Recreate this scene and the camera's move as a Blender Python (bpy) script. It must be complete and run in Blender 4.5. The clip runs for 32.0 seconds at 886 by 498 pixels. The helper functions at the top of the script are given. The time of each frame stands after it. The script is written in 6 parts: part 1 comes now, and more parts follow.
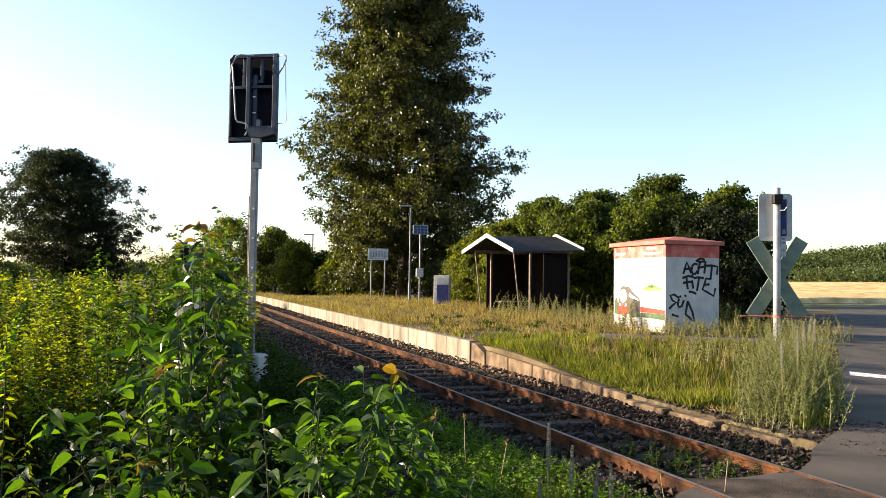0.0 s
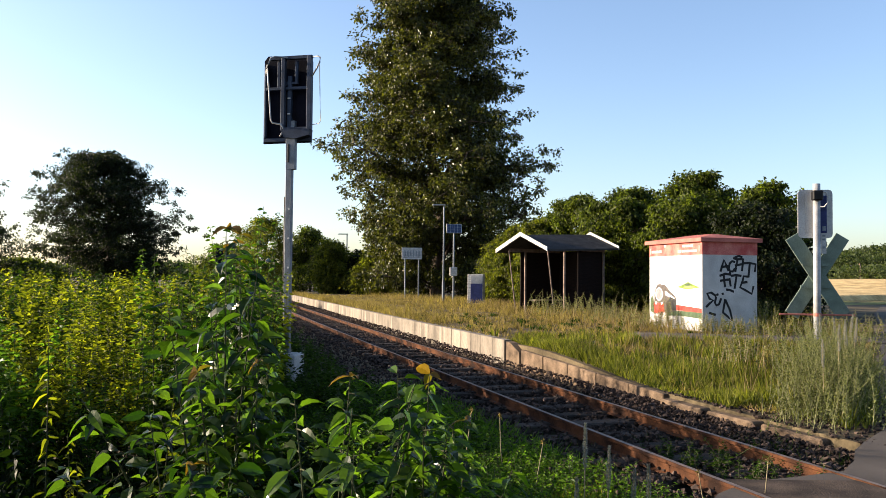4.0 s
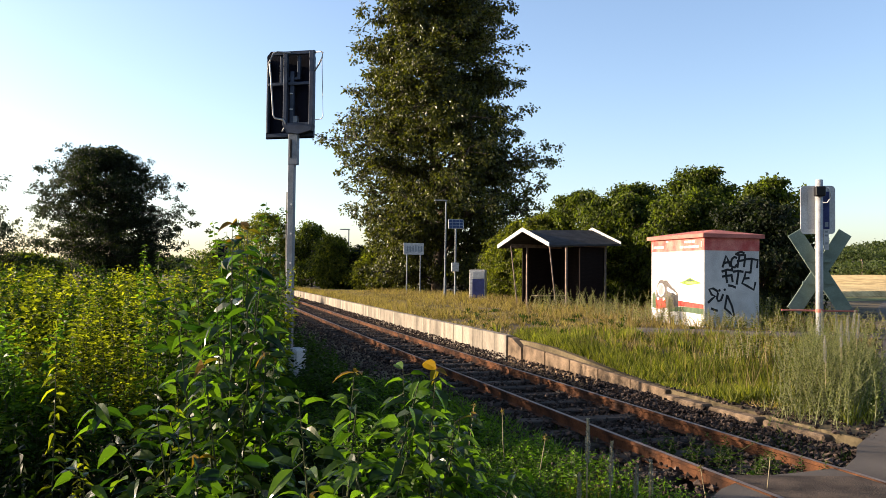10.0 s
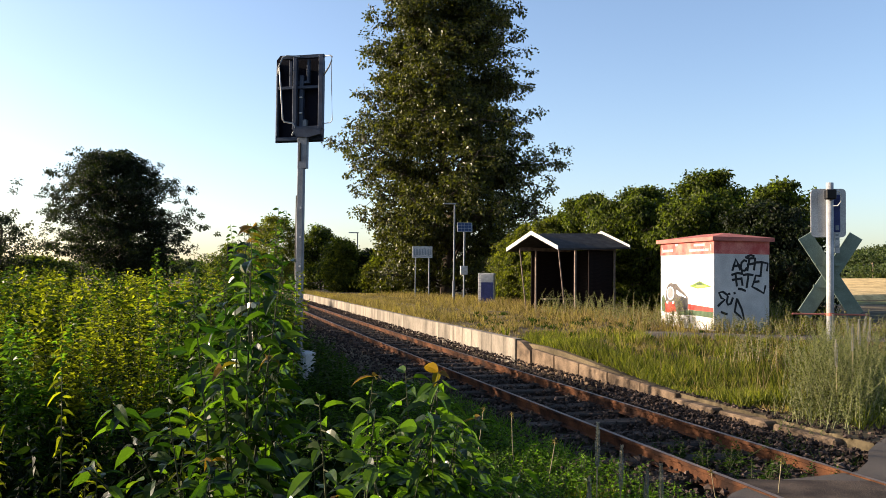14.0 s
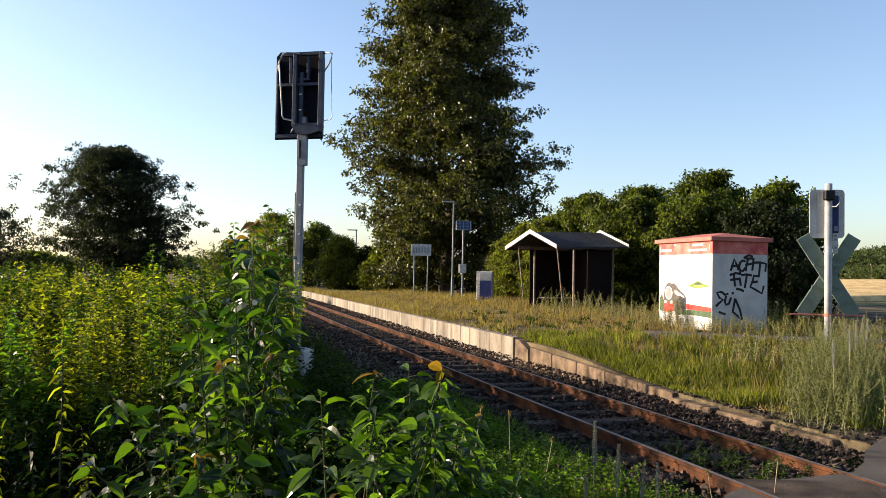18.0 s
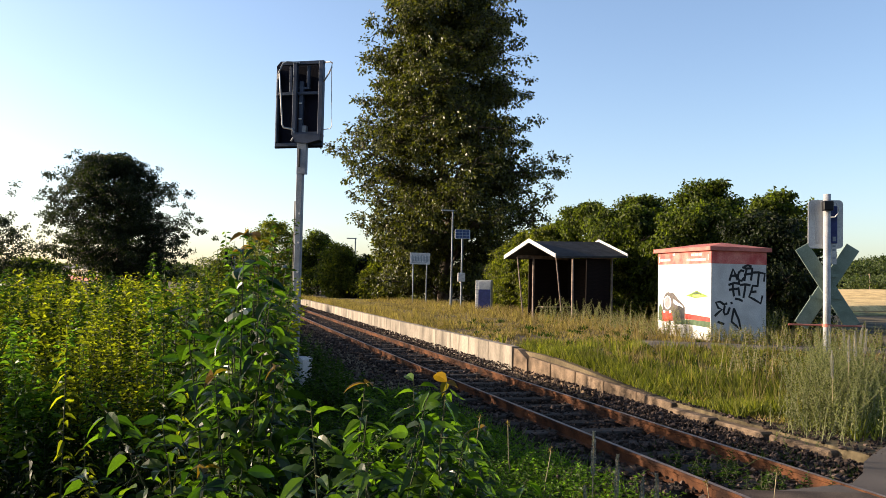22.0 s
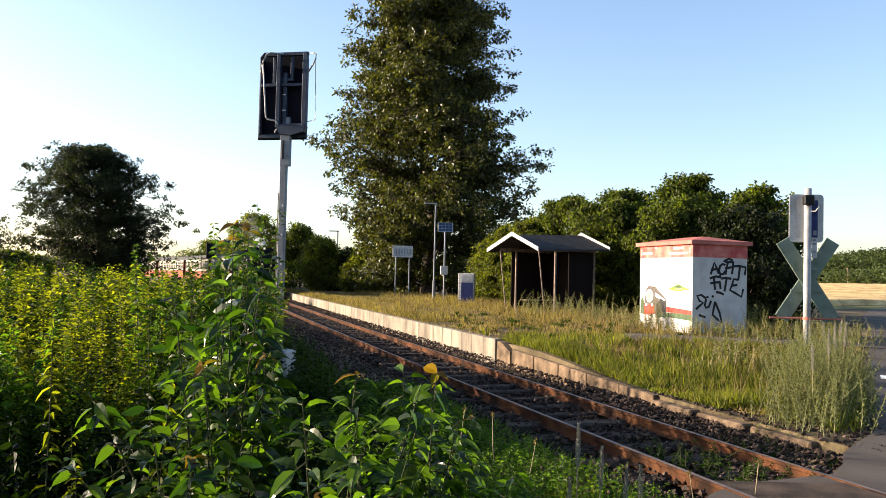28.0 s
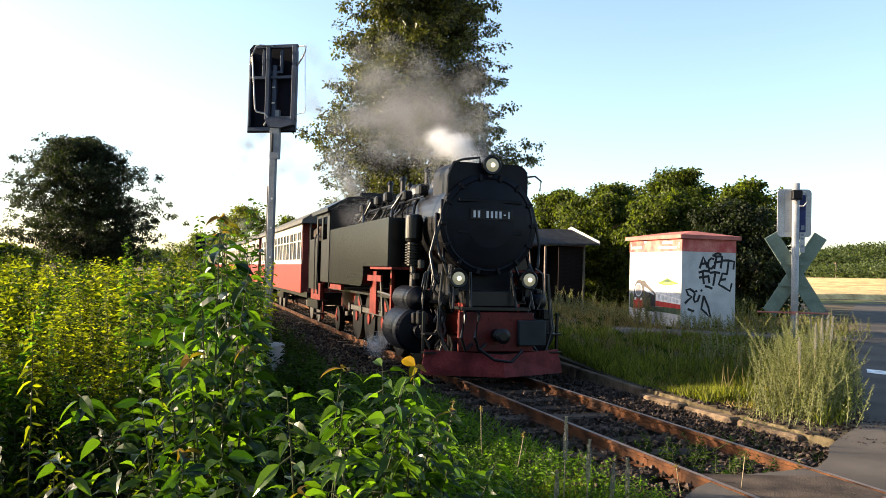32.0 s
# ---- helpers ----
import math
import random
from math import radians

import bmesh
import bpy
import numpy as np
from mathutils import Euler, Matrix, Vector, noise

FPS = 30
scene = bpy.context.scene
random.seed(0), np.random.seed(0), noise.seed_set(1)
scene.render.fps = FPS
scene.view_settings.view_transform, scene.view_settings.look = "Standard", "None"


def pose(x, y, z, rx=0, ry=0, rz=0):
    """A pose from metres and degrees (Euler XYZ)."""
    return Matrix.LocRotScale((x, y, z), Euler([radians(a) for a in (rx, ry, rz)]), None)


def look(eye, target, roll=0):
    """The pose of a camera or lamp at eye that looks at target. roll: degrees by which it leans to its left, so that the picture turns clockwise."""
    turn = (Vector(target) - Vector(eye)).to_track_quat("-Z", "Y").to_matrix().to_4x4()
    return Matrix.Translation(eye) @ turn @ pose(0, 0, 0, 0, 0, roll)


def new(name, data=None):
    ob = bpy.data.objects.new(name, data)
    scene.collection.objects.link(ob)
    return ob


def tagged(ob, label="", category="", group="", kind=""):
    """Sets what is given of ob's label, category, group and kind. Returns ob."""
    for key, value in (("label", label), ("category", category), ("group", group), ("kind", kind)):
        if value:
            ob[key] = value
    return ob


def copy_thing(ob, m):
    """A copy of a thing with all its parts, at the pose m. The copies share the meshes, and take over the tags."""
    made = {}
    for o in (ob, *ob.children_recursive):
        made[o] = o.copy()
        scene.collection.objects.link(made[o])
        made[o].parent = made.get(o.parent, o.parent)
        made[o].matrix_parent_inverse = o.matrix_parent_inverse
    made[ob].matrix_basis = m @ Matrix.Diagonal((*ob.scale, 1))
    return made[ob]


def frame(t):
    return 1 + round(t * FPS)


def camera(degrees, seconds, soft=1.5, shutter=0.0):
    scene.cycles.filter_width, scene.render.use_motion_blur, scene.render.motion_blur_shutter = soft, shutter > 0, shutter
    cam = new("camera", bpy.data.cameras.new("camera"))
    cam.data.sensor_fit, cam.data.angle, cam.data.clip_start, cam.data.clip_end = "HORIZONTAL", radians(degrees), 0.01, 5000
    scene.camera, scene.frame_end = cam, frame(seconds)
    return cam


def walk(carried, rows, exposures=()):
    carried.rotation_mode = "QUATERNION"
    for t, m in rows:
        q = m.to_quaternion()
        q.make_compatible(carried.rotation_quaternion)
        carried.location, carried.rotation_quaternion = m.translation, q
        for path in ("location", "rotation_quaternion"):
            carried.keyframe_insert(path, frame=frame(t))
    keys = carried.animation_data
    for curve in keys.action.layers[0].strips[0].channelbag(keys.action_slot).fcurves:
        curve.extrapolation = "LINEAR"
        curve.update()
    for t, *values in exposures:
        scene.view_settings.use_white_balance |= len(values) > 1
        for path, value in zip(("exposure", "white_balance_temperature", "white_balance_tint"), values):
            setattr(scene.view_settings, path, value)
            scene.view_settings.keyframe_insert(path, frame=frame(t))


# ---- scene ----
# seconds, stops, white balance
EXPOSURES = ((0, 2.04, 6710, 13), (1, 2.04, 6650, 13), (2, 1.95, 6550, 13), (3, 1.68, 6300, 16), (6, 1.79, 6500, 16), (9, 1.78, 6550, 16), (13, 1.6, 6430, 16), (17, 1.6, 6450, 16), (20, 1.61, 6470, 16), (23, 1.63, 6470, 16), (25, 1.7, 6480, 16), (28, 1.9, 6550, 16), (29, 1.82, 6450, 16), (30, 2.01, 6710, 13), (31, 2.2, 6770, 13), (32, 2.21, 6790, 13))
# camera: a phone held by someone standing still at the edge of the crossing road
cam = camera(55.504, 32.0, soft=0.7)
walk(cam, [
    (0, pose(0.023, 0.024, 1.495, 92.134, -0.781, -2.270)),
    (0.5, pose(0.023, 0.023, 1.498, 92.157, -0.745, -2.468)),
    (1, pose(0.021, 0.024, 1.499, 92.169, -0.690, -2.424)),
    (1.5, pose(0.020, 0.024, 1.500, 92.187, -0.699, -2.137)),
    (2, pose(0.018, 0.024, 1.500, 92.157, -0.647, -1.843)),
    (2.5, pose(0.017, 0.025, 1.501, 92.150, -0.653, -1.306)),
    (3, pose(0.016, 0.025, 1.501, 92.080, -0.641, -0.757)),
    (3.5, pose(0.014, 0.025, 1.500, 92.058, -0.627, -0.258)),
    (5.5, pose(0.014, 0.023, 1.501, 91.850, -0.419, 0.293)),
    (6, pose(0.013, 0.023, 1.501, 91.815, -0.470, 0.309)),
    (6.5, pose(0.013, 0.022, 1.503, 91.757, -0.471, 0.299)),
    (7, pose(0.013, 0.022, 1.503, 91.729, -0.524, 0.247)),
    (7.5, pose(0.014, 0.021, 1.504, 91.714, -0.618, 0.152)),
    (8, pose(0.014, 0.020, 1.503, 91.698, -0.632, 0.010)),
    (8.5, pose(0.014, 0.018, 1.503, 91.676, -0.642, -0.070)),
    (9, pose(0.010, 0.017, 1.502, 91.711, -0.586, 0.010)),
    (9.5, pose(0.008, 0.017, 1.502, 91.710, -0.587, 0.058)),
    (10, pose(0.004, 0.018, 1.502, 91.708, -0.611, 0.129)),
    (10.5, pose(0.004, 0.019, 1.502, 91.698, -0.649, 0.221)),
    (11, pose(0.003, 0.020, 1.503, 91.701, -0.615, 0.306)),
    (11.5, pose(0.003, 0.018, 1.504, 91.774, -0.599, 0.334)),
    (12, pose(0.002, 0.016, 1.505, 91.910, -0.559, 0.427)),
    (12.5, pose(0.001, 0.013, 1.505, 91.935, -0.545, 0.476)),
    (13, pose(-0.000, 0.013, 1.505, 91.946, -0.564, 0.534)),
    (13.5, pose(-0.002, 0.014, 1.504, 91.973, -0.538, 0.641)),
    (14, pose(-0.003, 0.015, 1.503, 91.924, -0.622, 0.711)),
    (14.5, pose(-0.004, 0.015, 1.503, 91.942, -0.642, 0.784)),
    (16.5, pose(-0.005, 0.015, 1.503, 91.812, -0.679, 0.896)),
    (17, pose(-0.005, 0.013, 1.503, 91.808, -0.798, 0.909)),
    (17.5, pose(-0.004, 0.013, 1.503, 91.789, -0.967, 0.755)),
    (18, pose(-0.002, 0.010, 1.504, 91.787, -1.033, 0.615)),
    (18.5, pose(-0.001, 0.008, 1.504, 91.857, -0.986, 0.541)),
    (19, pose(-0.002, 0.006, 1.505, 91.914, -0.998, 0.433)),
    (19.5, pose(-0.004, 0.006, 1.506, 91.951, -0.972, 0.340)),
    (20, pose(-0.005, 0.004, 1.507, 92.029, -1.050, 0.320)),
    (20.5, pose(-0.005, 0.003, 1.508, 92.153, -1.129, 0.368)),
    (21, pose(-0.005, 0.001, 1.509, 92.233, -1.147, 0.428)),
    (21.5, pose(-0.006, 0.000, 1.510, 92.305, -1.155, 0.484)),
    (22, pose(-0.007, -0.001, 1.511, 92.372, -1.224, 0.529)),
    (22.5, pose(-0.008, -0.002, 1.512, 92.396, -1.241, 0.552)),
    (23, pose(-0.008, -0.003, 1.512, 92.460, -1.153, 0.590)),
    (23.5, pose(-0.009, 0.000, 1.509, 92.461, -1.125, 0.624)),
    (24, pose(-0.008, 0.004, 1.506, 92.384, -1.061, 0.610)),
    (24.5, pose(-0.009, 0.005, 1.504, 92.339, -1.015, 0.521)),
    (25, pose(-0.013, 0.004, 1.504, 92.225, -1.029, 0.261)),
    (25.5, pose(-0.017, 0.001, 1.504, 92.192, -1.038, -0.042)),
    (27.5, pose(-0.025, -0.001, 1.504, 91.910, -1.368, -0.850)),
    (28, pose(-0.032, -0.001, 1.504, 91.932, -1.353, -0.674)),
    (28.5, pose(-0.037, 0.002, 1.505, 91.857, -1.292, -0.497)),
    (29, pose(-0.039, 0.005, 1.505, 91.817, -1.234, -0.499)),
    (29.5, pose(-0.036, 0.006, 1.505, 91.815, -1.194, -0.475)),
    (30, pose(-0.031, 0.005, 1.504, 91.788, -1.182, -0.603)),
    (30.5, pose(-0.023, 0.003, 1.503, 91.771, -1.170, -0.707)),
    (31, pose(-0.018, 0.002, 1.502, 91.678, -1.283, -0.903)),
    (31.5, pose(-0.014, 0.001, 1.501, 91.597, -1.416, -1.084)),
    (32, pose(-0.019, 0.000, 1.505, 91.513, -1.489, -1.331)),
], exposures=EXPOSURES)

# ---- light: low evening sun from the far side of the track, clear sky ----
SUN_TURN, SUN_UP = radians(79), radians(13.5)
world = bpy.data.worlds.new("sky")
scene.world = world
world.use_nodes = True
wn = world.node_tree.nodes
sky = wn.new("ShaderNodeTexSky")
sky.sky_type = "NISHITA"
sky.sun_disc = False
sky.sun_elevation = SUN_UP
sky.sun_rotation = -SUN_TURN
sky.air_density, sky.dust_density, sky.ozone_density = 0.9, 1.2, 1.7
world.node_tree.links.new(sky.outputs[0], wn["Background"].inputs[0])
wn["Background"].inputs[1].default_value = 0.0915
sun = new("sun", bpy.data.lights.new("sun", "SUN"))
sun.data.energy, sun.data.angle, sun.data.color = 4.8, radians(0.6), (1.0, 0.83, 0.60)
sun.matrix_world = look((-math.sin(SUN_TURN) * math.cos(SUN_UP) * 60, math.cos(SUN_TURN) * math.cos(SUN_UP) * 60, math.sin(SUN_UP) * 60), (0, 0, 0))

# ---- materials ----
def mat(name, color, rough=0.8, metal=0.0, vary=0.25, scale=6.0, fine=60.0, bump=0.15, second=None, island=0.0, spec=0.15, stretch=(1, 1, 1)):
    """A surface with stains at one scale and grain at a finer one."""
    m = bpy.data.materials.new(name)
    m.use_nodes = True
    nt = m.node_tree
    n, l = nt.nodes, nt.links
    b = n["Principled BSDF"]
    b.inputs["Roughness"].default_value = rough
    b.inputs["Metallic"].default_value = metal
    b.inputs["Specular IOR Level"].default_value = spec
    co = n.new("ShaderNodeTexCoord")
    mp = n.new("ShaderNodeMapping")
    mp.inputs["Scale"].default_value = stretch
    l.new(co.outputs["Object"], mp.inputs[0])
    if island:
        piece, apart = n.new("ShaderNodeObjectInfo"), n.new("ShaderNodeVectorMath")
        apart.operation = "SCALE"
        apart.inputs[0].default_value = (31.0, 17.0, 23.0)
        l.new(piece.outputs["Random"], apart.inputs["Scale"])
        l.new(apart.outputs[0], mp.inputs["Location"])
    big, small = n.new("ShaderNodeTexNoise"), n.new("ShaderNodeTexNoise")
    for tex, s in ((big, scale), (small, fine)):
        tex.inputs["Scale"].default_value = s
        tex.inputs["Detail"].default_value = 5
        l.new(mp.outputs[0], tex.inputs["Vector"])
    ramp = n.new("ShaderNodeValToRGB")
    dark = [c * (1 - vary) for c in color]
    other = second or [min(1, c * (1 + vary)) for c in color]
    ramp.color_ramp.elements[0].position, ramp.color_ramp.elements[1].position = 0.36, 0.64
    ramp.color_ramp.elements[0].color = (*dark, 1)
    ramp.color_ramp.elements[1].color = (*other, 1)
    l.new(big.outputs["Fac"], ramp.inputs[0])
    mix = n.new("ShaderNodeMix")
    mix.data_type, mix.blend_type = "RGBA", "OVERLAY"
    mix.inputs[0].default_value = 0.55
    l.new(ramp.outputs[0], mix.inputs[6])
    l.new(small.outputs["Fac"], mix.inputs[7])
    last = mix.outputs[2]
    if island:
        geo = n.new("ShaderNodeNewGeometry")
        info = n.new("ShaderNodeObjectInfo")
        add = n.new("ShaderNodeMath")
        l.new(geo.outputs["Random Per Island"], add.inputs[0])
        l.new(info.outputs["Random"], add.inputs[1])
        fr = n.new("ShaderNodeMath")
        fr.operation = "FRACT"
        l.new(add.outputs[0], fr.inputs[0])
        mr = n.new("ShaderNodeMapRange")
        mr.inputs[3].default_value, mr.inputs[4].default_value = 1 - island, 1 + island
        l.new(fr.outputs[0], mr.inputs[0])
        hs = n.new("ShaderNodeHueSaturation")
        l.new(mr.outputs[0], hs.inputs["Value"])
        l.new(last, hs.inputs["Color"])
        last = hs.outputs[0]
    l.new(last, b.inputs["Base Color"])
    if bump:
        bp = n.new("ShaderNodeBump")
        bp.inputs["Strength"].default_value = bump
        bp.inputs["Distance"].default_value = 0.02
        l.new(small.outputs["Fac"], bp.inputs["Height"])
        l.new(bp.outputs[0], b.inputs["Normal"])
    return m


def leaf_mat(name, low, high, gloss=0.35, through_light=0.45, odd=None, spec=0.15):
    """Leaves: colour by leaf, light shining through them."""
    m = bpy.data.materials.new(name)
    m.use_nodes = True
    nt = m.node_tree
    n, l = nt.nodes, nt.links
    b, out = n["Principled BSDF"], n["Material Output"]
    geo = n.new("ShaderNodeNewGeometry")
    ramp = n.new("ShaderNodeValToRGB")
    ramp.color_ramp.elements[0].color, ramp.color_ramp.elements[1].color = (*low, 1), (*high, 1)
    if odd:
        ramp.color_ramp.elements[1].position = 0.93
        e = ramp.color_ramp.elements.new(0.97)
        e.color = (*odd, 1)
    l.new(geo.outputs["Random Per Island"], ramp.inputs[0])
    co, tex = n.new("ShaderNodeTexCoord"), n.new("ShaderNodeTexNoise")
    tex.inputs["Scale"].default_value = 0.7
    l.new(co.outputs["Object"], tex.inputs["Vector"])
    mr = n.new("ShaderNodeMapRange")
    mr.inputs[1].default_value, mr.inputs[2].default_value = 0.3, 0.7
    mr.inputs[3].default_value, mr.inputs[4].default_value = 0.7, 1.3
    l.new(tex.outputs["Fac"], mr.inputs[0])
    hs = n.new("ShaderNodeHueSaturation")
    l.new(mr.outputs[0], hs.inputs["Value"])
    l.new(ramp.outputs[0], hs.inputs["Color"])
    l.new(hs.outputs[0], b.inputs["Base Color"])
    b.inputs["Roughness"].default_value = gloss
    b.inputs["Specular IOR Level"].default_value = spec
    tr = n.new("ShaderNodeBsdfTranslucent")
    warm = n.new("ShaderNodeMix")
    warm.data_type, warm.blend_type = "RGBA", "MULTIPLY"
    warm.inputs[0].default_value = 1.0
    warm.inputs[7].default_value = (1.75, 1.95, 0.5, 1)
    l.new(hs.outputs[0], warm.inputs[6])
    l.new(warm.outputs[2], tr.inputs[0])
    ms = n.new("ShaderNodeMixShader")
    ms.inputs[0].default_value = through_light
    l.new(b.outputs[0], ms.inputs[1])
    l.new(tr.outputs[0], ms.inputs[2])
    l.new(ms.outputs[0], out.inputs[0])
    return m


M_SOIL = mat("soil", (0.05, 0.04, 0.022), 0.95, vary=0.4, scale=0.5, fine=25, bump=0.4, second=(0.135, 0.105, 0.06))
M_ASPHALT = mat("asphalt", (0.068, 0.058, 0.049), 0.85, vary=0.2, scale=0.9, fine=140, bump=0.25, second=(0.098, 0.083, 0.069), spec=0.15)
M_DECK = mat("crossing_deck", (0.042, 0.031, 0.023), 0.9, vary=0.4, scale=2.5, fine=70, bump=0.4, second=(0.085, 0.062, 0.045))
M_PATH = mat("worn_paving", (0.0943, 0.0804, 0.0672), 0.9, vary=0.35, scale=1.2, fine=60, bump=0.3)
M_LINE = mat("road_paint", (0.75, 0.74, 0.70), 0.7, vary=0.3, scale=9, fine=70)
M_STONE = mat("ballast_stone", (0.026, 0.021, 0.019), 0.9, vary=0.3, scale=8, fine=60, island=0.7, second=(0.07, 0.05, 0.04), spec=0.1)
M_SLEEPER = mat("old_sleeper", (0.045, 0.038, 0.032), 0.9, vary=0.3, scale=5, fine=40, bump=0.5, island=0.35, stretch=(1, 8, 8), spec=0.1)
M_RUST = mat("rail_rust", (0.026, 0.013, 0.009), 0.9, vary=0.4, scale=3, fine=60, bump=0.35, second=(0.092, 0.038, 0.017), spec=0.1)
M_RAILTOP = mat("rail_running_surface", (0.16, 0.12, 0.095), 0.5, metal=0.5, vary=0.3, scale=6, fine=50, bump=0.05, stretch=(1, 0.2, 1))
M_CONCRETE = mat("platform_concrete", (0.1845, 0.1599, 0.1271), 0.9, vary=0.4, scale=1.6, fine=45, bump=0.35, island=0.08, stretch=(1, 1, 0.35))
M_OLDCON = mat("weathered_concrete", (0.12, 0.085, 0.056), 0.95, vary=0.45, scale=4, fine=50, bump=0.5, island=0.2)
M_GALV = mat("galvanised_steel", (0.13, 0.145, 0.165), 0.5, metal=0.3, vary=0.15, scale=7, fine=90, bump=0.05)
# darker copy of the galvanised steel, the backlit frame's shade put into its colour
M_GALVSHADE = mat("shaded_frame_steel", (0.034, 0.045, 0.068), 0.55, metal=0.3, vary=0.2, scale=7, fine=90, bump=0.05)
M_GREYPAINT = mat("grey_post_paint", (0.30, 0.305, 0.31), 0.5, metal=0.2, vary=0.18, scale=6, fine=80, bump=0.04)
M_DARKBLUE = mat("signal_back_paint", (0.0016, 0.002, 0.0074), 0.6, vary=0.3, scale=5, fine=60, bump=0.05, spec=0.08)
M_BLACK = mat("black_plastic", (0.0098, 0.0098, 0.0107), 0.5, vary=0.2, bump=0.05)
M_WHITE = mat("white_render", (0.415, 0.408, 0.395), 0.85, vary=0.12, scale=2.5, fine=50, bump=0.12)
M_WHITEWOOD = mat("white_bargeboard", (0.44, 0.43, 0.41), 0.7, vary=0.25, scale=6, fine=40, bump=0.15, stretch=(1, 1, 3))
M_BAND = mat("shed_red_band", (0.4264, 0.082, 0.0738), 0.8, vary=0.15, scale=3, fine=50, bump=0.1, second=(0.5084, 0.1804, 0.1476))
M_ROOFRED = mat("shed_roof_red", (0.369, 0.123, 0.0984), 0.8, vary=0.2, scale=3, fine=60, bump=0.15)
M_FELT = mat("roof_felt", (0.0369, 0.0361, 0.0369), 0.9, vary=0.3, scale=3, fine=90, bump=0.4)
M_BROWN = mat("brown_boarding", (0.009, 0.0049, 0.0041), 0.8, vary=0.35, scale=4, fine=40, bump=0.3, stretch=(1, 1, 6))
M_POST = mat("shelter_post_wood", (0.1722, 0.1312, 0.1066), 0.8, vary=0.3, scale=6, fine=40, bump=0.2)
M_GREEN = mat("sign_back_green", (0.1312, 0.1722, 0.1394), 0.6, vary=0.2, scale=5, fine=60, bump=0.06)
M_ALU = mat("aluminium_sheet", (0.33, 0.335, 0.34), 0.45, metal=0.45, vary=0.12, scale=4, fine=80, bump=0.03)
M_REDBAR = mat("red_white_bar", (0.369, 0.1312, 0.0984), 0.6, vary=0.2)
M_SOLAR = mat("solar_cells", (0.0164, 0.0287, 0.0738), 0.2, vary=0.2, scale=8, spec=0.6, bump=0.02)
M_BLUE = mat("dark_blue_sheet", (0.0246, 0.0328, 0.1066), 0.5, vary=0.2, bump=0.05)
M_INK = mat("black_spray_paint", (0.0164, 0.0164, 0.018), 0.6, vary=0.2, bump=0.02)
M_GREYINK = mat("sign_grey_print", (0.1804, 0.205, 0.2296), 0.7, vary=0.2, bump=0.02)
M_BARK = mat("bark", (0.0615, 0.0476, 0.0369), 0.95, vary=0.4, scale=5, fine=30, bump=0.6, stretch=(1, 1, 0.25))
M_STEM = mat("green_stem", (0.045, 0.05, 0.02), 0.7, vary=0.3, bump=0.1)
M_PALESTEM = mat("pale_green_stem", (0.1804, 0.1804, 0.0902), 0.8, vary=0.3, bump=0.1)
M_DRYSTEM = mat("dry_stem", (0.246, 0.205, 0.123), 0.9, vary=0.3, bump=0.1)
M_FIELD = mat("ripe_field", (0.48, 0.34, 0.14), 0.95, vary=0.35, scale=0.5, fine=4, bump=1.0, second=(0.64, 0.47, 0.22))
M_VERGE = mat("verge_grass", (0.22, 0.21, 0.06), 0.95, vary=0.3, scale=0.3, fine=6, bump=0.5)

L_YOUNG = leaf_mat("young_shoot_leaves", (0.06, 0.085, 0.012), (0.115, 0.062, 0.013), 0.35, 0.5, spec=0.3)
L_TREE = leaf_mat("poplar_leaves", (0.003, 0.007, 0.002), (0.088, 0.090, 0.016), 0.38, 0.32, spec=0.28)
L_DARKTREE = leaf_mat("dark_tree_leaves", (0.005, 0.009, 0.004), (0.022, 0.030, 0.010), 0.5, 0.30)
L_HEDGE = leaf_mat("hedge_leaves", (0.005, 0.010, 0.003), (0.096, 0.118, 0.016), 0.45, 0.45)
L_YELLOW = leaf_mat("yellowish_leaves", (0.025, 0.035, 0.006), (0.125, 0.13, 0.02), 0.5, 0.5)
L_BIG = leaf_mat("broad_shrub_leaves", (0.004, 0.017, 0.004), (0.068, 0.125, 0.012), 0.27, 0.55, odd=(0.14, 0.14, 0.015), spec=0.4)
L_GOLD = leaf_mat("tall_weed_leaves", (0.012, 0.026, 0.004), (0.185, 0.19, 0.014), 0.5, 0.55, spec=0.1)
L_LOW = leaf_mat("low_herb_leaves", (0.005, 0.015, 0.003), (0.036, 0.066, 0.009), 0.45, 0.45, spec=0.1)
L_DRY = leaf_mat("dry_grass", (0.06, 0.045, 0.02), (0.26, 0.195, 0.10), 0.8, 0.35, spec=0.05)
L_GRASS = leaf_mat("green_grass", (0.022, 0.034, 0.007), (0.175, 0.172, 0.036), 0.65, 0.45, spec=0.08)
L_MUG = leaf_mat("grey_green_weed", (0.04, 0.05, 0.02), (0.21, 0.215, 0.115), 0.7, 0.4, spec=0.08)
L_SEED = leaf_mat("seed_heads", (0.16, 0.165, 0.16), (0.27, 0.27, 0.26), 0.8, 0.1)
# near-black leaf colour stands in for the shade under the tall weeds
L_SHADE = leaf_mat("undergrowth_shade_leaves", (0.002, 0.006, 0.0015), (0.013, 0.025, 0.005), 0.45, 0.35, spec=0.05)
L_HERB = leaf_mat("bright_herb_leaves", (0.014, 0.04, 0.006), (0.10, 0.18, 0.018), 0.45, 0.5, spec=0.12)
L_FAR = leaf_mat("far_wood_leaves", (0.018, 0.030, 0.012), (0.062, 0.080, 0.026), 0.6, 0.3)

# ---- small building tools ----
def thing(name, label, category, group="", kind="", at=None):
    ob = new(name)
    if at is not None:
        ob.matrix_basis = at
    return tagged(ob, label, category, group, kind)


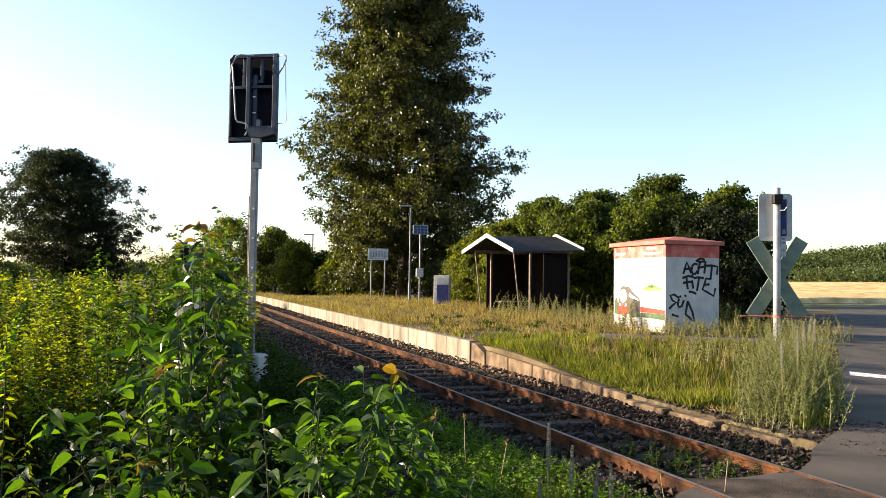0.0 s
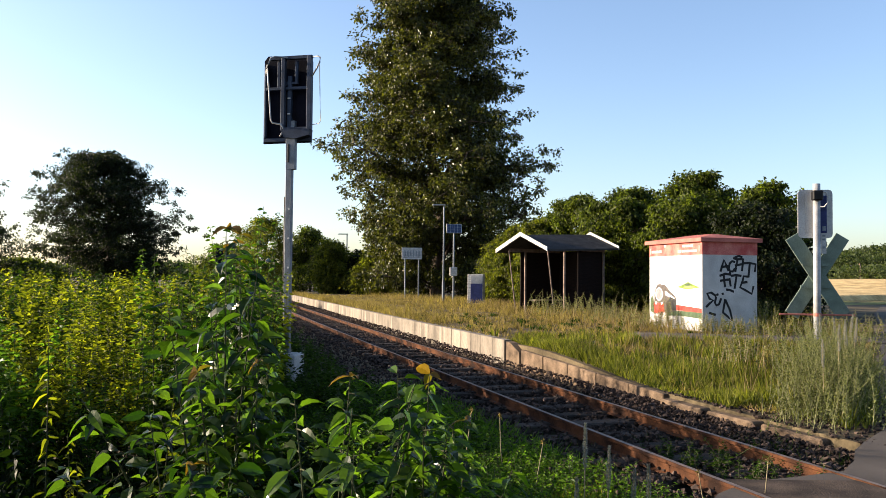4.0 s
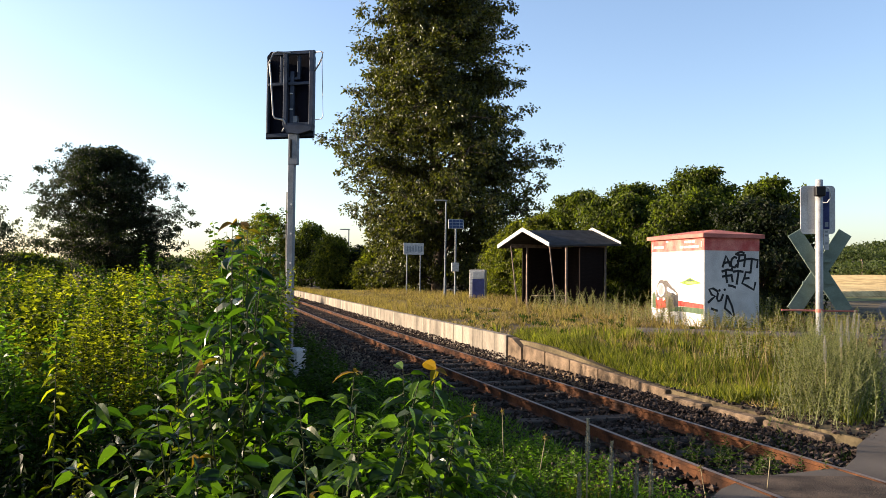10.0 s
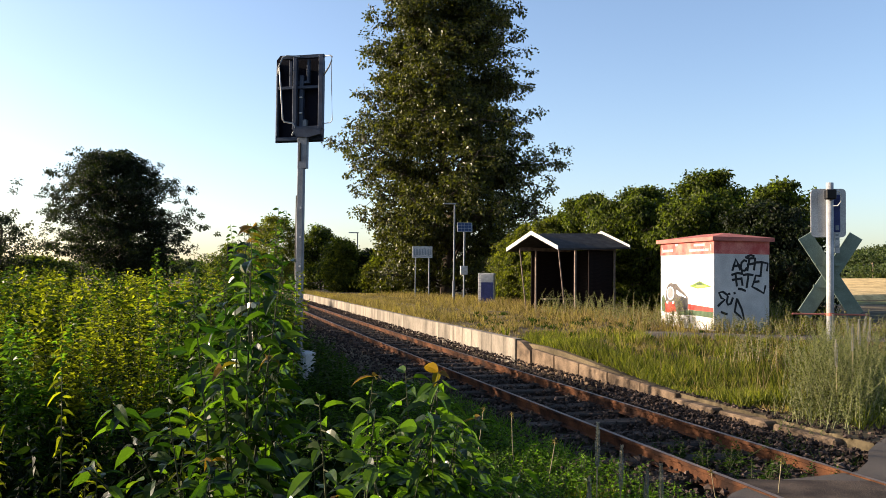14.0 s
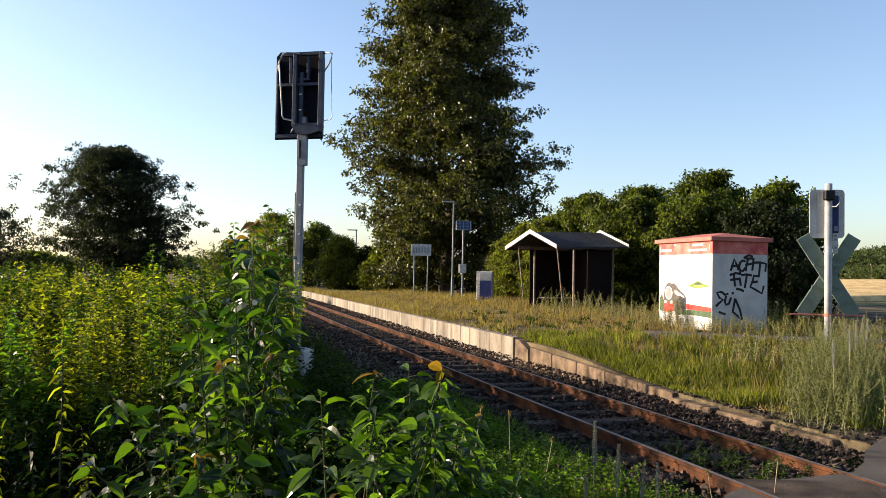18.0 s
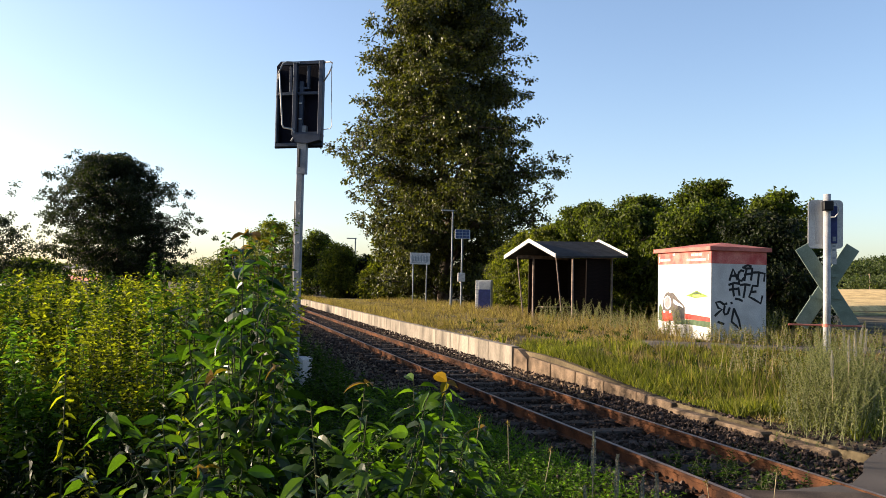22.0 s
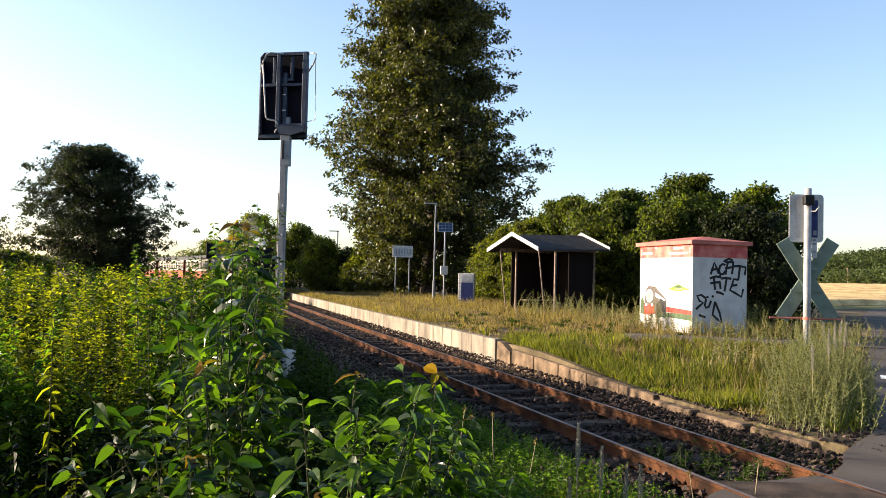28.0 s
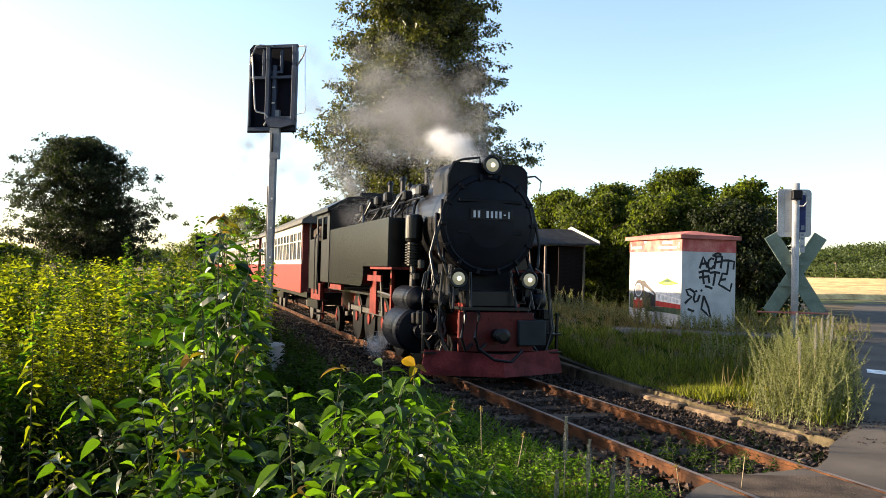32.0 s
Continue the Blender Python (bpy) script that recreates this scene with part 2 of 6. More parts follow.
def mesh_ob(name, bm, material, smooth=False):
    me = bpy.data.meshes.new(name)
    bm.normal_update()
    bm.to_mesh(me)
    bm.free()
    if smooth:
        me.polygons.foreach_set("use_smooth", [True] * len(me.polygons))
    if material:
        me.materials.append(material)
    return new(name, me)


def part(name, bm, material, parent, label="", smooth=False):
    ob = mesh_ob(name, bm, material, smooth)
    ob.parent = parent
    if label:
        ob["label"] = label
    return ob


def array_ob(name, verts, faces, material, smooth=False):
    """One mesh from arrays of corners and faces (all faces of one size, or a list of mixed ones)."""
    me = bpy.data.meshes.new(name)
    me.from_pydata(verts.tolist() if hasattr(verts, "tolist") else verts, [], faces.tolist() if hasattr(faces, "tolist") else faces)
    if smooth:
        me.polygons.foreach_set("use_smooth", [True] * len(me.polygons))
    me.materials.append(material)
    return new(name, me)


def box(bm, x, y, z, sx, sy, sz, rz=0.0, rx=0.0, ry=0.0, bevel=0.0):
    """A box round its centre."""
    made = bmesh.ops.create_cube(bm, size=1.0)["verts"]
    bmesh.ops.scale(bm, vec=(sx, sy, sz), verts=made)
    if bevel:
        edges = list({e for v in made for e in v.link_edges})
        res = bmesh.ops.bevel(bm, geom=edges, offset=bevel, segments=1, affect="EDGES", profile=0.5)
        made = list({v for f in res["faces"] for v in f.verts} | {v for v in made if v.is_valid})
    bmesh.ops.transform(bm, matrix=pose(x, y, z, rx, ry, rz), verts=made)
    return bm


def rod(bm, p, q, r, r2=None, n=10):
    """A round rod from p to q."""
    p, q = Vector(p), Vector(q)
    d = q - p
    m = Matrix.Translation((p + q) / 2) @ d.to_track_quat("Z", "Y").to_matrix().to_4x4()
    bmesh.ops.create_cone(bm, cap_ends=True, segments=n, radius1=r, radius2=r if r2 is None else r2, depth=d.length, matrix=m)
    return bm


def pipe(bm, pts, r, n=7):
    """A bent pipe along points."""
    pts = [Vector(p) for p in pts]
    rings = []
    for i, p in enumerate(pts):
        d = (pts[min(i + 1, len(pts) - 1)] - pts[max(i - 1, 0)]).normalized()
        q = d.to_track_quat("Z", "Y")
        rings.append([bm.verts.new(p + q @ Vector((r * math.cos(a), r * math.sin(a), 0))) for a in (2 * math.pi * k / n for k in range(n))])
    for a, b in zip(rings, rings[1:]):
        for k in range(n):
            bm.faces.new((a[k], a[(k + 1) % n], b[(k + 1) % n], b[k]))
    bm.faces.new(rings[0][::-1]), bm.faces.new(rings[-1])
    return bm


def slab(bm, outline, axis, lo, hi):
    """A flat plate of a given outline (pairs), thick along an axis: 'x' takes (y, z), 'y' takes (x, z), 'z' takes (x, y)."""
    def put(a, b, c):
        return {"x": (c, a, b), "y": (a, c, b), "z": (a, b, c)}[axis]
    low = [bm.verts.new(put(a, b, lo)) for a, b in outline]
    high = [bm.verts.new(put(a, b, hi)) for a, b in outline]
    n = len(outline)
    bm.faces.new(low[::-1]), bm.faces.new(high)
    for k in range(n):
        bm.faces.new((low[k], low[(k + 1) % n], high[(k + 1) % n], high[k]))
    bmesh.ops.recalc_face_normals(bm, faces=bm.faces)
    return bm


def turned(bm, profile, n=20, axis="z"):
    """A body of revolution from pairs of (radius, height)."""
    rings = []
    for r, h in profile:
        ring = []
        for k in range(n):
            a = 2 * math.pi * k / n
            c, s = r * math.cos(a), r * math.sin(a)
            ring.append(bm.verts.new({"z": (c, s, h), "y": (c, h, s), "x": (h, c, s)}[axis]))
        rings.append(ring)
    for a, b in zip(rings, rings[1:]):
        for k in range(n):
            bm.faces.new((a[k], a[(k + 1) % n], b[(k + 1) % n], b[k]))
    bm.faces.new(rings[0][::-1]), bm.faces.new(rings[-1])
    bmesh.ops.recalc_face_normals(bm, faces=bm.faces)
    return bm


B = bmesh.new
rng = np.random.default_rng(7)


def smooth(a, lo, hi):
    k = np.clip((np.asarray(a, float) - lo) / (hi - lo), 0, 1)
    return k * k * (3 - 2 * k)


def ripple(x, y, f=1.0, seed=0.0):
    """A soft uneven field, about -1 to 1."""
    x, y = np.asarray(x, float) * f + seed * 3.1, np.asarray(y, float) * f - seed * 1.7
    return (np.sin(x * 1.3 + 1.9 * np.sin(y * 0.7 + seed)) + np.sin(y * 1.7 - 1.3 * np.sin(x * 0.9 + 2 * seed)) + 0.6 * np.sin(2.9 * x + 2.3 * y + seed)) / 2.6


# ---- the track's line: almost straight past the halt, then a long curve to the left ----
def line_x(y):
    y = np.asarray(y, float)
    k = np.minimum(y, 60.0)
    return 4.641 - 0.30707 * k + 6.407e-4 * k**2 - 5.07e-6 * k**3 - 0.285 * np.maximum(y - 60.0, 0)


def track_points():
    pts = [(float(line_x(y)), float(y)) for y in np.arange(-30, 52.1, 0.5)]
    a = math.atan2(pts[-1][1] - pts[-2][1], pts[-1][0] - pts[-2][0])
    x, y = pts[-1]
    for k in range(900):
        a += 0.5 / 190.0 if k < 420 else 0.0
        x, y = x + 0.5 * math.cos(a), y + 0.5 * math.sin(a)
        pts.append((x, y))
    return np.array(pts)


TRACK = track_points()
RUN = np.concatenate([[0], np.cumsum(np.hypot(*np.diff(TRACK, axis=0).T))])


def on_track(s):
    """Place and heading (away from the crossing) at s metres along the track."""
    x, y = np.interp(s, RUN, TRACK[:, 0]), np.interp(s, RUN, TRACK[:, 1])
    x1, y1 = np.interp(s + 0.6, RUN, TRACK[:, 0]), np.interp(s + 0.6, RUN, TRACK[:, 1])
    x0, y0 = np.interp(s - 0.6, RUN, TRACK[:, 0]), np.interp(s - 0.6, RUN, TRACK[:, 1])
    d = np.array([x1 - x0, y1 - y0])
    return np.array([x, y]), d / np.linalg.norm(d)


def run_at(y):
    return float(np.interp(y, TRACK[:330, 1], RUN[:330]))


def beside(y, w):
    """A place w metres to the right of the track's middle, level with y."""
    return float(line_x(y)) + w * 0.961, y + w * 0.276

# ---- ground ----
def ground_z(x, y):
    x, y = np.asarray(x, float), np.asarray(y, float)
    w = (x - line_x(y)) * 0.961
    bed = -0.24
    ramp = 0.25 * smooth(y - 0.29 * (w - 1.7), 10.5, 16.5) * (1 - smooth(y, 62, 90))
    right = ramp * (1 - 0.45 * smooth(w, 7, 14)) + 0.02 * ripple(x, y, 1.1) - 0.03
    right = right + 1.7 * smooth(x, 42, 75) * smooth(y, 80, 130) + 4.0 * smooth(x, 70, 260) - 0.25 * smooth(y, 90, 200) * (1 - smooth(x, 0, 40))
    left = -0.12 + 0.05 * ripple(x, y, 0.8, 2)
    z = np.where(w > 1.74, right, np.where(w < -1.9, left, bed))
    k = smooth(w, -2.6, -1.9)
    z = np.where((w < -1.9) & (w > -2.6), left * (1 - k) + bed * k, z)
    return z


def sheet(name, us, vs, place, material, smooth_faces=True):
    """A surface over a grid: place(u, v) gives arrays x, y, z."""
    u, v = np.meshgrid(us, vs, indexing="ij")
    x, y, z = place(u, v)
    verts = np.stack([x.ravel(), y.ravel(), z.ravel()], 1)
    a, b = len(us), len(vs)
    i = (np.arange(a - 1)[:, None] * b + np.arange(b - 1)).ravel()
    return array_ob(name, verts, np.stack([i, i + b, i + b + 1, i + 1], 1), material, smooth_faces)


near_w = np.concatenate([-np.geomspace(2600, 14, 26), np.arange(-13, -2.7, 0.7), [-2.6, -2.3, -1.9, -1.2, 0, 1.2, 1.72, 1.76], np.arange(2.2, 16, 0.6), np.geomspace(16.5, 2600, 34)])
near_y = np.concatenate([-np.geomspace(900, 12, 10), np.arange(-11, 66, 0.75), np.geomspace(67, 3200, 34)])
ground = sheet("ground", near_y, near_w, lambda u, v: (line_x(u) + v / 0.961, u, ground_z(line_x(u) + v / 0.961, u)), M_SOIL, False)
tagged(ground, "dry earth with thin grass beside the track", "ground", kind="structure")

# ripe field and verge behind the road
def field_place(u, v):
    x = 8 + u * (52 + 70 * v)
    y = 54 + 22 * u + v * 170
    edge = smooth(np.minimum(np.minimum(v * 170, u * 40), (1 - u) * 40), 0, 0.6)
    return x, y, ground_z(x, y) + 0.02 + (0.42 + 0.05 * ripple(x, y, 0.8)) * edge


verge = sheet("verge", np.linspace(14, 240, 60), np.linspace(0, 1, 40), lambda u, v: (u + 0 * v, 40 + 0.5 * u + v * 200, ground_z(u, 40 + 0.5 * u + v * 200) + 0.008), M_VERGE)
tagged(verge, "yellow-green grass verge between road and field", "verge", kind="structure")
field = sheet("ripe_field", np.concatenate([[0, 0.008, 0.016], np.linspace(0.03, 0.97, 50), [0.984, 0.992, 1]]), np.concatenate([[0, 0.002, 0.004], np.linspace(0.01, 1, 50)]), field_place, M_FIELD)
tagged(field, "ripe golden grain field", "field", kind="structure")

# the road: asphalt that crosses the rails and bends away between the verges
EDGE = np.array([(-7.0, -16), (-0.9, -3), (-0.15, 1.5), (1.05, 4.2), (1.8, 5.8), (2.2, 6.4), (2.95, 6.7), (3.35, 6.9), (3.8, 7.8), (4.75, 9.0), (8.2, 15.8), (13.3, 25.6), (19.2, 37.6), (26.5, 51), (39, 71), (56, 97), (84, 131), (130, 180)])
EDGE_RUN = np.concatenate([[0], np.cumsum(np.hypot(*np.diff(EDGE, axis=0).T))])


def road_place(s, across, lift):
    x, y = np.interp(s, EDGE_RUN, EDGE[:, 0]), np.interp(s, EDGE_RUN, EDGE[:, 1])
    far = smooth(s, 20, 34)
    nx, ny = 0.90 - 0.02 * far, -0.43
    x, y = x + across * nx, y + across * ny
    w = (x - line_x(y)) * 0.961
    z = ground_z(x, y)
    z = np.where(np.abs(w) < 3.4, -0.012, z * smooth(np.abs(w), 3.4, 8) + lift - 0.012)
    return x, y, np.maximum(z, ground_z(x, y) + 0.015)


road = sheet("road", np.concatenate([np.arange(0, 40, 0.5), np.geomspace(40.5, EDGE_RUN[-1], 60)]), np.linspace(0, 5.6, 12), lambda u, v: road_place(u, v, 0.02), M_ASPHALT)
tagged(road, "grey asphalt country road over the level crossing", "road", kind="structure")
stop_run = float(np.interp(13.6, EDGE[:, 1], EDGE_RUN))
stop = sheet("stop_line", np.array([stop_run, stop_run + 0.45]), np.linspace(0.15, 5.3, 12), lambda u, v: tuple(a + (0.006 if k == 2 else 0) for k, a in enumerate(road_place(u, v, 0.02))), M_LINE)
tagged(stop, "worn white stop line on the asphalt", "road marking", kind="structure")
footway = sheet("footway", np.linspace(0, 1, 30), np.linspace(0, 1, 6),
                lambda u, v: (4.2 + 6.6 * u + 0.2 * ripple(u, v, 9), 17.8 + 0.5 * u + 2.2 * v + 0.12 * ripple(u, v, 11, 3), ground_z(4.2 + 6.6 * u, 17.8 + 0.5 * u + 2.2 * v) + 0.03), M_PATH)
tagged(footway, "narrow worn grey path from the road to the platform", "path", kind="structure")


deck = sheet("crossing_deck", np.arange(-4, 6.55, 0.5), np.linspace(-0.49, 0.49, 4), lambda u, v: (line_x(u) + v / 0.961, u, -0.006 + 0 * v + 0.002 * ripple(u, v, 5)), M_DECK)
tagged(deck, "dirty dark asphalt between the rails of the crossing", "crossing deck", kind="structure")

# ---- the track: rails, sleepers, ballast ----
track = thing("railway_track", "rusty narrow gauge railway track on dark ballast", "track", kind="structure")
HEAD = [(-0.05, -0.125), (-0.05, -0.118), (-0.008, -0.105), (-0.008, -0.04), (-0.028, -0.03), (-0.029, -0.004), (-0.022, 0.0), (0.022, 0.0), (0.029, -0.004), (0.028, -0.03), (0.008, -0.04), (0.008, -0.105), (0.05, -0.118), (0.05, -0.125)]


def rail(name, side, s0, s1, label=""):
    ss = np.arange(s0, s1, 1.0)
    verts, faces, mats = [], [], []
    n = len(HEAD)
    for s in ss:
        p, h = on_track(s)
        for a, b in HEAD:
            verts.append((p[0] + h[1] * (side + a), p[1] - h[0] * (side + a), b))
    for i in range(len(ss) - 1):
        for k in range(n):
            faces.append((i * n + k, (i + 1) * n + k, (i + 1) * n + (k + 1) % n, i * n + (k + 1) % n))
            mats.append(1 if k == 6 else 0)
    ob = array_ob(name, verts, faces, M_RUST)
    ob.data.materials.append(M_RAILTOP)
    ob.data.polygons.foreach_set("material_index", mats)
    ob.parent = track
    if label:
        ob["label"] = label
    return ob


S0 = run_at(-14)
rail("rail", -0.53, S0, S0 + 300)
rail("rail", 0.53, S0, S0 + 300)
rail("check_rail", -0.40, run_at(1), run_at(6.6), "rusty check rail along the crossing")
rail("check_rail", 0.40, run_at(1), run_at(6.6), "rusty check rail along the crossing")

bm = B()
box(bm, 0, 0, 0, 1.8, 0.24, 0.16, bevel=0.015)
for a in (-0.53, 0.53):
    box(bm, a, 0, 0.085, 0.2, 0.16, 0.02)
    for b in (-0.08, 0.08):
        rod(bm, (a + b, 0, 0.08), (a + b, 0, 0.125), 0.014, n=6)
sleeper_mesh = mesh_ob("sleeper", bm, M_SLEEPER)
sleeper_mesh.parent = track
for k, s in enumerate(np.arange(run_at(7.2), run_at(7.2) + 95, 0.65)):
    p, h = on_track(s)
    ob = sleeper_mesh if k == 0 else new("sleeper", sleeper_mesh.data)
    ob.parent = track
    ob.matrix_basis = pose(p[0], p[1], -0.20 + rng.uniform(-0.012, 0.012), 0, 0, math.degrees(math.atan2(h[1], h[0])) - 90 + rng.uniform(-1, 1))


def stones(name, n, y0, y1, w0, w1, size, z_of, label, near_bias=1.6):
    """Loose broken stones, each a rough six-sided lump."""
    y = y0 + (y1 - y0) * rng.random(n) ** near_bias
    w = rng.uniform(w0, w1, n)
    x = line_x(y) + w / 0.961
    z = z_of(w, y)
    r = size * rng.uniform(0.6, 1.35, n) * (1 + 0.4 * smooth(y, 15, 40))
    base = np.array([(1, 0, 0), (-1, 0, 0), (0, 1, 0), (0, -1, 0), (0, 0, 1), (0, 0, -1)], float)
    tri = np.array([(0, 2, 4), (2, 1, 4), (1, 3, 4), (3, 0, 4), (2, 0, 5), (1, 2, 5), (3, 1, 5), (0, 3, 5)])
    q = rng.normal(size=(n, 4))
    q /= np.linalg.norm(q, axis=1)[:, None]
    a, b, c, d = q.T
    R = np.stack([1 - 2 * (c * c + d * d), 2 * (b * c - a * d), 2 * (b * d + a * c), 2 * (b * c + a * d), 1 - 2 * (b * b + d * d), 2 * (c * d - a * b), 2 * (b * d - a * c), 2 * (c * d + a * b), 1 - 2 * (b * b + c * c)], 1).reshape(n, 3, 3)
    v = base[None] * rng.uniform(0.55, 1.1, (n, 6, 1)) + rng.normal(0, 0.16, (n, 6, 3))
    v = np.einsum("nij,nkj->nki", R, v) * r[:, None, None] * np.array([1, 1, 0.8])
    v += np.stack([x, y, z], 1)[:, None]
    f = (tri[None] + 6 * np.arange(n)[:, None, None]).reshape(-1, 3)
    ob = array_ob(name, v.reshape(-1, 3), f, M_STONE)
    return tagged(ob, label, "ballast", kind="stuff")


stones("track_ballast", 24000, 6.9, 62, -1.75, 1.72, 0.031, lambda w, y: -0.15 - 0.07 * smooth(np.abs(w), 0.95, 1.7) + 0.035 * rng.random(len(w)) + 0.08 * smooth(w, 1.1, 1.7), "loose dark brown crushed stone between and beside the rails")
stones("loose_gravel", 1500, 7.0, 11.5, 1.5, 3.2, 0.026, lambda w, y: ground_z(line_x(y) + w / 0.961, y) + 0.01, "loose reddish gravel at the road's edge", 1.0)
stones("crossing_edge_stones", 1700, 5.4, 7.6, -1.5, 1.7, 0.03, lambda w, y: -0.16 + 0.08 * rng.random(len(w)) + 0 * y, "dark stones and dirt at the end of the crossing", 1.0)
stones("bank_stones", 2000, 8.0, 13.0, 1.35, 1.68, 0.034, lambda w, y: -0.22 + 0.09 * smooth(w, 1.4, 1.75) + 0.02 * rng.random(len(w)), "broken stone banked against the low kerb", 1.0)

# ---- platform edge ----
platform = thing("platform", "low concrete platform edge of upright slabs", "platform", kind="structure")
bm = B()
box(bm, 0, 0, 0, 0.16, 0.728, 0.55, bevel=0.002)
slab_ob = mesh_ob("concrete_slab", bm, M_CONCRETE)
slab_ob.parent = platform
heading = math.degrees(math.atan2(0.961, -0.276)) - 90
for k, u in enumerate(np.arange(17.0, 62.0, 0.715)):
    gap = 0.03 if u > 20.4 else 0.0
    x, y = beside(u + gap, 1.72 + 0.0015 * (k % 2))
    back, ahead = beside(u + gap - 0.34, 1.72), beside(u + gap + 0.34, 1.72)
    ob = slab_ob if k == 0 else new("concrete_slab", slab_ob.data)
    ob.parent = platform
    ob.matrix_basis = pose(x, y, 0.0015 * (k % 2), 0, 0, math.degrees(math.atan2(ahead[1] - back[1], ahead[0] - back[0])) - 90)
# broken end slab and the low kerb that runs down to the crossing
bm = B()
slab(bm, [(0, -0.3), (0.0, 0.255), (-0.25, 0.24), (-0.5, 0.16), (-0.72, 0.10), (-0.75, -0.3)], "x", -0.08, 0.08)
ob = part("broken_slab", bm, M_OLDCON, platform, "weathered slab with a broken sloping corner")
x, y = beside(16.55, 1.72)
ob.matrix_basis = pose(x, y, 0, 0, 0, heading)
for u, h in ((15.35, 0.13), (14.3, 0.10), (13.3, 0.065), (12.3, 0.03), (11.4, -0.0)):
    bm = B()
    box(bm, 0, 0, 0, 0.14, 1.045, 0.4, bevel=0.012)
    ob = part("kerb_block", bm, M_OLDCON, platform)
    x, y = beside(u, 1.74)
    ob.matrix_basis = pose(x, y, h - 0.2, rng.uniform(1.6, 2.1), rng.uniform(-2, 2), heading + rng.uniform(-1, 1))
for u in (10.42, 9.44, 8.46):
    bm = B()
    box(bm, 0, 0, 0, 0.2, 0.93, 0.3, bevel=0.02)
    ob = part("kerb_slab", bm, M_OLDCON, platform)
    x, y = beside(u, 1.70 + (10.4 - u) * 0.01)
    ob.matrix_basis = pose(x, y, -0.215, rng.uniform(-1, 1), rng.uniform(-4, 4), heading + rng.uniform(-2, 2))


# ---- the light signal, seen from behind ----
signal = thing("railway_signal", "grey steel railway light signal seen from behind, on a slim post", "signal", at=pose(-2.38, 13.0, 0.0, 0, 0, -14))


def sig(a, b, d):
    """A place on the signal head from its plan: a to the right and b down, in steps of 2.95 mm, d metres deep."""
    return (a - 177) * 0.00325 - 0.45 * d, 3.60 + (497 - b) * 0.00295


def sig_bar(name, a0, a1, b0, b1, d, deep, material, label=""):
    (x0, z0), (x1, z1) = sig(a0, b1, d), sig(a1, b0, d)
    bm = B()
    box(bm, (x0 + x1) / 2, d, (z0 + z1) / 2, x1 - x0, deep, z1 - z0, bevel=0.005)
    return part(name, bm, material, signal, label)


def sig_hoop(pts, r, label):
    bm = B()
    pipe(bm, [(sig(a, b, d)[0], d, sig(a, b, d)[1]) for a, b, d in pts], r, 8)
    part("climbing_hoop", bm, M_GREYPAINT, signal, label, smooth=True)


bm = B()
box(bm, 0, 0, 0.11, 0.42, 0.42, 0.46, bevel=0.03)
part("foundation", bm, M_WHITE, signal, "pale concrete foot")
bm = B()
box(bm, 0, 0, 1.72, 0.105, 0.08, 2.9, bevel=0.008)
part("post", bm, M_GALV, signal)
bm = B()
rod(bm, (-0.085, 0.03, 0.3), (-0.085, 0.03, 2.75), 0.016, n=8)
part("cable_conduit", bm, M_BLACK, signal, "thin dark cable conduit beside the post")
sig_bar("mast_head", 161, 208, 482, 645, 0.0, 0.085, M_GALV)
sig_bar("slot", 164, 174, 512, 608, -0.046, 0.012, M_BLACK, "dark slot in the mast head")
bm = B()
slab(bm, [sig(a, b, 0.14) for a, b in ((40, 497), (40, 52), (60, 27), (258, 34), (274, 52), (288, 64), (288, 497))], "y", 0.12, 0.16)
part("screen", bm, M_DARKBLUE, signal, "dark blue-black screen board")
for a0, a1, b0, b1 in ((41, 48, 70, 480), (280, 288, 70, 480), (41, 288, 472, 492)):
    sig_bar("screen_rim", a0, a1, b0, b1, 0.09, 0.06, M_GALVSHADE)
for a0, a1, b0, b1 in ((130, 149, 48, 440), (262, 284, 50, 440), (111, 125, 62, 212), (45, 53, 90, 470)):
    sig_bar("frame_upright", a0, a1, b0, b1, -0.03 if a0 > 120 else 0.05, 0.07, M_GALVSHADE)
for a0, a1, b0, b1, d in ((72, 286, 46, 64, -0.02), (52, 264, 208, 224, 0.0), (148, 282, 424, 441, -0.03), (150, 215, 180, 194, 0.03)):
    sig_bar("frame_bar", a0, a1, b0, b1, d, 0.06, M_GALVSHADE)
sig_bar("lamp_bracket", 200, 214, 66, 186, 0.04, 0.05, M_GALVSHADE)
sig_bar("lamp_bracket", 164, 184, 150, 422, 0.02, 0.06, M_GALVSHADE)
sig_bar("junction_box", 184, 204, 386, 422, 0.03, 0.08, M_GALV, "small pale junction box")
for b0 in (265, 348):
    sig_bar("cable_clip", 160, 176, b0, b0 + 7, -0.02, 0.02, M_WHITEWOOD, "white cable clip")
bm = B()
slab(bm, [sig(a, b, -0.02) for a, b in ((134, 438), (282, 438), (276, 468), (214, 484), (152, 478))], "y", -0.075, 0.06)
part("bracket", bm, M_GALVSHADE, signal)
sig_hoop([(160, 55, -0.05), (92, 50, -0.09), (72, 58, -0.11), (58, 92, -0.12), (54, 118, -0.12), (62, 200, -0.12), (76, 385, -0.11), (84, 400, -0.10), (128, 408, -0.07), (140, 425, -0.06), (138, 446, -0.06), (124, 472, -0.07)], 0.0125, "bent grey tube hoop")
sig_hoop([(72, 60, -0.11), (52, 100, -0.10), (42, 140, 0.05)], 0.010, "short grey stay")
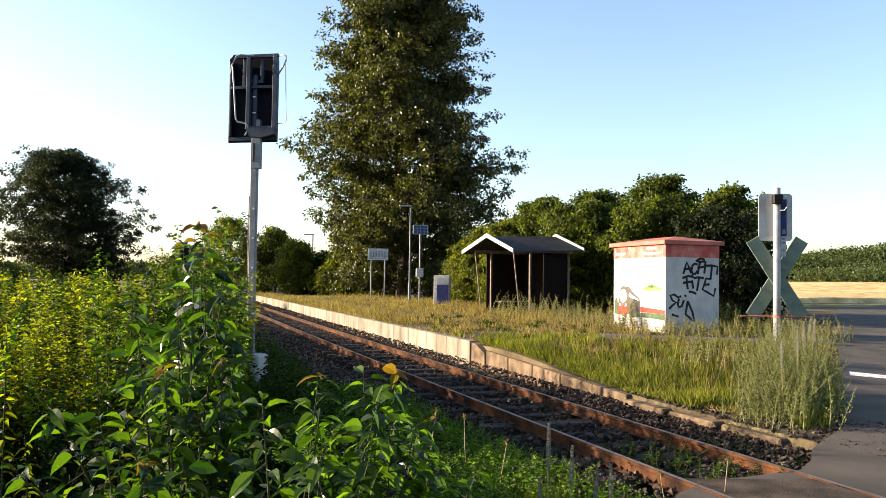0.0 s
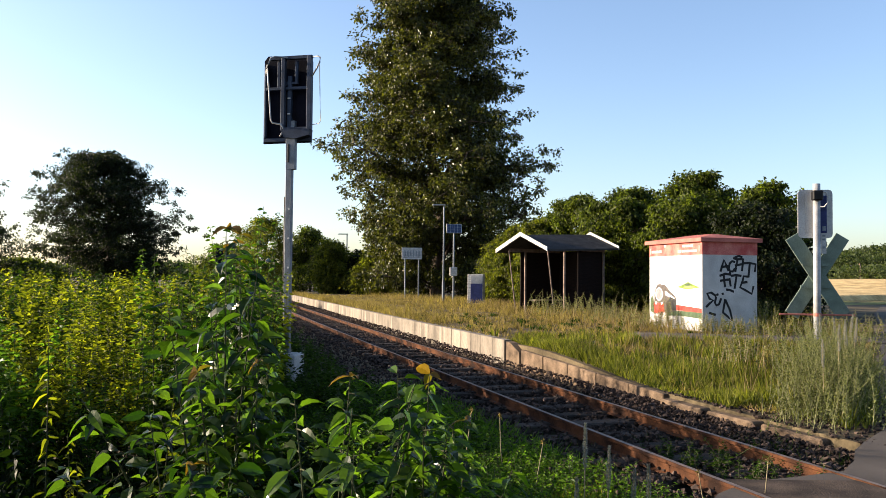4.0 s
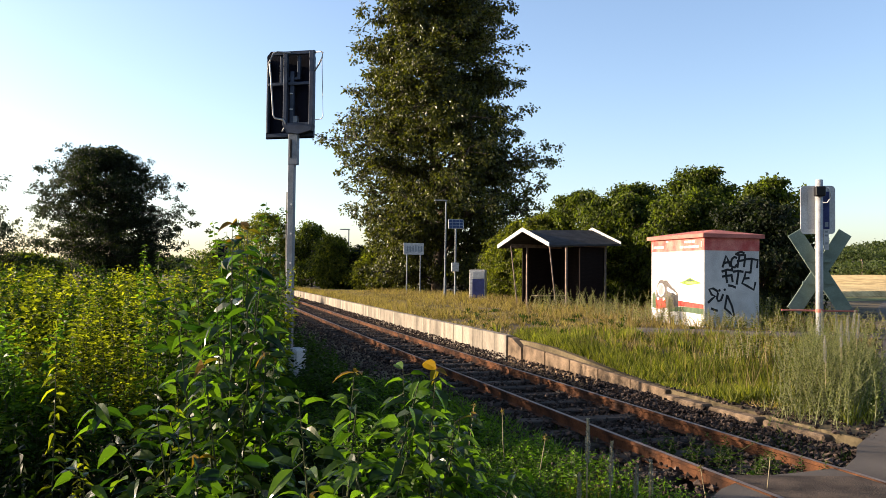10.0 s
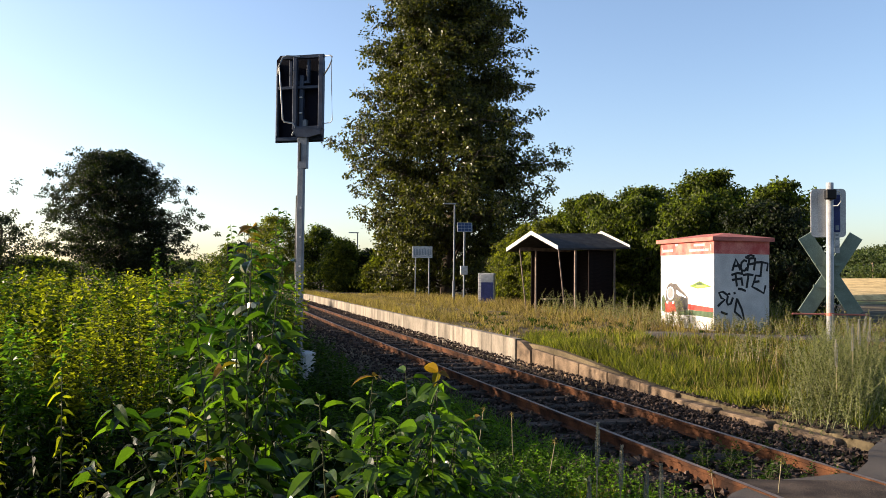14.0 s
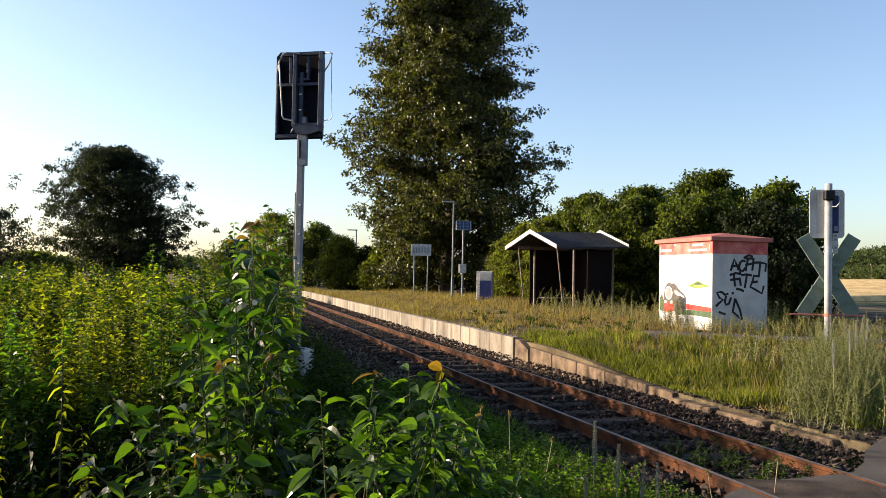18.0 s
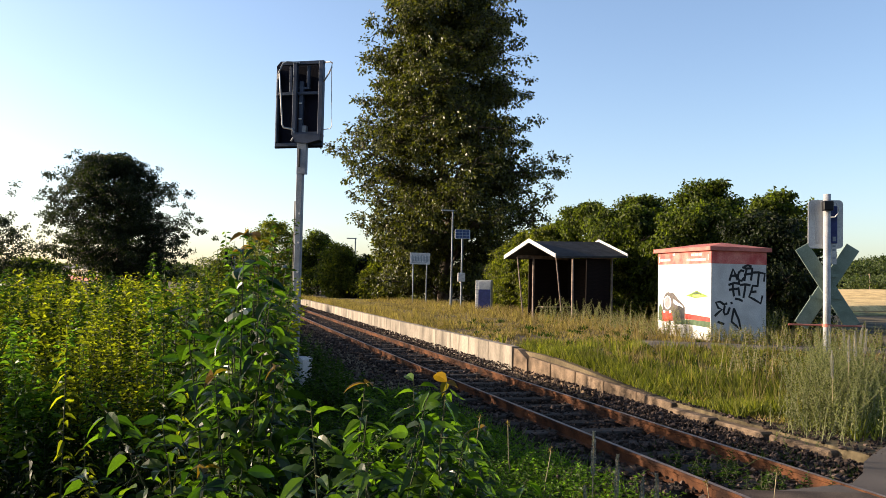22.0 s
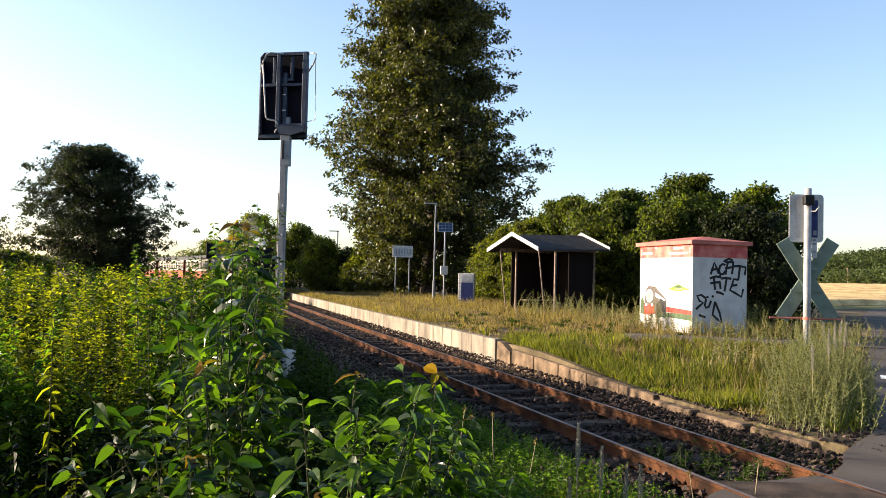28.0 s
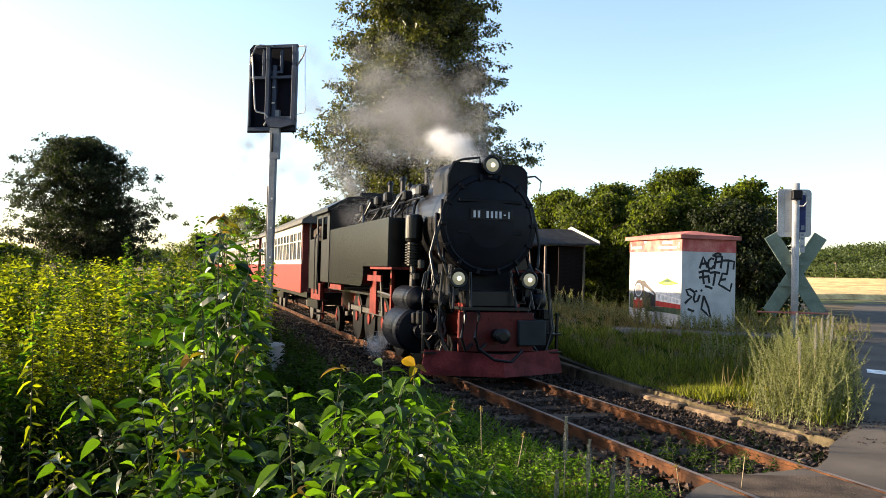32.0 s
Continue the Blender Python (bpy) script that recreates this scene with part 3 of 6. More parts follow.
sig_hoop([(284, 58, -0.04), (314, 60, -0.08), (324, 68, -0.10), (322, 92, -0.10), (308, 122, -0.08), (284, 158, -0.03)], 0.0125, "bent grey tube hoop")
sig_hoop([(320, 95, -0.10), (325, 250, -0.10), (330, 400, -0.10), (322, 412, -0.09), (286, 413, -0.03)], 0.007, "thin grey wire hoop")
for z in np.arange(0.75, 3.0, 0.45):
    bm = B()
    rod(bm, (0.02, -0.038, z), (0.02, -0.054, z), 0.016, n=8)
    part("bolt", bm, M_WHITEWOOD, signal, "bright bolt head")


# ---- level crossing post with cross and lamp board, seen from behind ----
crossing = thing("level_crossing_sign", "level crossing cross and lamp board on grey post from behind", "crossing sign", at=pose(5.77, 13.0, 0.0, 0, 0, -8))
bm = B()
rod(bm, (0, 0, -0.1), (0, 0, 3.02), 0.055, n=18)
part("post", bm, M_GREYPAINT, crossing, smooth=True)
for side in (-1, 1):
    bm = B()
    slab(bm, [(-0.11, -0.72), (0.11, -0.72), (0.11, 0.72), (-0.11, 0.72)], "y", 0.0, 0.022)
    bmesh.ops.bevel(bm, geom=bm.edges[:], offset=0.004, segments=1, affect="EDGES")
    ob = part("cross_arm", bm, M_GREEN, crossing, "grey-green painted back of a cross arm")
    ob.matrix_basis = pose(0.03, 0.075 + 0.026 * (side > 0), 1.60, 0, side * 32, 0)
for z in (1.77, 1.43):
    bm = B()
    box(bm, 0, 0.062, z, 0.40 if z > 1.6 else 0.46, 0.02, 0.045)
    part("clamp_bar", bm, M_GREEN, crossing)
bm = B()
rod(bm, (-0.55, 0.03, 1.0), (0.55, 0.03, 1.0), 0.014, n=8)
part("cross_bar", bm, M_REDBAR, crossing, "thin faded red bar")
bm = B()
rod(bm, (0, 0, 0.975), (0, 0, 1.025), 0.062, n=18)
part("clamp_ring", bm, M_REDBAR, crossing)
bm = B()
w, h, r = 0.255, 0.375, 0.06
outline = [(sx * (w - r) + r * math.cos(a), sz * (h - r) + r * math.sin(a)) for sx, sz, a0 in ((1, 1, 0), (-1, 1, 90), (-1, -1, 180), (1, -1, 270)) for a in (math.radians(a0 + 30 * k) for k in range(4))]
slab(bm, outline, "y", 0.07, 0.10)
ob = part("lamp_board", bm, M_ALU, crossing, "bare aluminium back of a lamp board")
ob.location = (0, 0, 2.56)
bm = B()
box(bm, -0.03, 0.067, 2.56, 0.24, 0.006, 0.6)
part("back_cover", bm, M_ALU, crossing)
bm = B()
box(bm, 0.10, 0.035, 2.55, 0.11, 0.05, 0.58, bevel=0.008)
part("cable_box", bm, M_BLUE, crossing, "dark blue cable duct")
bm = B()
box(bm, -0.02, -0.10, 2.83, 0.15, 0.13, 0.15, bevel=0.015)
part("lamp_hood", bm, M_BLACK, crossing)
bm = B()
pipe(bm, [(0.05, -0.1, 2.88), (0.10, -0.12, 2.88), (0.13, -0.12, 2.80), (0.13, -0.11, 2.72), (0.09, -0.09, 2.66), (0.03, -0.07, 2.66)], 0.009)
part("cable", bm, M_WHITEWOOD, crossing)
bm = B()
box(bm, 0.11, 0.03, 2.12, 0.075, 0.01, 0.36)
part("number_plate", bm, M_ALU, crossing)
for z, w, h in ((2.22, 0.045, 0.03), (2.16, 0.045, 0.03), (2.04, 0.045, 0.03), (2.33, 0.05, 0.07)):
    bm = B()
    box(bm, 0.11, 0.022 if h < 0.05 else 0.008, z, w, 0.004, h)
    part("plate_bar", bm, M_GREYINK, crossing)


# ---- white switch house with red roof ----
SX, SY = math.cos(math.radians(16)), math.sin(math.radians(16))
shed = thing("switch_house", "white rendered concrete hut with red roof band and black graffiti", "hut", at=pose(6.60, 21.45, 0.2, 0, 0, 16))
LEN, DEP, HT = 2.62, 1.62, 1.98
bm = B()
slab(bm, [(0, 0), (DEP, 0), (DEP, LEN), (0, LEN)], "z", -0.4, HT)
part("wall", bm, M_WHITE, shed)
bm = B()
slab(bm, [(-0.006, -0.006), (DEP + 0.006, -0.006), (DEP + 0.006, LEN + 0.006), (-0.006, LEN + 0.006)], "z", HT, HT + 0.33)
part("red_band", bm, M_BAND, shed, "brick-red painted band under the roof")
bm = B()
o = 0.10
low = [(-o, -o), (DEP + o, -o), (DEP + o, LEN + o), (-o, LEN + o)]
z0, z1, z2 = HT + 0.33, HT + 0.43, HT + 0.58
va = [bm.verts.new((a, b, z0)) for a, b in low]
vb = [bm.verts.new((a, b, z1)) for a, b in low]
vc = [bm.verts.new((a, b, z2)) for a, b in ((DEP / 2, 0.75), (DEP / 2, LEN - 0.75))]
for k in range(4):
    bm.faces.new((va[k], va[(k + 1) % 4], vb[(k + 1) % 4], vb[k]))
bm.faces.new(va[::-1])
bm.faces.new((vb[0], vb[1], vc[0])), bm.faces.new((vb[1], vb[2], vc[1], vc[0])), bm.faces.new((vb[2], vb[3], vc[1])), bm.faces.new((vb[3], vb[0], vc[0], vc[1]))
bmesh.ops.recalc_face_normals(bm, faces=bm.faces)
part("roof", bm, M_ROOFRED, shed, "shallow red hipped roof slab")

M_MURAL = {k: mat("mural_" + k, c, 0.8, vary=0.2, scale=9, fine=60, bump=0.05) for k, c in dict(dark=(0.085, 0.075, 0.07), black=(0.035, 0.034, 0.036), red=(0.45, 0.05, 0.04), pale=(0.56, 0.57, 0.60), grey=(0.20, 0.195, 0.20), green=(0.13, 0.20, 0.04), deep=(0.06, 0.09, 0.05), cream=(0.75, 0.73, 0.70), yellow=(0.55, 0.55, 0.10)).items()}


def on_side(u, v):
    """Painted side of the hut: shares of its length and height."""
    return (1 - u) * LEN, v * HT


def patch(name, pts, key, lift, label=""):
    bm = B()
    slab(bm, [on_side(u, v) for u, v in pts], "x", -0.003 - lift, -0.0005)
    part(name, bm, M_MURAL[key], shed, label)


patch("mural_trees", [(0.02, 0.40), (0.06, 0.44), (0.10, 0.36), (0.10, 0.20), (0.02, 0.22)], "deep", 0.0005, "painted dark trees")
patch("mural_sky", [(0.30, 0.57), (0.46, 0.55), (0.98, 0.43), (0.98, 0.36), (0.40, 0.42)], "pale", 0.0005, "painted pale sky")
patch("mural_meadow", [(0.32, 0.24), (0.99, 0.27), (0.99, 0.17), (0.62, 0.19), (0.36, 0.18)], "deep", 0.001, "painted dark green meadow")
patch("mural_coach", [(0.52, 0.455), (0.99, 0.375), (0.99, 0.25), (0.54, 0.26)], "cream", 0.0015, "painted pale railway coach")
patch("mural_coach_side", [(0.54, 0.335), (0.99, 0.305), (0.99, 0.25), (0.54, 0.26)], "red", 0.002, "painted red coach side")
for k in range(6):
    u = 0.58 + 0.066 * k
    patch("mural_window", [(u, 0.425 - 0.011 * k), (u + 0.045, 0.418 - 0.011 * k), (u + 0.045, 0.36 - 0.007 * k), (u, 0.365 - 0.007 * k)], "pale", 0.0025)
patch("mural_engine", [(0.22, 0.60), (0.31, 0.605), (0.40, 0.53), (0.50, 0.46), (0.54, 0.42), (0.54, 0.25), (0.24, 0.21)], "dark", 0.003, "painted grey steam engine")
patch("mural_boiler_light", [(0.32, 0.52), (0.50, 0.43), (0.50, 0.40), (0.32, 0.46)], "pale", 0.0035)
patch("mural_smokebox", [(0.10, 0.30), (0.105, 0.46), (0.13, 0.55), (0.17, 0.60), (0.22, 0.615), (0.27, 0.59), (0.295, 0.52), (0.30, 0.40), (0.29, 0.24), (0.12, 0.22)], "dark", 0.0035, "painted smokebox of the engine")
patch("mural_smokebox_door", [(0.20 + 0.075 * math.cos(a * 0.524), 0.47 + 0.095 * math.sin(a * 0.524)) for a in range(12)], "pale", 0.004, "painted pale smokebox door")
patch("mural_door_ring", [(0.20 + 0.062 * math.cos(a * 0.524), 0.47 + 0.08 * math.sin(a * 0.524)) for a in range(12)], "grey", 0.0045)
patch("mural_boiler_shade", [(0.42, 0.44), (0.53, 0.40), (0.53, 0.27), (0.36, 0.24), (0.34, 0.34)], "black", 0.0042)
for k in range(7):
    u = 0.14 + 0.055 * k
    patch("mural_stone", [(u, 0.19 - 0.004 * k), (u + 0.03, 0.20 - 0.004 * k), (u + 0.04, 0.165 - 0.004 * k), (u + 0.01, 0.155 - 0.004 * k)], "cream", 0.0052)
patch("mural_engine_front", [(0.09, 0.345), (0.29, 0.345), (0.31, 0.22), (0.10, 0.20)], "red", 0.005, "painted red engine front")
for u in (0.12, 0.24):
    patch("mural_lamp", [(u, 0.36), (u + 0.035, 0.36), (u + 0.035, 0.325), (u, 0.325)], "cream", 0.0055)
patch("mural_hill", [(0.56, 0.575), (0.64, 0.60), (0.75, 0.645), (0.84, 0.61), (0.96, 0.575), (0.84, 0.56), (0.72, 0.545)], "green", 0.001, "painted green hill")
patch("mural_hill_wood", [(0.66, 0.60), (0.75, 0.63), (0.83, 0.603), (0.75, 0.592)], "deep", 0.0015, "painted dark wood on the hill")
patch("mural_oval", [(0.66, 0.575), (0.72, 0.588), (0.78, 0.592), (0.84, 0.588), (0.88, 0.576), (0.80, 0.562), (0.71, 0.562)], "yellow", 0.002, "painted yellow oval")
patch("mural_emblem", [(0.13, 0.84), (0.29, 0.84), (0.29, 0.77), (0.13, 0.77)], "pale", 0.001, "faint grey emblem bar")
patch("mural_emblem", [(0.32, 0.83), (0.42, 0.83), (0.42, 0.80), (0.32, 0.80)], "pale", 0.001, "faint grey emblem bar")
for u0, u1, v, h in ((0.05, 0.26, 0.06, 0.07), (0.57, 0.92, 0.045, 0.06), (0.65, 0.85, 0.18, 0.06), (0.30, 0.35, 0.21, 0.06), (0.025, 0.04, 0.03, 0.16), (0.945, 0.96, 0.05, 0.16)):
    bm = B()
    n = max(1, int((u1 - u0) / 0.06))
    for k in range(n):
        a, b = u0 + (u1 - u0) * k / n, u0 + (u1 - u0) * (k + 0.86) / n
        box(bm, -0.009, (1 - (a + b) / 2) * LEN, HT + 0.03 + v + h / 2, 0.003, (b - a) * LEN, h)
    part("text_bar", bm, M_WHITE, shed, "small white lettering too faint to read")


def stroke(pts, width=0.062, name="graffiti_stroke"):
    """A sprayed line on the hut's front, from shares of its width and height."""
    pts = [Vector((u * DEP, v * HT)) for u, v in pts]
    bm = B()
    left, right = [], []
    for i, p in enumerate(pts):
        d = (pts[min(i + 1, len(pts) - 1)] - pts[max(i - 1, 0)]).normalized()
        s = Vector((-d.y, d.x)) * width * 0.5
        e = d * width * 0.3 * (-1 if i == 0 else 1 if i == len(pts) - 1 else 0)
        left.append(bm.verts.new((p.x + s.x + e.x, -0.004, p.y + s.y + e.y)))
        right.append(bm.verts.new((p.x - s.x + e.x, -0.004, p.y - s.y + e.y)))
    for i in range(len(pts) - 1):
        bm.faces.new((left[i], left[i + 1], right[i + 1], right[i]))
    ext = bmesh.ops.extrude_face_region(bm, geom=bm.faces[:])
    bmesh.ops.translate(bm, vec=(0, 0.003, 0), verts=[e for e in ext["geom"] if isinstance(e, bmesh.types.BMVert)])
    bmesh.ops.recalc_face_normals(bm, faces=bm.faces)
    part(name, bm, M_INK, shed)


# A C H T / F I T E / S U D, sprayed by a quick wrist
for line in (((0.33, 0.79), (0.36, 0.86), (0.39, 0.935), (0.43, 0.87), (0.47, 0.80)), ((0.345, 0.84), (0.46, 0.855)),
             ((0.585, 0.91), (0.54, 0.92), (0.495, 0.89), (0.48, 0.83), (0.50, 0.79), (0.55, 0.785), (0.585, 0.82)), ((0.50, 0.77), (0.49, 0.75)),
             ((0.60, 0.97), (0.66, 0.99), (0.72, 0.975), (0.72, 0.95), (0.62, 0.945), (0.57, 0.96)), ((0.64, 0.945), (0.615, 0.86), (0.60, 0.79)), ((0.74, 0.95), (0.735, 0.88), (0.72, 0.80)), ((0.60, 0.865), (0.74, 0.885)),
             ((0.755, 0.895), (0.86, 0.90), (0.975, 0.885), (0.96, 0.79)), ((0.865, 0.895), (0.855, 0.82), (0.84, 0.72)),
             ((0.32, 0.73), (0.42, 0.755), (0.51, 0.745)), ((0.385, 0.745), (0.395, 0.66), (0.41, 0.59)), ((0.33, 0.665), (0.40, 0.675), (0.47, 0.68)),
             ((0.49, 0.69), (0.50, 0.65), (0.51, 0.60)), ((0.53, 0.73), (0.61, 0.74), (0.70, 0.73)), ((0.62, 0.735), (0.605, 0.66), (0.585, 0.57)),
             ((0.83, 0.72), (0.75, 0.725), (0.73, 0.66), (0.685, 0.58), (0.78, 0.545), (0.90, 0.495), (0.93, 0.59)), ((0.715, 0.64), (0.81, 0.65)),
             ((0.44, 0.55), (0.50, 0.545), (0.56, 0.525)),
             ((0.24, 0.47), (0.16, 0.51), (0.085, 0.50), (0.13, 0.43), (0.195, 0.41), (0.13, 0.37), (0.075, 0.33)),
             ((0.245, 0.45), (0.225, 0.38), (0.25, 0.345), (0.30, 0.36), (0.335, 0.43)), ((0.27, 0.49), (0.275, 0.48)), ((0.365, 0.50), (0.37, 0.49)),
             ((0.41, 0.42), (0.39, 0.34), (0.37, 0.255), (0.46, 0.20), (0.545, 0.14), (0.50, 0.28), (0.42, 0.41)), ((0.13, 0.25), (0.18, 0.235), (0.23, 0.225))):
    stroke(line)


# ---- shelter: open timber hut with a felt roof ----
shelter = thing("waiting_shelter", "dark timber waiting shelter with white bargeboards and felt roof", "shelter", at=pose(4.03, 31.6, 0.22, 0, 0, 30))
W, D, EV, RIDGE = 2.87, 2.75, 2.46, 2.95     # gable width (y), ridge length (x), eaves, ridge
for y in (0.03, W - 0.3):
    for x in (0.68, D - 0.15):
        bm = B()
        box(bm, x, y, 1.15, 0.07, 0.07, 2.5, bevel=0.008)
        part("post", bm, M_POST, shelter)
    bm = B()
    pipe(bm, [(-0.12, y, EV - 0.02), (0.22, y, -0.05)], 0.026, 6)
    part("leaning_post", bm, M_POST, shelter)


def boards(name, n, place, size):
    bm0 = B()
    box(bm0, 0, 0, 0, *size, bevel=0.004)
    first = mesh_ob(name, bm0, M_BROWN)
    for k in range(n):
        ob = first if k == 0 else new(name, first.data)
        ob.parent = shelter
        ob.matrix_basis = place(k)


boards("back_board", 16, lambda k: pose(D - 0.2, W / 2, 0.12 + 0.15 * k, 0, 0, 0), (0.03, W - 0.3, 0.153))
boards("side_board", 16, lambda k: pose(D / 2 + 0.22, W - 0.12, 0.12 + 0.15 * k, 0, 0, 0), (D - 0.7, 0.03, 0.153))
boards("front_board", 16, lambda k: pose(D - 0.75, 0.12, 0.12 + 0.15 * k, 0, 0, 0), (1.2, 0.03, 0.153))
for side in (0, 1):
    bm = B()
    y0, y1 = (-0.28, W / 2) if side == 0 else (W + 0.28, W / 2)
    za, zb = EV - 0.12, RIDGE
    v = [bm.verts.new(p) for p in ((-0.35, y0, za), (D + 0.35, y0, za + 0.12), (D + 0.35, y1, zb + 0.12), (-0.35, y1, zb))]
    f = bm.faces.new(v)
    ext = bmesh.ops.extrude_face_region(bm, geom=[f])
    bmesh.ops.translate(bm, vec=(0, 0, 0.07), verts=[e for e in ext["geom"] if isinstance(e, bmesh.types.BMVert)])
    bmesh.ops.recalc_face_normals(bm, faces=bm.faces)
    part("roof_slope", bm, M_FELT, shelter, "dark grey roofing felt")
    for x, dz in ((-0.37, 0.0), (D + 0.37, 0.12)):
        bm = B()
        slab(bm, [(y0, za + 0.01 + dz), (y0, za + 0.16 + dz), (y1, zb + 0.175 + dz), (y1, zb + 0.02 + dz)], "x", x - 0.015, x + 0.015)
        part("bargeboard", bm, M_WHITEWOOD, shelter, "white painted bargeboard")
bm = B()
box(bm, D / 2, 0.15, EV, D, 0.1, 0.14)
box(bm, D / 2, W - 0.15, EV, D, 0.1, 0.14)
part("wall_plate", bm, M_POST, shelter)
bm = B()
box(bm, D / 2 + 0.3, W - 0.5, 0.45, D - 1.2, 0.4, 0.05, bevel=0.005)
part("bench", bm, M_POST, shelter)
bm = B()
box(bm, 0.45, 0.1, 0.0, 0.6, 0.45, 0.14, bevel=0.02)
part("footing", bm, M_CONCRETE, shelter)


# ---- small platform furniture ----
sign = thing("station_sign", "white station name board on two thin posts", "sign", at=pose(-2.02, 54.0, 0.24, 0, 0, 8))
for x in (-0.42, 0.45):
    bm = B()
    rod(bm, (x, 0, -0.1), (x, 0, 2.55), 0.04, n=8)
    part("post", bm, M_GALV, sign)
bm = B()
box(bm, 0, -0.05, 2.86, 1.3, 0.04, 0.74, bevel=0.01)
part("board", bm, M_WHITEWOOD, sign)
bm = B()
for k in range(11):
    box(bm, -0.5 + k * 0.1, -0.075, 2.86, 0.055, 0.004, 0.36 if k % 3 else 0.42)
box(bm, 0, -0.075, 2.6, 1.1, 0.004, 0.02)
part("name_bars", bm, M_GREYINK, sign)

lamp = thing("platform_lamp", "slim grey lamp post with a flat lamp head", "lamp post", at=pose(0.02, 46.0, 0.23, 0, 0, 5))
bm = B()
rod(bm, (0, 0, -0.1), (0, 0, 1.1), 0.075, n=12)
part("pole_foot", bm, M_GALV, lamp)
bm = B()
rod(bm, (0, 0, 1.1), (0, 0, 5.3), 0.05, 0.04, n=12)
part("pole", bm, M_GALV, lamp)
bm = B()
box(bm, -0.28, 0, 5.3, 0.72, 0.16, 0.07, bevel=0.03)
part("lamp_head", bm, M_ALU, lamp)

solar = thing("solar_post", "post with a blue solar panel and a white box", "solar panel", at=pose(0.60, 48.0, 0.23, 0, 0, 4))
bm = B()
rod(bm, (0, 0, -0.1), (0, 0, 4.0), 0.055, n=12)
part("pole", bm, M_GALV, solar)
bm = B()
box(bm, 0, -0.06, 4.13, 0.86, 0.04, 0.56, rx=-18, bevel=0.005)
part("panel_frame", bm, M_ALU, solar)
for i in range(4):
    for j in range(3):
        bm = B()
        box(bm, 0, 0, 0, 0.185, 0.01, 0.16)
        ob = part("solar_cell", bm, M_SOLAR, solar)
        ob.matrix_basis = pose(0, -0.06, 4.13, -18) @ pose(-0.3 + i * 0.2, -0.022, -0.175 + j * 0.175)
bm = B()
box(bm, -0.02, -0.1, 1.68, 0.42, 0.2, 0.5, bevel=0.02)
part("box", bm, M_WHITEWOOD, solar, "white control box")

cabinet = thing("ticket_cabinet", "white framed cabinet with a dark blue panel", "cabinet", at=pose(1.72, 43.5, 0.22, 0, 0, -14))
bm = B()
box(bm, 0, 0, 0.75, 0.82, 0.45, 1.55, bevel=0.015)
part("body", bm, M_WHITEWOOD, cabinet)
bm = B()
box(bm, 0.06, -0.235, 0.55, 0.62, 0.02, 1.0, bevel=0.004)
part("lower_panel", bm, M_BLUE, cabinet)
bm = B()
box(bm, 0.06, -0.235, 1.25, 0.62, 0.02, 0.34, bevel=0.004)
part("upper_panel", bm, M_ALU, cabinet)


def far_lamp(x, y, z, h):
    ob = thing("platform_lamp", "distant slim lamp post among bushes", "lamp post", at=pose(x, y, z))
    bm = B()
    rod(bm, (0, 0, -0.2), (0, 0, h), 0.07, 0.05, n=8)
    part("pole", bm, M_GALV, ob)
    bm = B()
    box(bm, -0.35, 0, h, 0.9, 0.2, 0.09, bevel=0.03)
    part("lamp_head", bm, M_ALU, ob)


far_lamp(-8.6, 75, 0.1, 5.3)
far_box = thing("trackside_box", "dark trackside board on a pale post", "signal board", at=pose(-11.75, 45, -0.1))
bm = B()
rod(bm, (0.1, 0, -0.1), (0.1, 0, 3.2), 0.07, n=8)
part("post", bm, M_GALV, far_box)
bm = B()
box(bm, -0.12, -0.06, 2.72, 0.5, 0.2, 0.8, bevel=0.02)
part("board", bm, M_DARKBLUE, far_box)


# ---- far side of the road: fence posts, a rail bridge, a house behind the field ----
for x, y, h, r in ((99, 200, 3.6, 0.13), (105, 209, 3.4, 0.12), (110, 218, 3.6, 0.13), (116, 229, 3.6, 0.13), (125, 243, 4.2, 0.14), (131, 252, 3.8, 0.13)):
    ob = thing("wooden_pole", "weathered grey wooden pole at the field's edge", "pole", "poles along the field", at=pose(x, y, float(ground_z(x, y))))
    bm = B()
    rod(bm, (0, 0, -0.2), (0, 0, h), r, r * 0.85, n=8)
    part("shaft", bm, M_POST, ob)
    bm = B()
    rod(bm, (0, 0, h), (0, 0, h + 0.05), r * 0.9, r * 0.5, n=8)
    part("cap", bm, M_GALV, ob)
barrier = thing("bridge_rail", "pale horizontal rail over a small culvert", "railing", at=pose(138, 262, float(ground_z(138, 262)), 0, 0, 12))
for x in (-4.2, 0, 4.2):
    bm = B()
    box(bm, x, 0, 1.2, 0.25, 0.25, 2.6)
    part("post", bm, M_GREYPAINT, barrier)
bm = B()
box(bm, 0, 0, 2.5, 10, 0.3, 0.4, bevel=0.02)
part("rail_bar", bm, M_WHITEWOOD, barrier)
house = thing("farmhouse", "grey farmhouse with a dark pitched roof among trees", "house", at=pose(132, 268, float(ground_z(132, 268)), 0, 0, 20) @ Matrix.Scale(0.6, 4))
bm = B()
box(bm, 0, 0, 2.0, 9, 7, 4.4)
part("wall", bm, M_OLDCON, house)
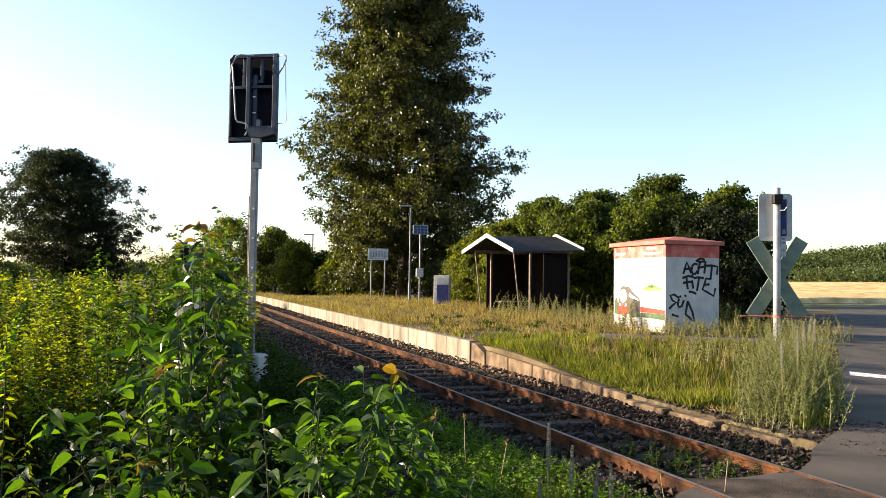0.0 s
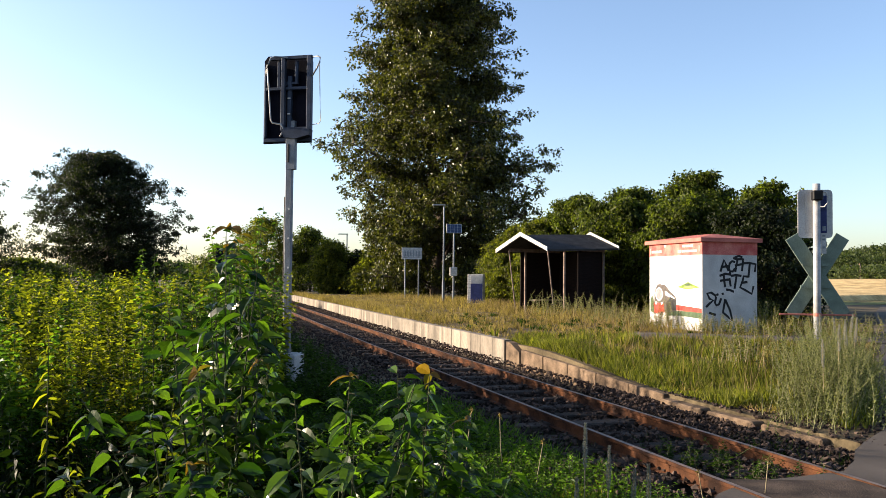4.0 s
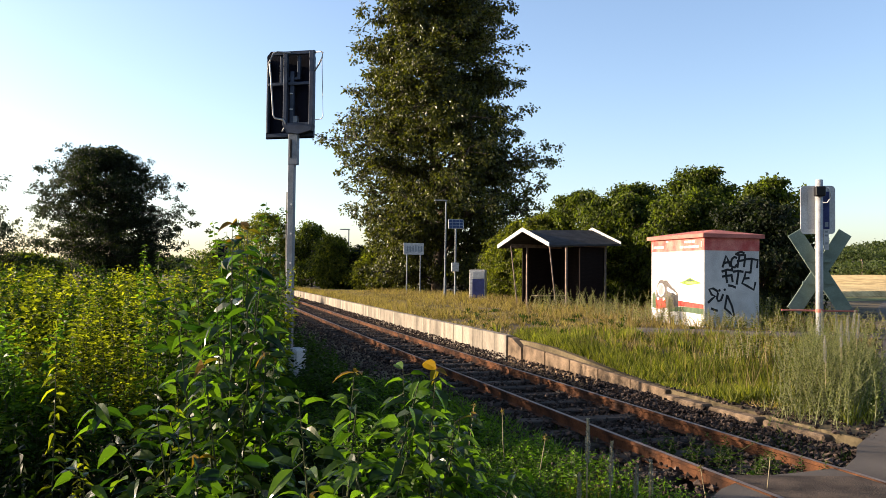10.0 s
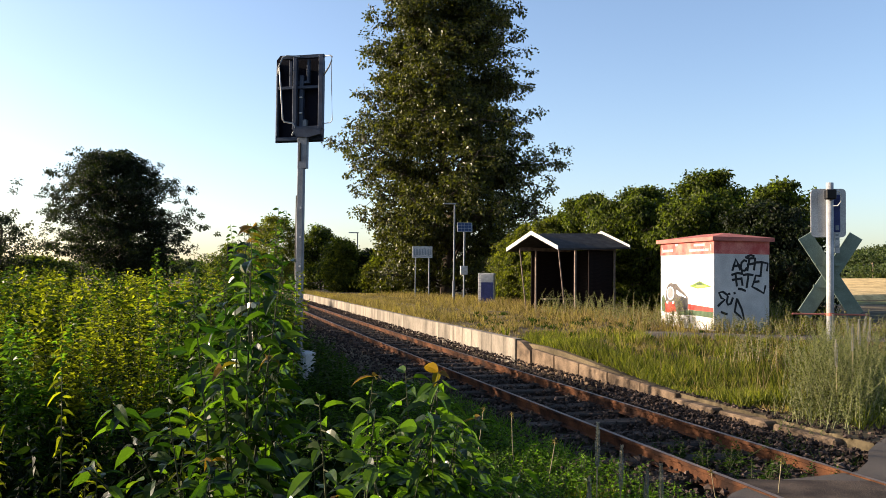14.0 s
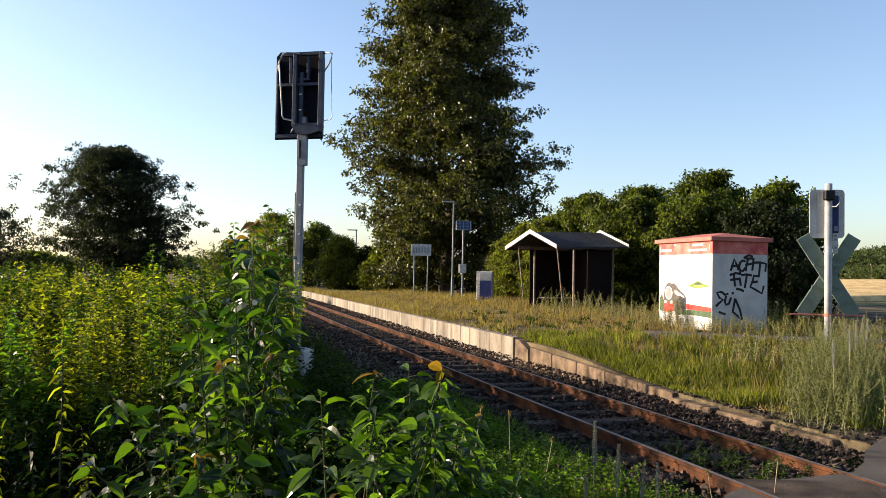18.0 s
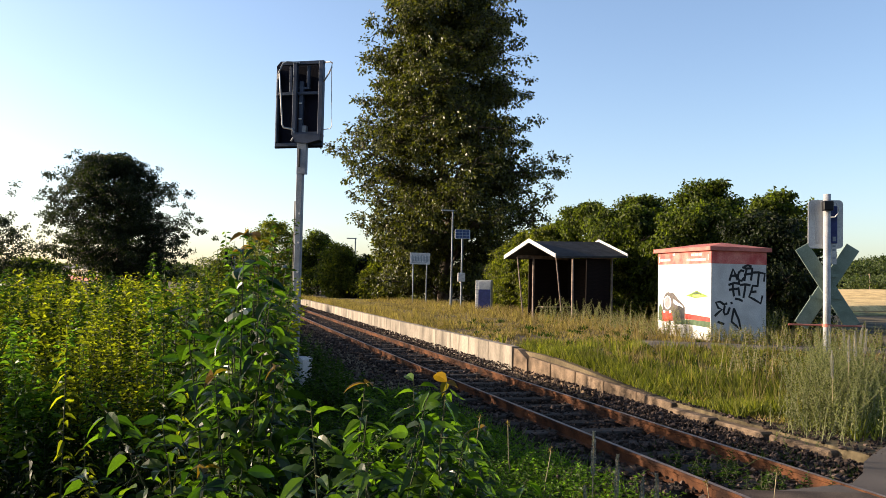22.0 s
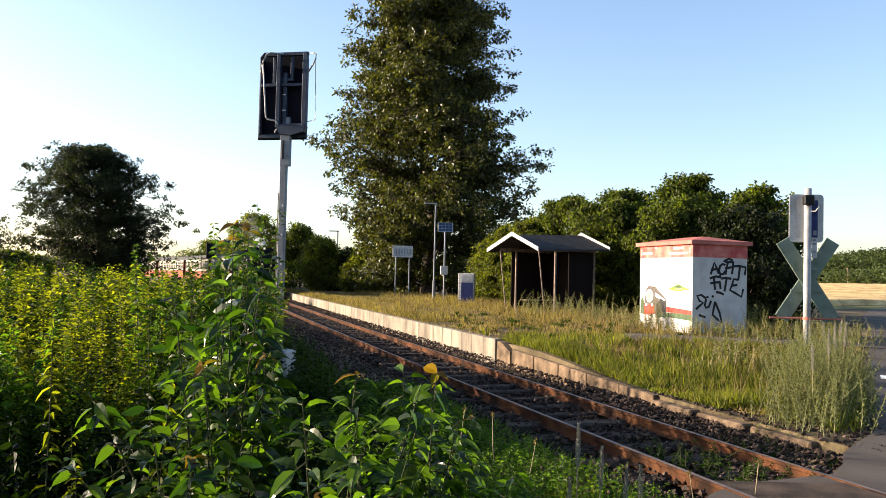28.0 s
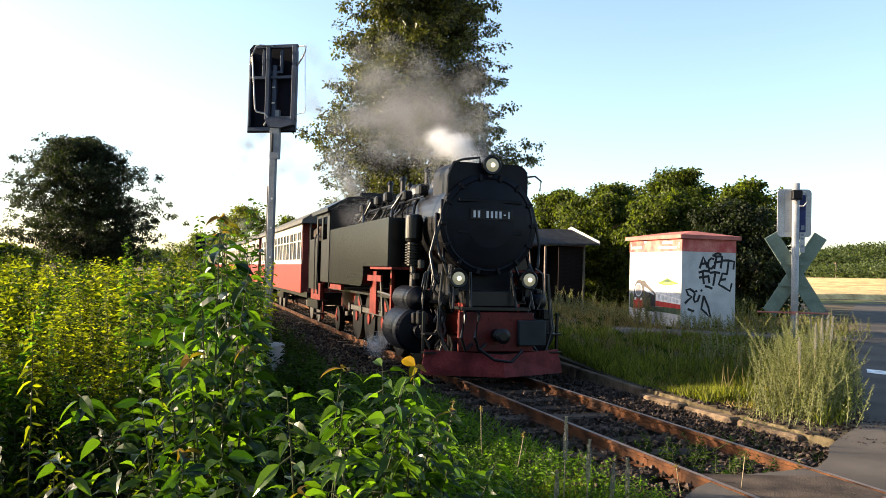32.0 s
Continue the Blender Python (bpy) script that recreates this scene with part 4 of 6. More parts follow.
for side in (-1, 1):
    bm = B()
    v = [bm.verts.new(p) for p in ((-5, side * 4.0, 3.9), (5, side * 4.0, 3.9), (5, 0, 7.2), (-5, 0, 7.2))]
    f = bm.faces.new(v)
    ext = bmesh.ops.extrude_face_region(bm, geom=[f])
    bmesh.ops.translate(bm, vec=(0, 0, 0.2), verts=[e for e in ext["geom"] if isinstance(e, bmesh.types.BMVert)])
    part("roof_slope", bm, M_FELT, house)
for x in (-2.6, 0.2, 2.8):
    bm = B()
    box(bm, x, -3.52, 2.4, 1.1, 0.08, 1.3)
    w = part("window", bm, M_SOLAR, house)
    bm = B()
    box(bm, x, -3.58, 2.4, 0.08, 0.06, 1.3)
    part("glazing_bar", bm, M_WHITEWOOD, w)
bm = B()
box(bm, 1.5, 0.3, 7.4, 0.8, 0.8, 1.6)
part("chimney", bm, M_OLDCON, house)

# ---- plants ----
LEAF4 = (np.array([(0, 0, 0), (0.45, -0.5, 0.08), (0.45, 0.5, 0.08), (1, 0, -0.06)]), [(0, 1, 3), (0, 3, 2)])
OVATE = (np.array([(0, 0, 0), (0.08, -0.2, 0.03), (0.08, 0.2, 0.03), (0.28, -0.46, 0.085), (0.28, 0, 0.0), (0.28, 0.46, 0.085), (0.55, -0.47, 0.08), (0.55, 0, -0.01), (0.55, 0.47, 0.08), (0.8, -0.26, 0.01), (0.8, 0, -0.05), (0.8, 0.26, 0.01), (1, 0, -0.13)]),
         [(0, 1, 4), (1, 3, 4), (0, 4, 2), (2, 4, 5), (4, 3, 6), (4, 6, 7), (4, 7, 8), (4, 8, 5), (7, 6, 9), (7, 9, 10), (7, 10, 11), (7, 11, 8), (10, 9, 12), (10, 12, 11)])
LEAF8 = (np.array([(0, 0, 0), (0.18, -0.34, 0.05), (0.18, 0.34, 0.05), (0.5, -0.5, 0.07), (0.5, 0, -0.03), (0.5, 0.5, 0.07), (0.8, -0.28, -0.03), (0.8, 0.28, -0.03), (1, 0, -0.16)]),
         [(0, 1, 3), (0, 3, 4), (0, 4, 5), (0, 5, 2), (4, 3, 6), (4, 6, 8), (4, 8, 7), (4, 7, 5)])
BLADE = (np.array([(0, -0.5, 0), (0, 0.5, 0), (0.55, -0.35, 0.02), (0.55, 0.35, 0.02), (1, 0, 0.0)]), [(0, 2, 1), (1, 2, 3), (2, 4, 3)])


def unit(v):
    return v / np.maximum(np.linalg.norm(v, axis=-1, keepdims=True), 1e-9)


def leaves(name, shape, base, along, up, length, width, material, parent=None, bend=0.0):
    """Many leaves in one mesh: each starts at base, runs along, its face turned up."""
    tv, tf = shape
    a = unit(along)
    s = unit(np.cross(up, a))
    u = np.cross(a, s)
    L, Wd = np.asarray(length)[:, None, None], np.asarray(width)[:, None, None]
    v = base[:, None] + a[:, None] * tv[None, :, :1] * L + s[:, None] * tv[None, :, 1:2] * Wd + u[:, None] * tv[None, :, 2:3] * L
    if bend:
        v[..., 2] -= bend * (tv[None, :, 0] ** 2) * L[..., 0]
    n, k = len(base), len(tv)
    f = (np.array(tf)[None] + k * np.arange(n)[:, None, None]).reshape(-1, 3)
    ob = array_ob(name, v.reshape(-1, 3), f, material)
    ob.parent = parent
    return ob


def rand_dirs(n, flat=1.0):
    v = rng.normal(size=(n, 3))
    v[:, 2] *= flat
    return unit(v)


def branch_mesh(name, segs, parent, material, n=6):
    """Tapered limbs: rows of start, end, start radius, end radius."""
    verts, faces = [], []
    ang = np.linspace(0, 2 * np.pi, n, endpoint=False)
    for p, q, r, r2 in segs:
        p, q = np.asarray(p, float), np.asarray(q, float)
        d = unit(q - p)
        s = unit(np.cross(d, (0.3, 0.9, 0.2)))
        t = np.cross(d, s)
        i = len(verts)
        for c, rr in ((p, r), (q, r2)):
            verts += [c + rr * (math.cos(a) * s + math.sin(a) * t) for a in ang]
        faces += [(i + k, i + (k + 1) % n, i + n + (k + 1) % n, i + n + k) for k in range(n)]
    ob = array_ob(name, np.array(verts), faces, material, True)
    ob.parent = parent
    return ob


def tree(label, at, height, profile, trunk_r, n_limbs, per_limb, per_clump, leaf, material, droop=0.1, clump=0.8, lean=(0, 0), category="tree", name="tree", squash=1.0, rough=(0.72, 1.08), low=0.1, trunk_frac=0.95, loose=0.16):
    """A tree with limbs whose reach follows profile(height share); leaves sit in clumps along the limbs."""
    x, y = at
    top = thing(name, label, category, at=pose(x, y, float(ground_z(x, y)) - 0.05))
    segs, centers = [], []
    steps = 8
    axis = [np.array([lean[0] * (k / steps) ** 1.5, lean[1] * (k / steps), height * trunk_frac * k / steps]) + (rng.normal(0, 0.012 * height, 3) * (1, 1, 0) if k else 0) for k in range(steps + 1)]
    for k in range(steps):
        segs.append((axis[k], axis[k + 1], trunk_r * (1 - k / steps) ** 0.8 + 0.02, trunk_r * (1 - (k + 1) / steps) ** 0.8 + 0.015))
    for k in range(n_limbs):
        share = low + (0.99 - low) * ((k + rng.random()) / n_limbs) ** 0.9
        reach = profile(share) * rng.uniform(*rough)
        if reach < 0.05:
            continue
        a = k * 2.4 + rng.uniform(-0.5, 0.5)
        hz = share * height * trunk_frac
        i = min(int(share * steps), steps - 1)
        f = share * steps - i
        foot = axis[i] * (1 - f) + axis[i + 1] * f
        rise = rng.uniform(0.1, 0.55) * reach
        start = foot - np.array([0, 0, min(rise, hz * 0.8) * 0.9])
        end = foot + np.array([math.cos(a) * reach, math.sin(a) * reach * squash, rng.uniform(-0.05, 0.12) * height * 0.3 - droop * reach])
        mid = (start + end) / 2 + np.array([0, 0, 0.12 * reach])
        r = 0.012 * height * (1 - 0.7 * share) * (reach / max(profile(0.4), 0.5)) * 0.35 + 0.012
        segs += [(start, mid, r, r * 0.65), (mid, end, r * 0.65, r * 0.2)]
        for j in range(per_limb):
            g = rng.uniform(0.28, 1.0) ** 0.7
            c = start * (1 - g) ** 2 + 2 * mid * g * (1 - g) + end * g**2
            c = c + np.clip(rng.normal(0, 1, 3), -1.4, 1.4) * loose * reach * (0.4 + g) * np.array([1, 1, 0.6])
            centers.append((*c, clump * rng.uniform(0.6, 1.25)))
            if j % 3 == 0:
                segs.append((start * (1 - g) ** 2 + 2 * mid * g * (1 - g) + end * g**2, c, r * 0.35, 0.008))
    branch_mesh("trunk", segs, top, M_BARK)
    centers = np.array(centers)
    c = np.repeat(centers, per_clump, axis=0)
    n = len(c)
    off = rand_dirs(n) * (rng.random(n) ** 0.6)[:, None] * c[:, 3:4] * np.array([1, 1, 0.72])
    base = c[:, :3] + off
    base[:, 2] = np.maximum(base[:, 2], 0.15)
    along = unit(off + rng.normal(0, 0.5, (n, 3)) * c[:, 3:4] + np.array([0, 0, -0.25]))
    size = leaf * rng.uniform(0.65, 1.3, n)
    leaves("crown", LEAF4, base, along, unit(rand_dirs(n) + np.array([0, 0, 0.6])), size, size * 0.62, material, top)
    return top


def table(*pairs):
    a, b = np.array(pairs).T
    return lambda k: float(np.interp(k, a, b))


rng = np.random.default_rng(21)
tree("tall broad poplar with dark glossy foliage in loose sprays", (-0.45, 60.5), 28.0, table((0, 4.8), (0.08, 5.8), (0.18, 6.5), (0.28, 7.1), (0.37, 7.3), (0.48, 6.4), (0.6, 5.8), (0.72, 5.2), (0.82, 4.3), (0.92, 2.8), (1, 0.5)), 0.55, 205, 27, 48, 0.225, L_TREE, droop=0.02, clump=0.56, lean=(-0.9, 0), low=0.02, rough=(0.55, 1.02), loose=0.135)
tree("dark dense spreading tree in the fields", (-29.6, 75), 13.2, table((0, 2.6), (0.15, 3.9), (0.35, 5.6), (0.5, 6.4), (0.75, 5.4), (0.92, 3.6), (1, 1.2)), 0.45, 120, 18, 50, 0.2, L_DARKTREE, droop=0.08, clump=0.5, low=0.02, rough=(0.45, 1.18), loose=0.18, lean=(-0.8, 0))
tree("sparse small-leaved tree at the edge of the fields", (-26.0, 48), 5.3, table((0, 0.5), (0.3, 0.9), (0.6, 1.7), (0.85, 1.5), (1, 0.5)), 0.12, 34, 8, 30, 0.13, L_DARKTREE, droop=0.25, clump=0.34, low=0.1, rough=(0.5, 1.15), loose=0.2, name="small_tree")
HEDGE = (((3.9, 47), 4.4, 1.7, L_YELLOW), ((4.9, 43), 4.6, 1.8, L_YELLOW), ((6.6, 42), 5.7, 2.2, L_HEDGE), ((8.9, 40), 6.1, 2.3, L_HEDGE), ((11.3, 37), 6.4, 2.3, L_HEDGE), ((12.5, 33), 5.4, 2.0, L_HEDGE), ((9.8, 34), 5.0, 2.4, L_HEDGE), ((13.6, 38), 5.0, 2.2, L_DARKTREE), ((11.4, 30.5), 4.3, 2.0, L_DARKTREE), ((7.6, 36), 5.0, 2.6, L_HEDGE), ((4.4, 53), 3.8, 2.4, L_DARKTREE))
for (x, y), h, r, m in HEDGE:
    tree("bushy green broadleaf tree behind the halt", (x, y), h, table((0, r * 0.7), (0.2, r), (0.55, r), (0.85, r * 0.6), (1, r * 0.2)), 0.14, 46, 15, 56, 0.14, m, droop=-0.1, clump=0.38, low=0.03, rough=(0.5, 1.15), loose=0.2, name="bushy_tree")
for (x, y), h, r, m in (((-19.5, 92), 8.4, 4.4, L_YELLOW), ((-14.2, 90), 7.0, 3.6, L_HEDGE), ((-24.5, 95), 5.5, 4.2, L_HEDGE), ((-9.2, 70), 4.4, 1.9, L_YELLOW), ((-6.9, 71), 3.4, 2.0, L_DARKTREE), ((-5.0, 66), 3.6, 2.0, L_YELLOW), ((-30, 60), 2.7, 3.4, L_HEDGE)):
    tree("rounded green bush beyond the platform end", (x, y), h, table((0, r * 0.8), (0.25, r), (0.6, r * 0.9), (0.85, r * 0.5), (1, r * 0.15)), 0.12, 36, 9, 64, 0.22, m, droop=0.0, clump=0.7, low=0.02, name="bush", category="bush")


# far woods on the rising ground, as one mass of foliage
def far_wood(name, label, x0, x1, y0, y1, h0, h1, n, leaf):
    k = rng.random(n)
    x, y = x0 + (x1 - x0) * k + rng.normal(0, 4, n), y0 + (y1 - y0) * k + rng.normal(0, 14, n)
    top = (h0 + (h1 - h0) * k) * (0.8 + 0.25 * ripple(x, y * 0.2, 0.16, 5))
    base = np.stack([x, y, ground_z(x, y) + top * rng.random(n) ** 0.6], 1)
    s = leaf * rng.uniform(0.6, 1.5, n)
    ob = leaves(name, LEAF4, base, rand_dirs(n), unit(rand_dirs(n) + (0, -0.5, 0.6)), s, s * 0.8, L_FAR)
    return tagged(ob, label, "woods", kind="stuff")


far_wood("far_woods", "tall trees beyond the field", 101, 150, 205, 205, 3, 9, 52000, 0.5)
far_wood("far_woods", "distant wooded hill beyond the field", 135, 190, 300, 310, 9, 15, 46000, 0.7)
far_wood("far_hedge", "line of far trees across the fields", -330, -60, 330, 420, 6, 9, 16000, 1.7)

rng = np.random.default_rng(33)


def stems(name, label, category, feet, heights, leaf_len, leaf_wid, per_m, material, shape=LEAF8, start=0.15, lean=0.12, up=0.25, group="", spread=1.0, bend=0.25, stem_r=0.006, stem_mat=None, taper=True, at=None, tilt=0.45, bushy=0.0):
    """A stand of leafy stems as one plant: stalks and foliage."""
    at = at or (float(np.mean(feet[:, 0])), float(np.mean(feet[:, 1])))
    z0 = float(ground_z(*at))
    top = thing(name, label, category, group, at=pose(at[0], at[1], z0))
    segs, base, along, size = [], [], [], []
    for (x, y), h in zip(feet, heights):
        p = np.array([x - at[0], y - at[1], float(ground_z(x, y)) - z0])
        d = np.array([rng.normal(0, lean), rng.normal(0, lean), 1.0])
        curve = np.array([rng.normal(0, lean), rng.normal(0, lean), 0])
        n = max(3, int(h * per_m))
        ks = np.linspace(0, 1, 5)
        pts = [p + d * h * k + curve * h * k * k for k in ks]
        segs += [(pts[i], pts[i + 1], stem_r * (1.15 - ks[i]), stem_r * (1.15 - ks[i + 1])) for i in range(4)]
        k = start + (1 - start) * (np.arange(n) + rng.random(n) * 0.5) / n
        a = np.arange(n) * 2.4 + rng.uniform(0, 6) + rng.normal(0, 0.4, n)
        shift = np.stack([np.cos(a * 1.7), np.sin(a * 1.7), rng.normal(0, 0.5, n)], 1) * (bushy * rng.random(n) ** 0.7 * (1.1 - k))[:, None]
        base.append(p + d * h * k[:, None] + curve * h * (k * k)[:, None] + shift)
        along.append(np.stack([np.cos(a) * spread, np.sin(a) * spread, up + rng.normal(0, 0.25, n)], 1))
        size.append((1 - 0.6 * k**3 if taper else np.ones(n)) * rng.uniform(0.7, 1.2, n))
    base, along, size = np.concatenate(base), np.concatenate(along), np.concatenate(size)
    n = len(base)
    if len(feet) <= 4:
        for k in range(len(feet)):
            branch_mesh("stem", segs[4 * k:4 * k + 4], top, stem_mat or M_STEM, 5)
    else:
        branch_mesh("stalk_mass", segs, top, stem_mat or M_STEM, 4)["kind"] = "stuff"
    leaves("foliage", shape, base, along, unit(np.array([0, 0, 1.0]) + rng.normal(0, tilt, (n, 3))), leaf_len * size, leaf_wid * size, material, top, bend)
    return top


def blades(name, label, x, y, h, wid, material, lean=0.35, category="grass"):
    """Grass: curved blades rising from the ground."""
    n = len(x)
    base = np.stack([x, y, ground_z(x, y) - 0.01], 1)
    along = unit(np.stack([rng.normal(0, lean, n), rng.normal(0, lean, n), np.ones(n)], 1))
    ob = leaves(name, BLADE, base, along, rand_dirs(n, 0.2), h, np.full(n, wid) * rng.uniform(0.7, 1.4, n), material, None, 0.22)
    return tagged(ob, label, category, kind="stuff")


def scatter(n, y0, y1, w0, w1, keep=None, bias=1.0):
    y = y0 + (y1 - y0) * rng.random(n) ** bias
    w = rng.uniform(w0, w1, n)
    x = line_x(y) + w / 0.961
    if keep is not None:
        k = keep(x, y, w)
        x, y = x[k], y[k]
    return x, y


def clear(x, y, w):
    """Ground that is neither road, path nor hut."""
    road_left = np.interp(y, EDGE[:, 1], EDGE[:, 0])
    hut = (x > 6.0) & (x < 8.3) & (y > 21) & (y < 24.6)
    path = (x > 4.2) & (y > 18.0) & (y < 20.3)
    return (x < road_left - 0.15) & ~hut & ~path


# platform: short dry grass, greener and taller towards the crossing
x, y = scatter(72000, 9.8, 62, 1.95, 9.5, lambda x, y, w: clear(x, y, w) & (ripple(x, y, 1.7, 2) + rng.normal(0, 0.35, len(x)) > -0.3), 1.5)
blades("dry_platform_grass", "short dry yellow grass on the platform", x, y, 0.12 * rng.uniform(0.3, 1.6, len(x)) * (1 + 0.5 * ripple(x, y, 0.9, 4)), 0.014, L_DRY, 0.5)
x, y = scatter(26000, 9.6, 19, 1.95, 7.0, lambda x, y, w: clear(x, y, w) & (ripple(x, y, 1.3, 1) + rng.normal(0, 0.25, len(x)) > 0.38 - smooth(-y, -17, -10.5) * 0.55), 1.0)
blades("green_grass", "fresh green grass in tufts beside the kerb", x, y, 0.2 * rng.uniform(0.4, 1.5, len(x)) * (0.8 + 0.8 * ripple(x, y, 0.7, 1)), 0.012, L_GRASS)
x, y = scatter(11000, 10.2, 17.4, 1.84, 2.5, None, 1.0)
blades("kerb_grass", "green tufts along the kerb", x, y, 0.2 * rng.uniform(0.3, 1.4, len(x)) * (0.9 + 0.7 * ripple(x, y, 1.2, 6)), 0.012, L_GRASS)
x, y = scatter(11000, 8.8, 14.5, 2.2, 5.8, lambda x, y, w: clear(x, y, w) & (ripple(x, y, 1.1, 8) > -0.2), 1.0)
blades("tall_grass", "tall yellow-green seeding grass", x, y, 0.30 * rng.uniform(0.25, 1.25, len(x)) * (0.85 + 0.6 * ripple(x, y, 1.9, 3)), 0.010, L_GRASS, 0.32)
x, y = scatter(700, 9.0, 17, 2.2, 6.5, clear, 1.0)
blades("seed_stalks", "thin pale seed stalks over the grass", x, y, 0.62 * rng.uniform(0.4, 1.2, len(x)), 0.009, L_DRY, 0.16)
x, y = scatter(12000, 20, 60, 6.5, 13, clear, 1.2)
blades("back_grass", "long dry grass at the foot of the trees", x, y, 0.42 * rng.uniform(0.4, 1.4, len(x)), 0.016, L_DRY)
x, y = scatter(9000, 24, 70, 1.9, 3.2, clear, 1.0)
blades("edge_grass", "tufts of dry grass hanging over the platform edge", x, y, 0.28 * rng.uniform(0.3, 1.4, len(x)) * (0.9 + 0.6 * ripple(x, y, 1.2, 3)), 0.016, L_DRY)
# single tufts that stand out of the sward
def tufts(name, label, n, y0, y1, w0, w1, h, blades_each, material, wid):
    x, y = scatter(n, y0, y1, w0, w1, clear, 1.0)
    hs = h * rng.uniform(0.45, 1.25, len(x))
    a = rng.uniform(0, 6.3, (len(x), blades_each))
    r = 0.06 * rng.random((len(x), blades_each)) ** 0.5 * (0.6 + hs[:, None])
    bx, by = (x[:, None] + r * np.cos(a)).ravel(), (y[:, None] + r * np.sin(a)).ravel()
    out = np.stack([np.cos(a).ravel(), np.sin(a).ravel()], 1) * rng.uniform(0.05, 0.6, (a.size, 1))
    length = np.repeat(hs, blades_each) * rng.uniform(0.5, 1.1, a.size)
    ob = leaves(name, BLADE, np.stack([bx, by, ground_z(bx, by) - 0.01], 1), np.column_stack([out, np.ones(a.size)]), rand_dirs(a.size, 0.2), length, wid * rng.uniform(0.7, 1.3, a.size), material, None, 0.2)
    return tagged(ob, label, "grass", kind="stuff")


tufts("grass_tufts", "bright green grass tufts on the platform's low end", 420, 9.4, 19.0, 2.0, 6.8, 0.30, 34, L_GRASS, 0.013)
tufts("dark_herb_tufts", "low dark green herbs in the dry grass", 240, 9.8, 30.0, 2.1, 7.5, 0.17, 40, L_LOW, 0.022)
tufts("dry_grass_tufts", "straw-coloured dry tufts on the platform", 420, 12.0, 45.0, 2.1, 8.0, 0.26, 26, L_DRY, 0.014)

# verge left of the track
# under the shrubs a darker leaf material carries the shade
x, y = scatter(17000, 5.4, 13, -4.6, -2.45, None, 1.2)
blades("shaded_grass", "green grass under the shrubs, its leaf colour darkened for shade", x, y, 0.2 * rng.uniform(0.35, 1.6, len(x)), 0.012, L_LOW, 0.6)
x, y = scatter(21000, 5.4, 13, -2.6, -1.02, None, 1.2)
blades("verge_grass", "dense green grass between the shrubs and the rails", x, y, 0.21 * rng.uniform(0.35, 1.6, len(x)), 0.012, L_HERB, 0.6)
x, y = scatter(3600, 6.4, 9.0, -1.7, 1.5, lambda x, y, w: (ripple(x, y, 2.2, 6) > 0.05) & (np.abs(np.abs(w) - 0.53) > 0.06), 1.0)
blades("track_grass", "thin weeds growing between the rails", x, y, 0.19 * rng.uniform(0.3, 1.5, len(x)), 0.009, L_LOW, 0.5)

# weeds crowding the left rail
n = 420
fy = 7.6 + 14 * rng.random(n) ** 1.2
w = rng.uniform(-4.2, -1.75, n)
f = np.stack([line_x(fy) + w / 0.961, fy], 1)
hh = np.interp(w, [-4.2, -2.8, -2.2, -1.75], [1.0, 0.72, 0.5, 0.3]) * rng.uniform(0.5, 1.15, n) * (1 + 0.5 * ripple(f[:, 0], f[:, 1], 2.1, 7))
hh = np.where(f[:, 1] < 8.6, np.minimum(hh, 0.3), hh * 0.75)
for k in range(0, n, 20):
    stems("rail_weeds", "dark leafy weeds crowding the rail", "weed", f[k:k + 20], hh[k:k + 20], 0.10, 0.05, 75, L_LOW, LEAF4, 0.05, 0.2, 0.2, group="weeds along the rail", tilt=0.8)

# low herbs left of the track
x, y = scatter(1500, 5.2, 12, -4.6, -1.3, None, 1.1)
stems("low_herbs", "low leafy green herbs beside the rails", "herbs", np.stack([x, y], 1), 0.2 * rng.uniform(0.5, 1.6, len(x)), 0.075, 0.035, 70, L_HERB, LEAF4, 0.05, 0.35, 0.3, tilt=0.7)

x, y = scatter(650, 5.5, 7.9, -2.5, -1.0, None, 1.0)
stems("low_herbs", "bright leafy herbs crowding the near rail", "herbs", np.stack([x, y], 1), 0.19 * rng.uniform(0.5, 1.5, len(x)), 0.06, 0.03, 80, L_HERB, LEAF4, 0.05, 0.35, 0.35, tilt=0.7)
x, y = scatter(90, 6.6, 7.9, -0.42, 0.45, None, 1.0)
stems("track_weeds", "dark weeds at the end of the crossing deck", "weed", np.stack([x, y], 1), 0.22 * rng.uniform(0.5, 1.5, len(x)), 0.06, 0.022, 90, L_LOW, LEAF4, 0.05, 0.3, 0.5, tilt=0.8)

# grey-green weed clump by the road
for cx, cy, n, h in ((4.25, 9.4, 70, 0.72), (4.55, 9.9, 130, 0.92), (4.95, 10.7, 120, 0.98), (5.25, 11.5, 80, 0.95), (3.9, 9.2, 30, 0.4)):
    f = np.stack([rng.normal(cx, 0.2, n), rng.normal(cy, 0.3, n)], 1)
    stems("mugwort_clump", "grey-green tall weed with many thin stalks", "weed", f, h * rng.uniform(0.5, 1.08, n), 0.05, 0.015, 135, L_MUG, LEAF4, 0.1, 0.17, 1.3, stem_mat=M_PALESTEM, stem_r=0.005, bushy=0.06, group="weeds by the crossing", tilt=0.8)
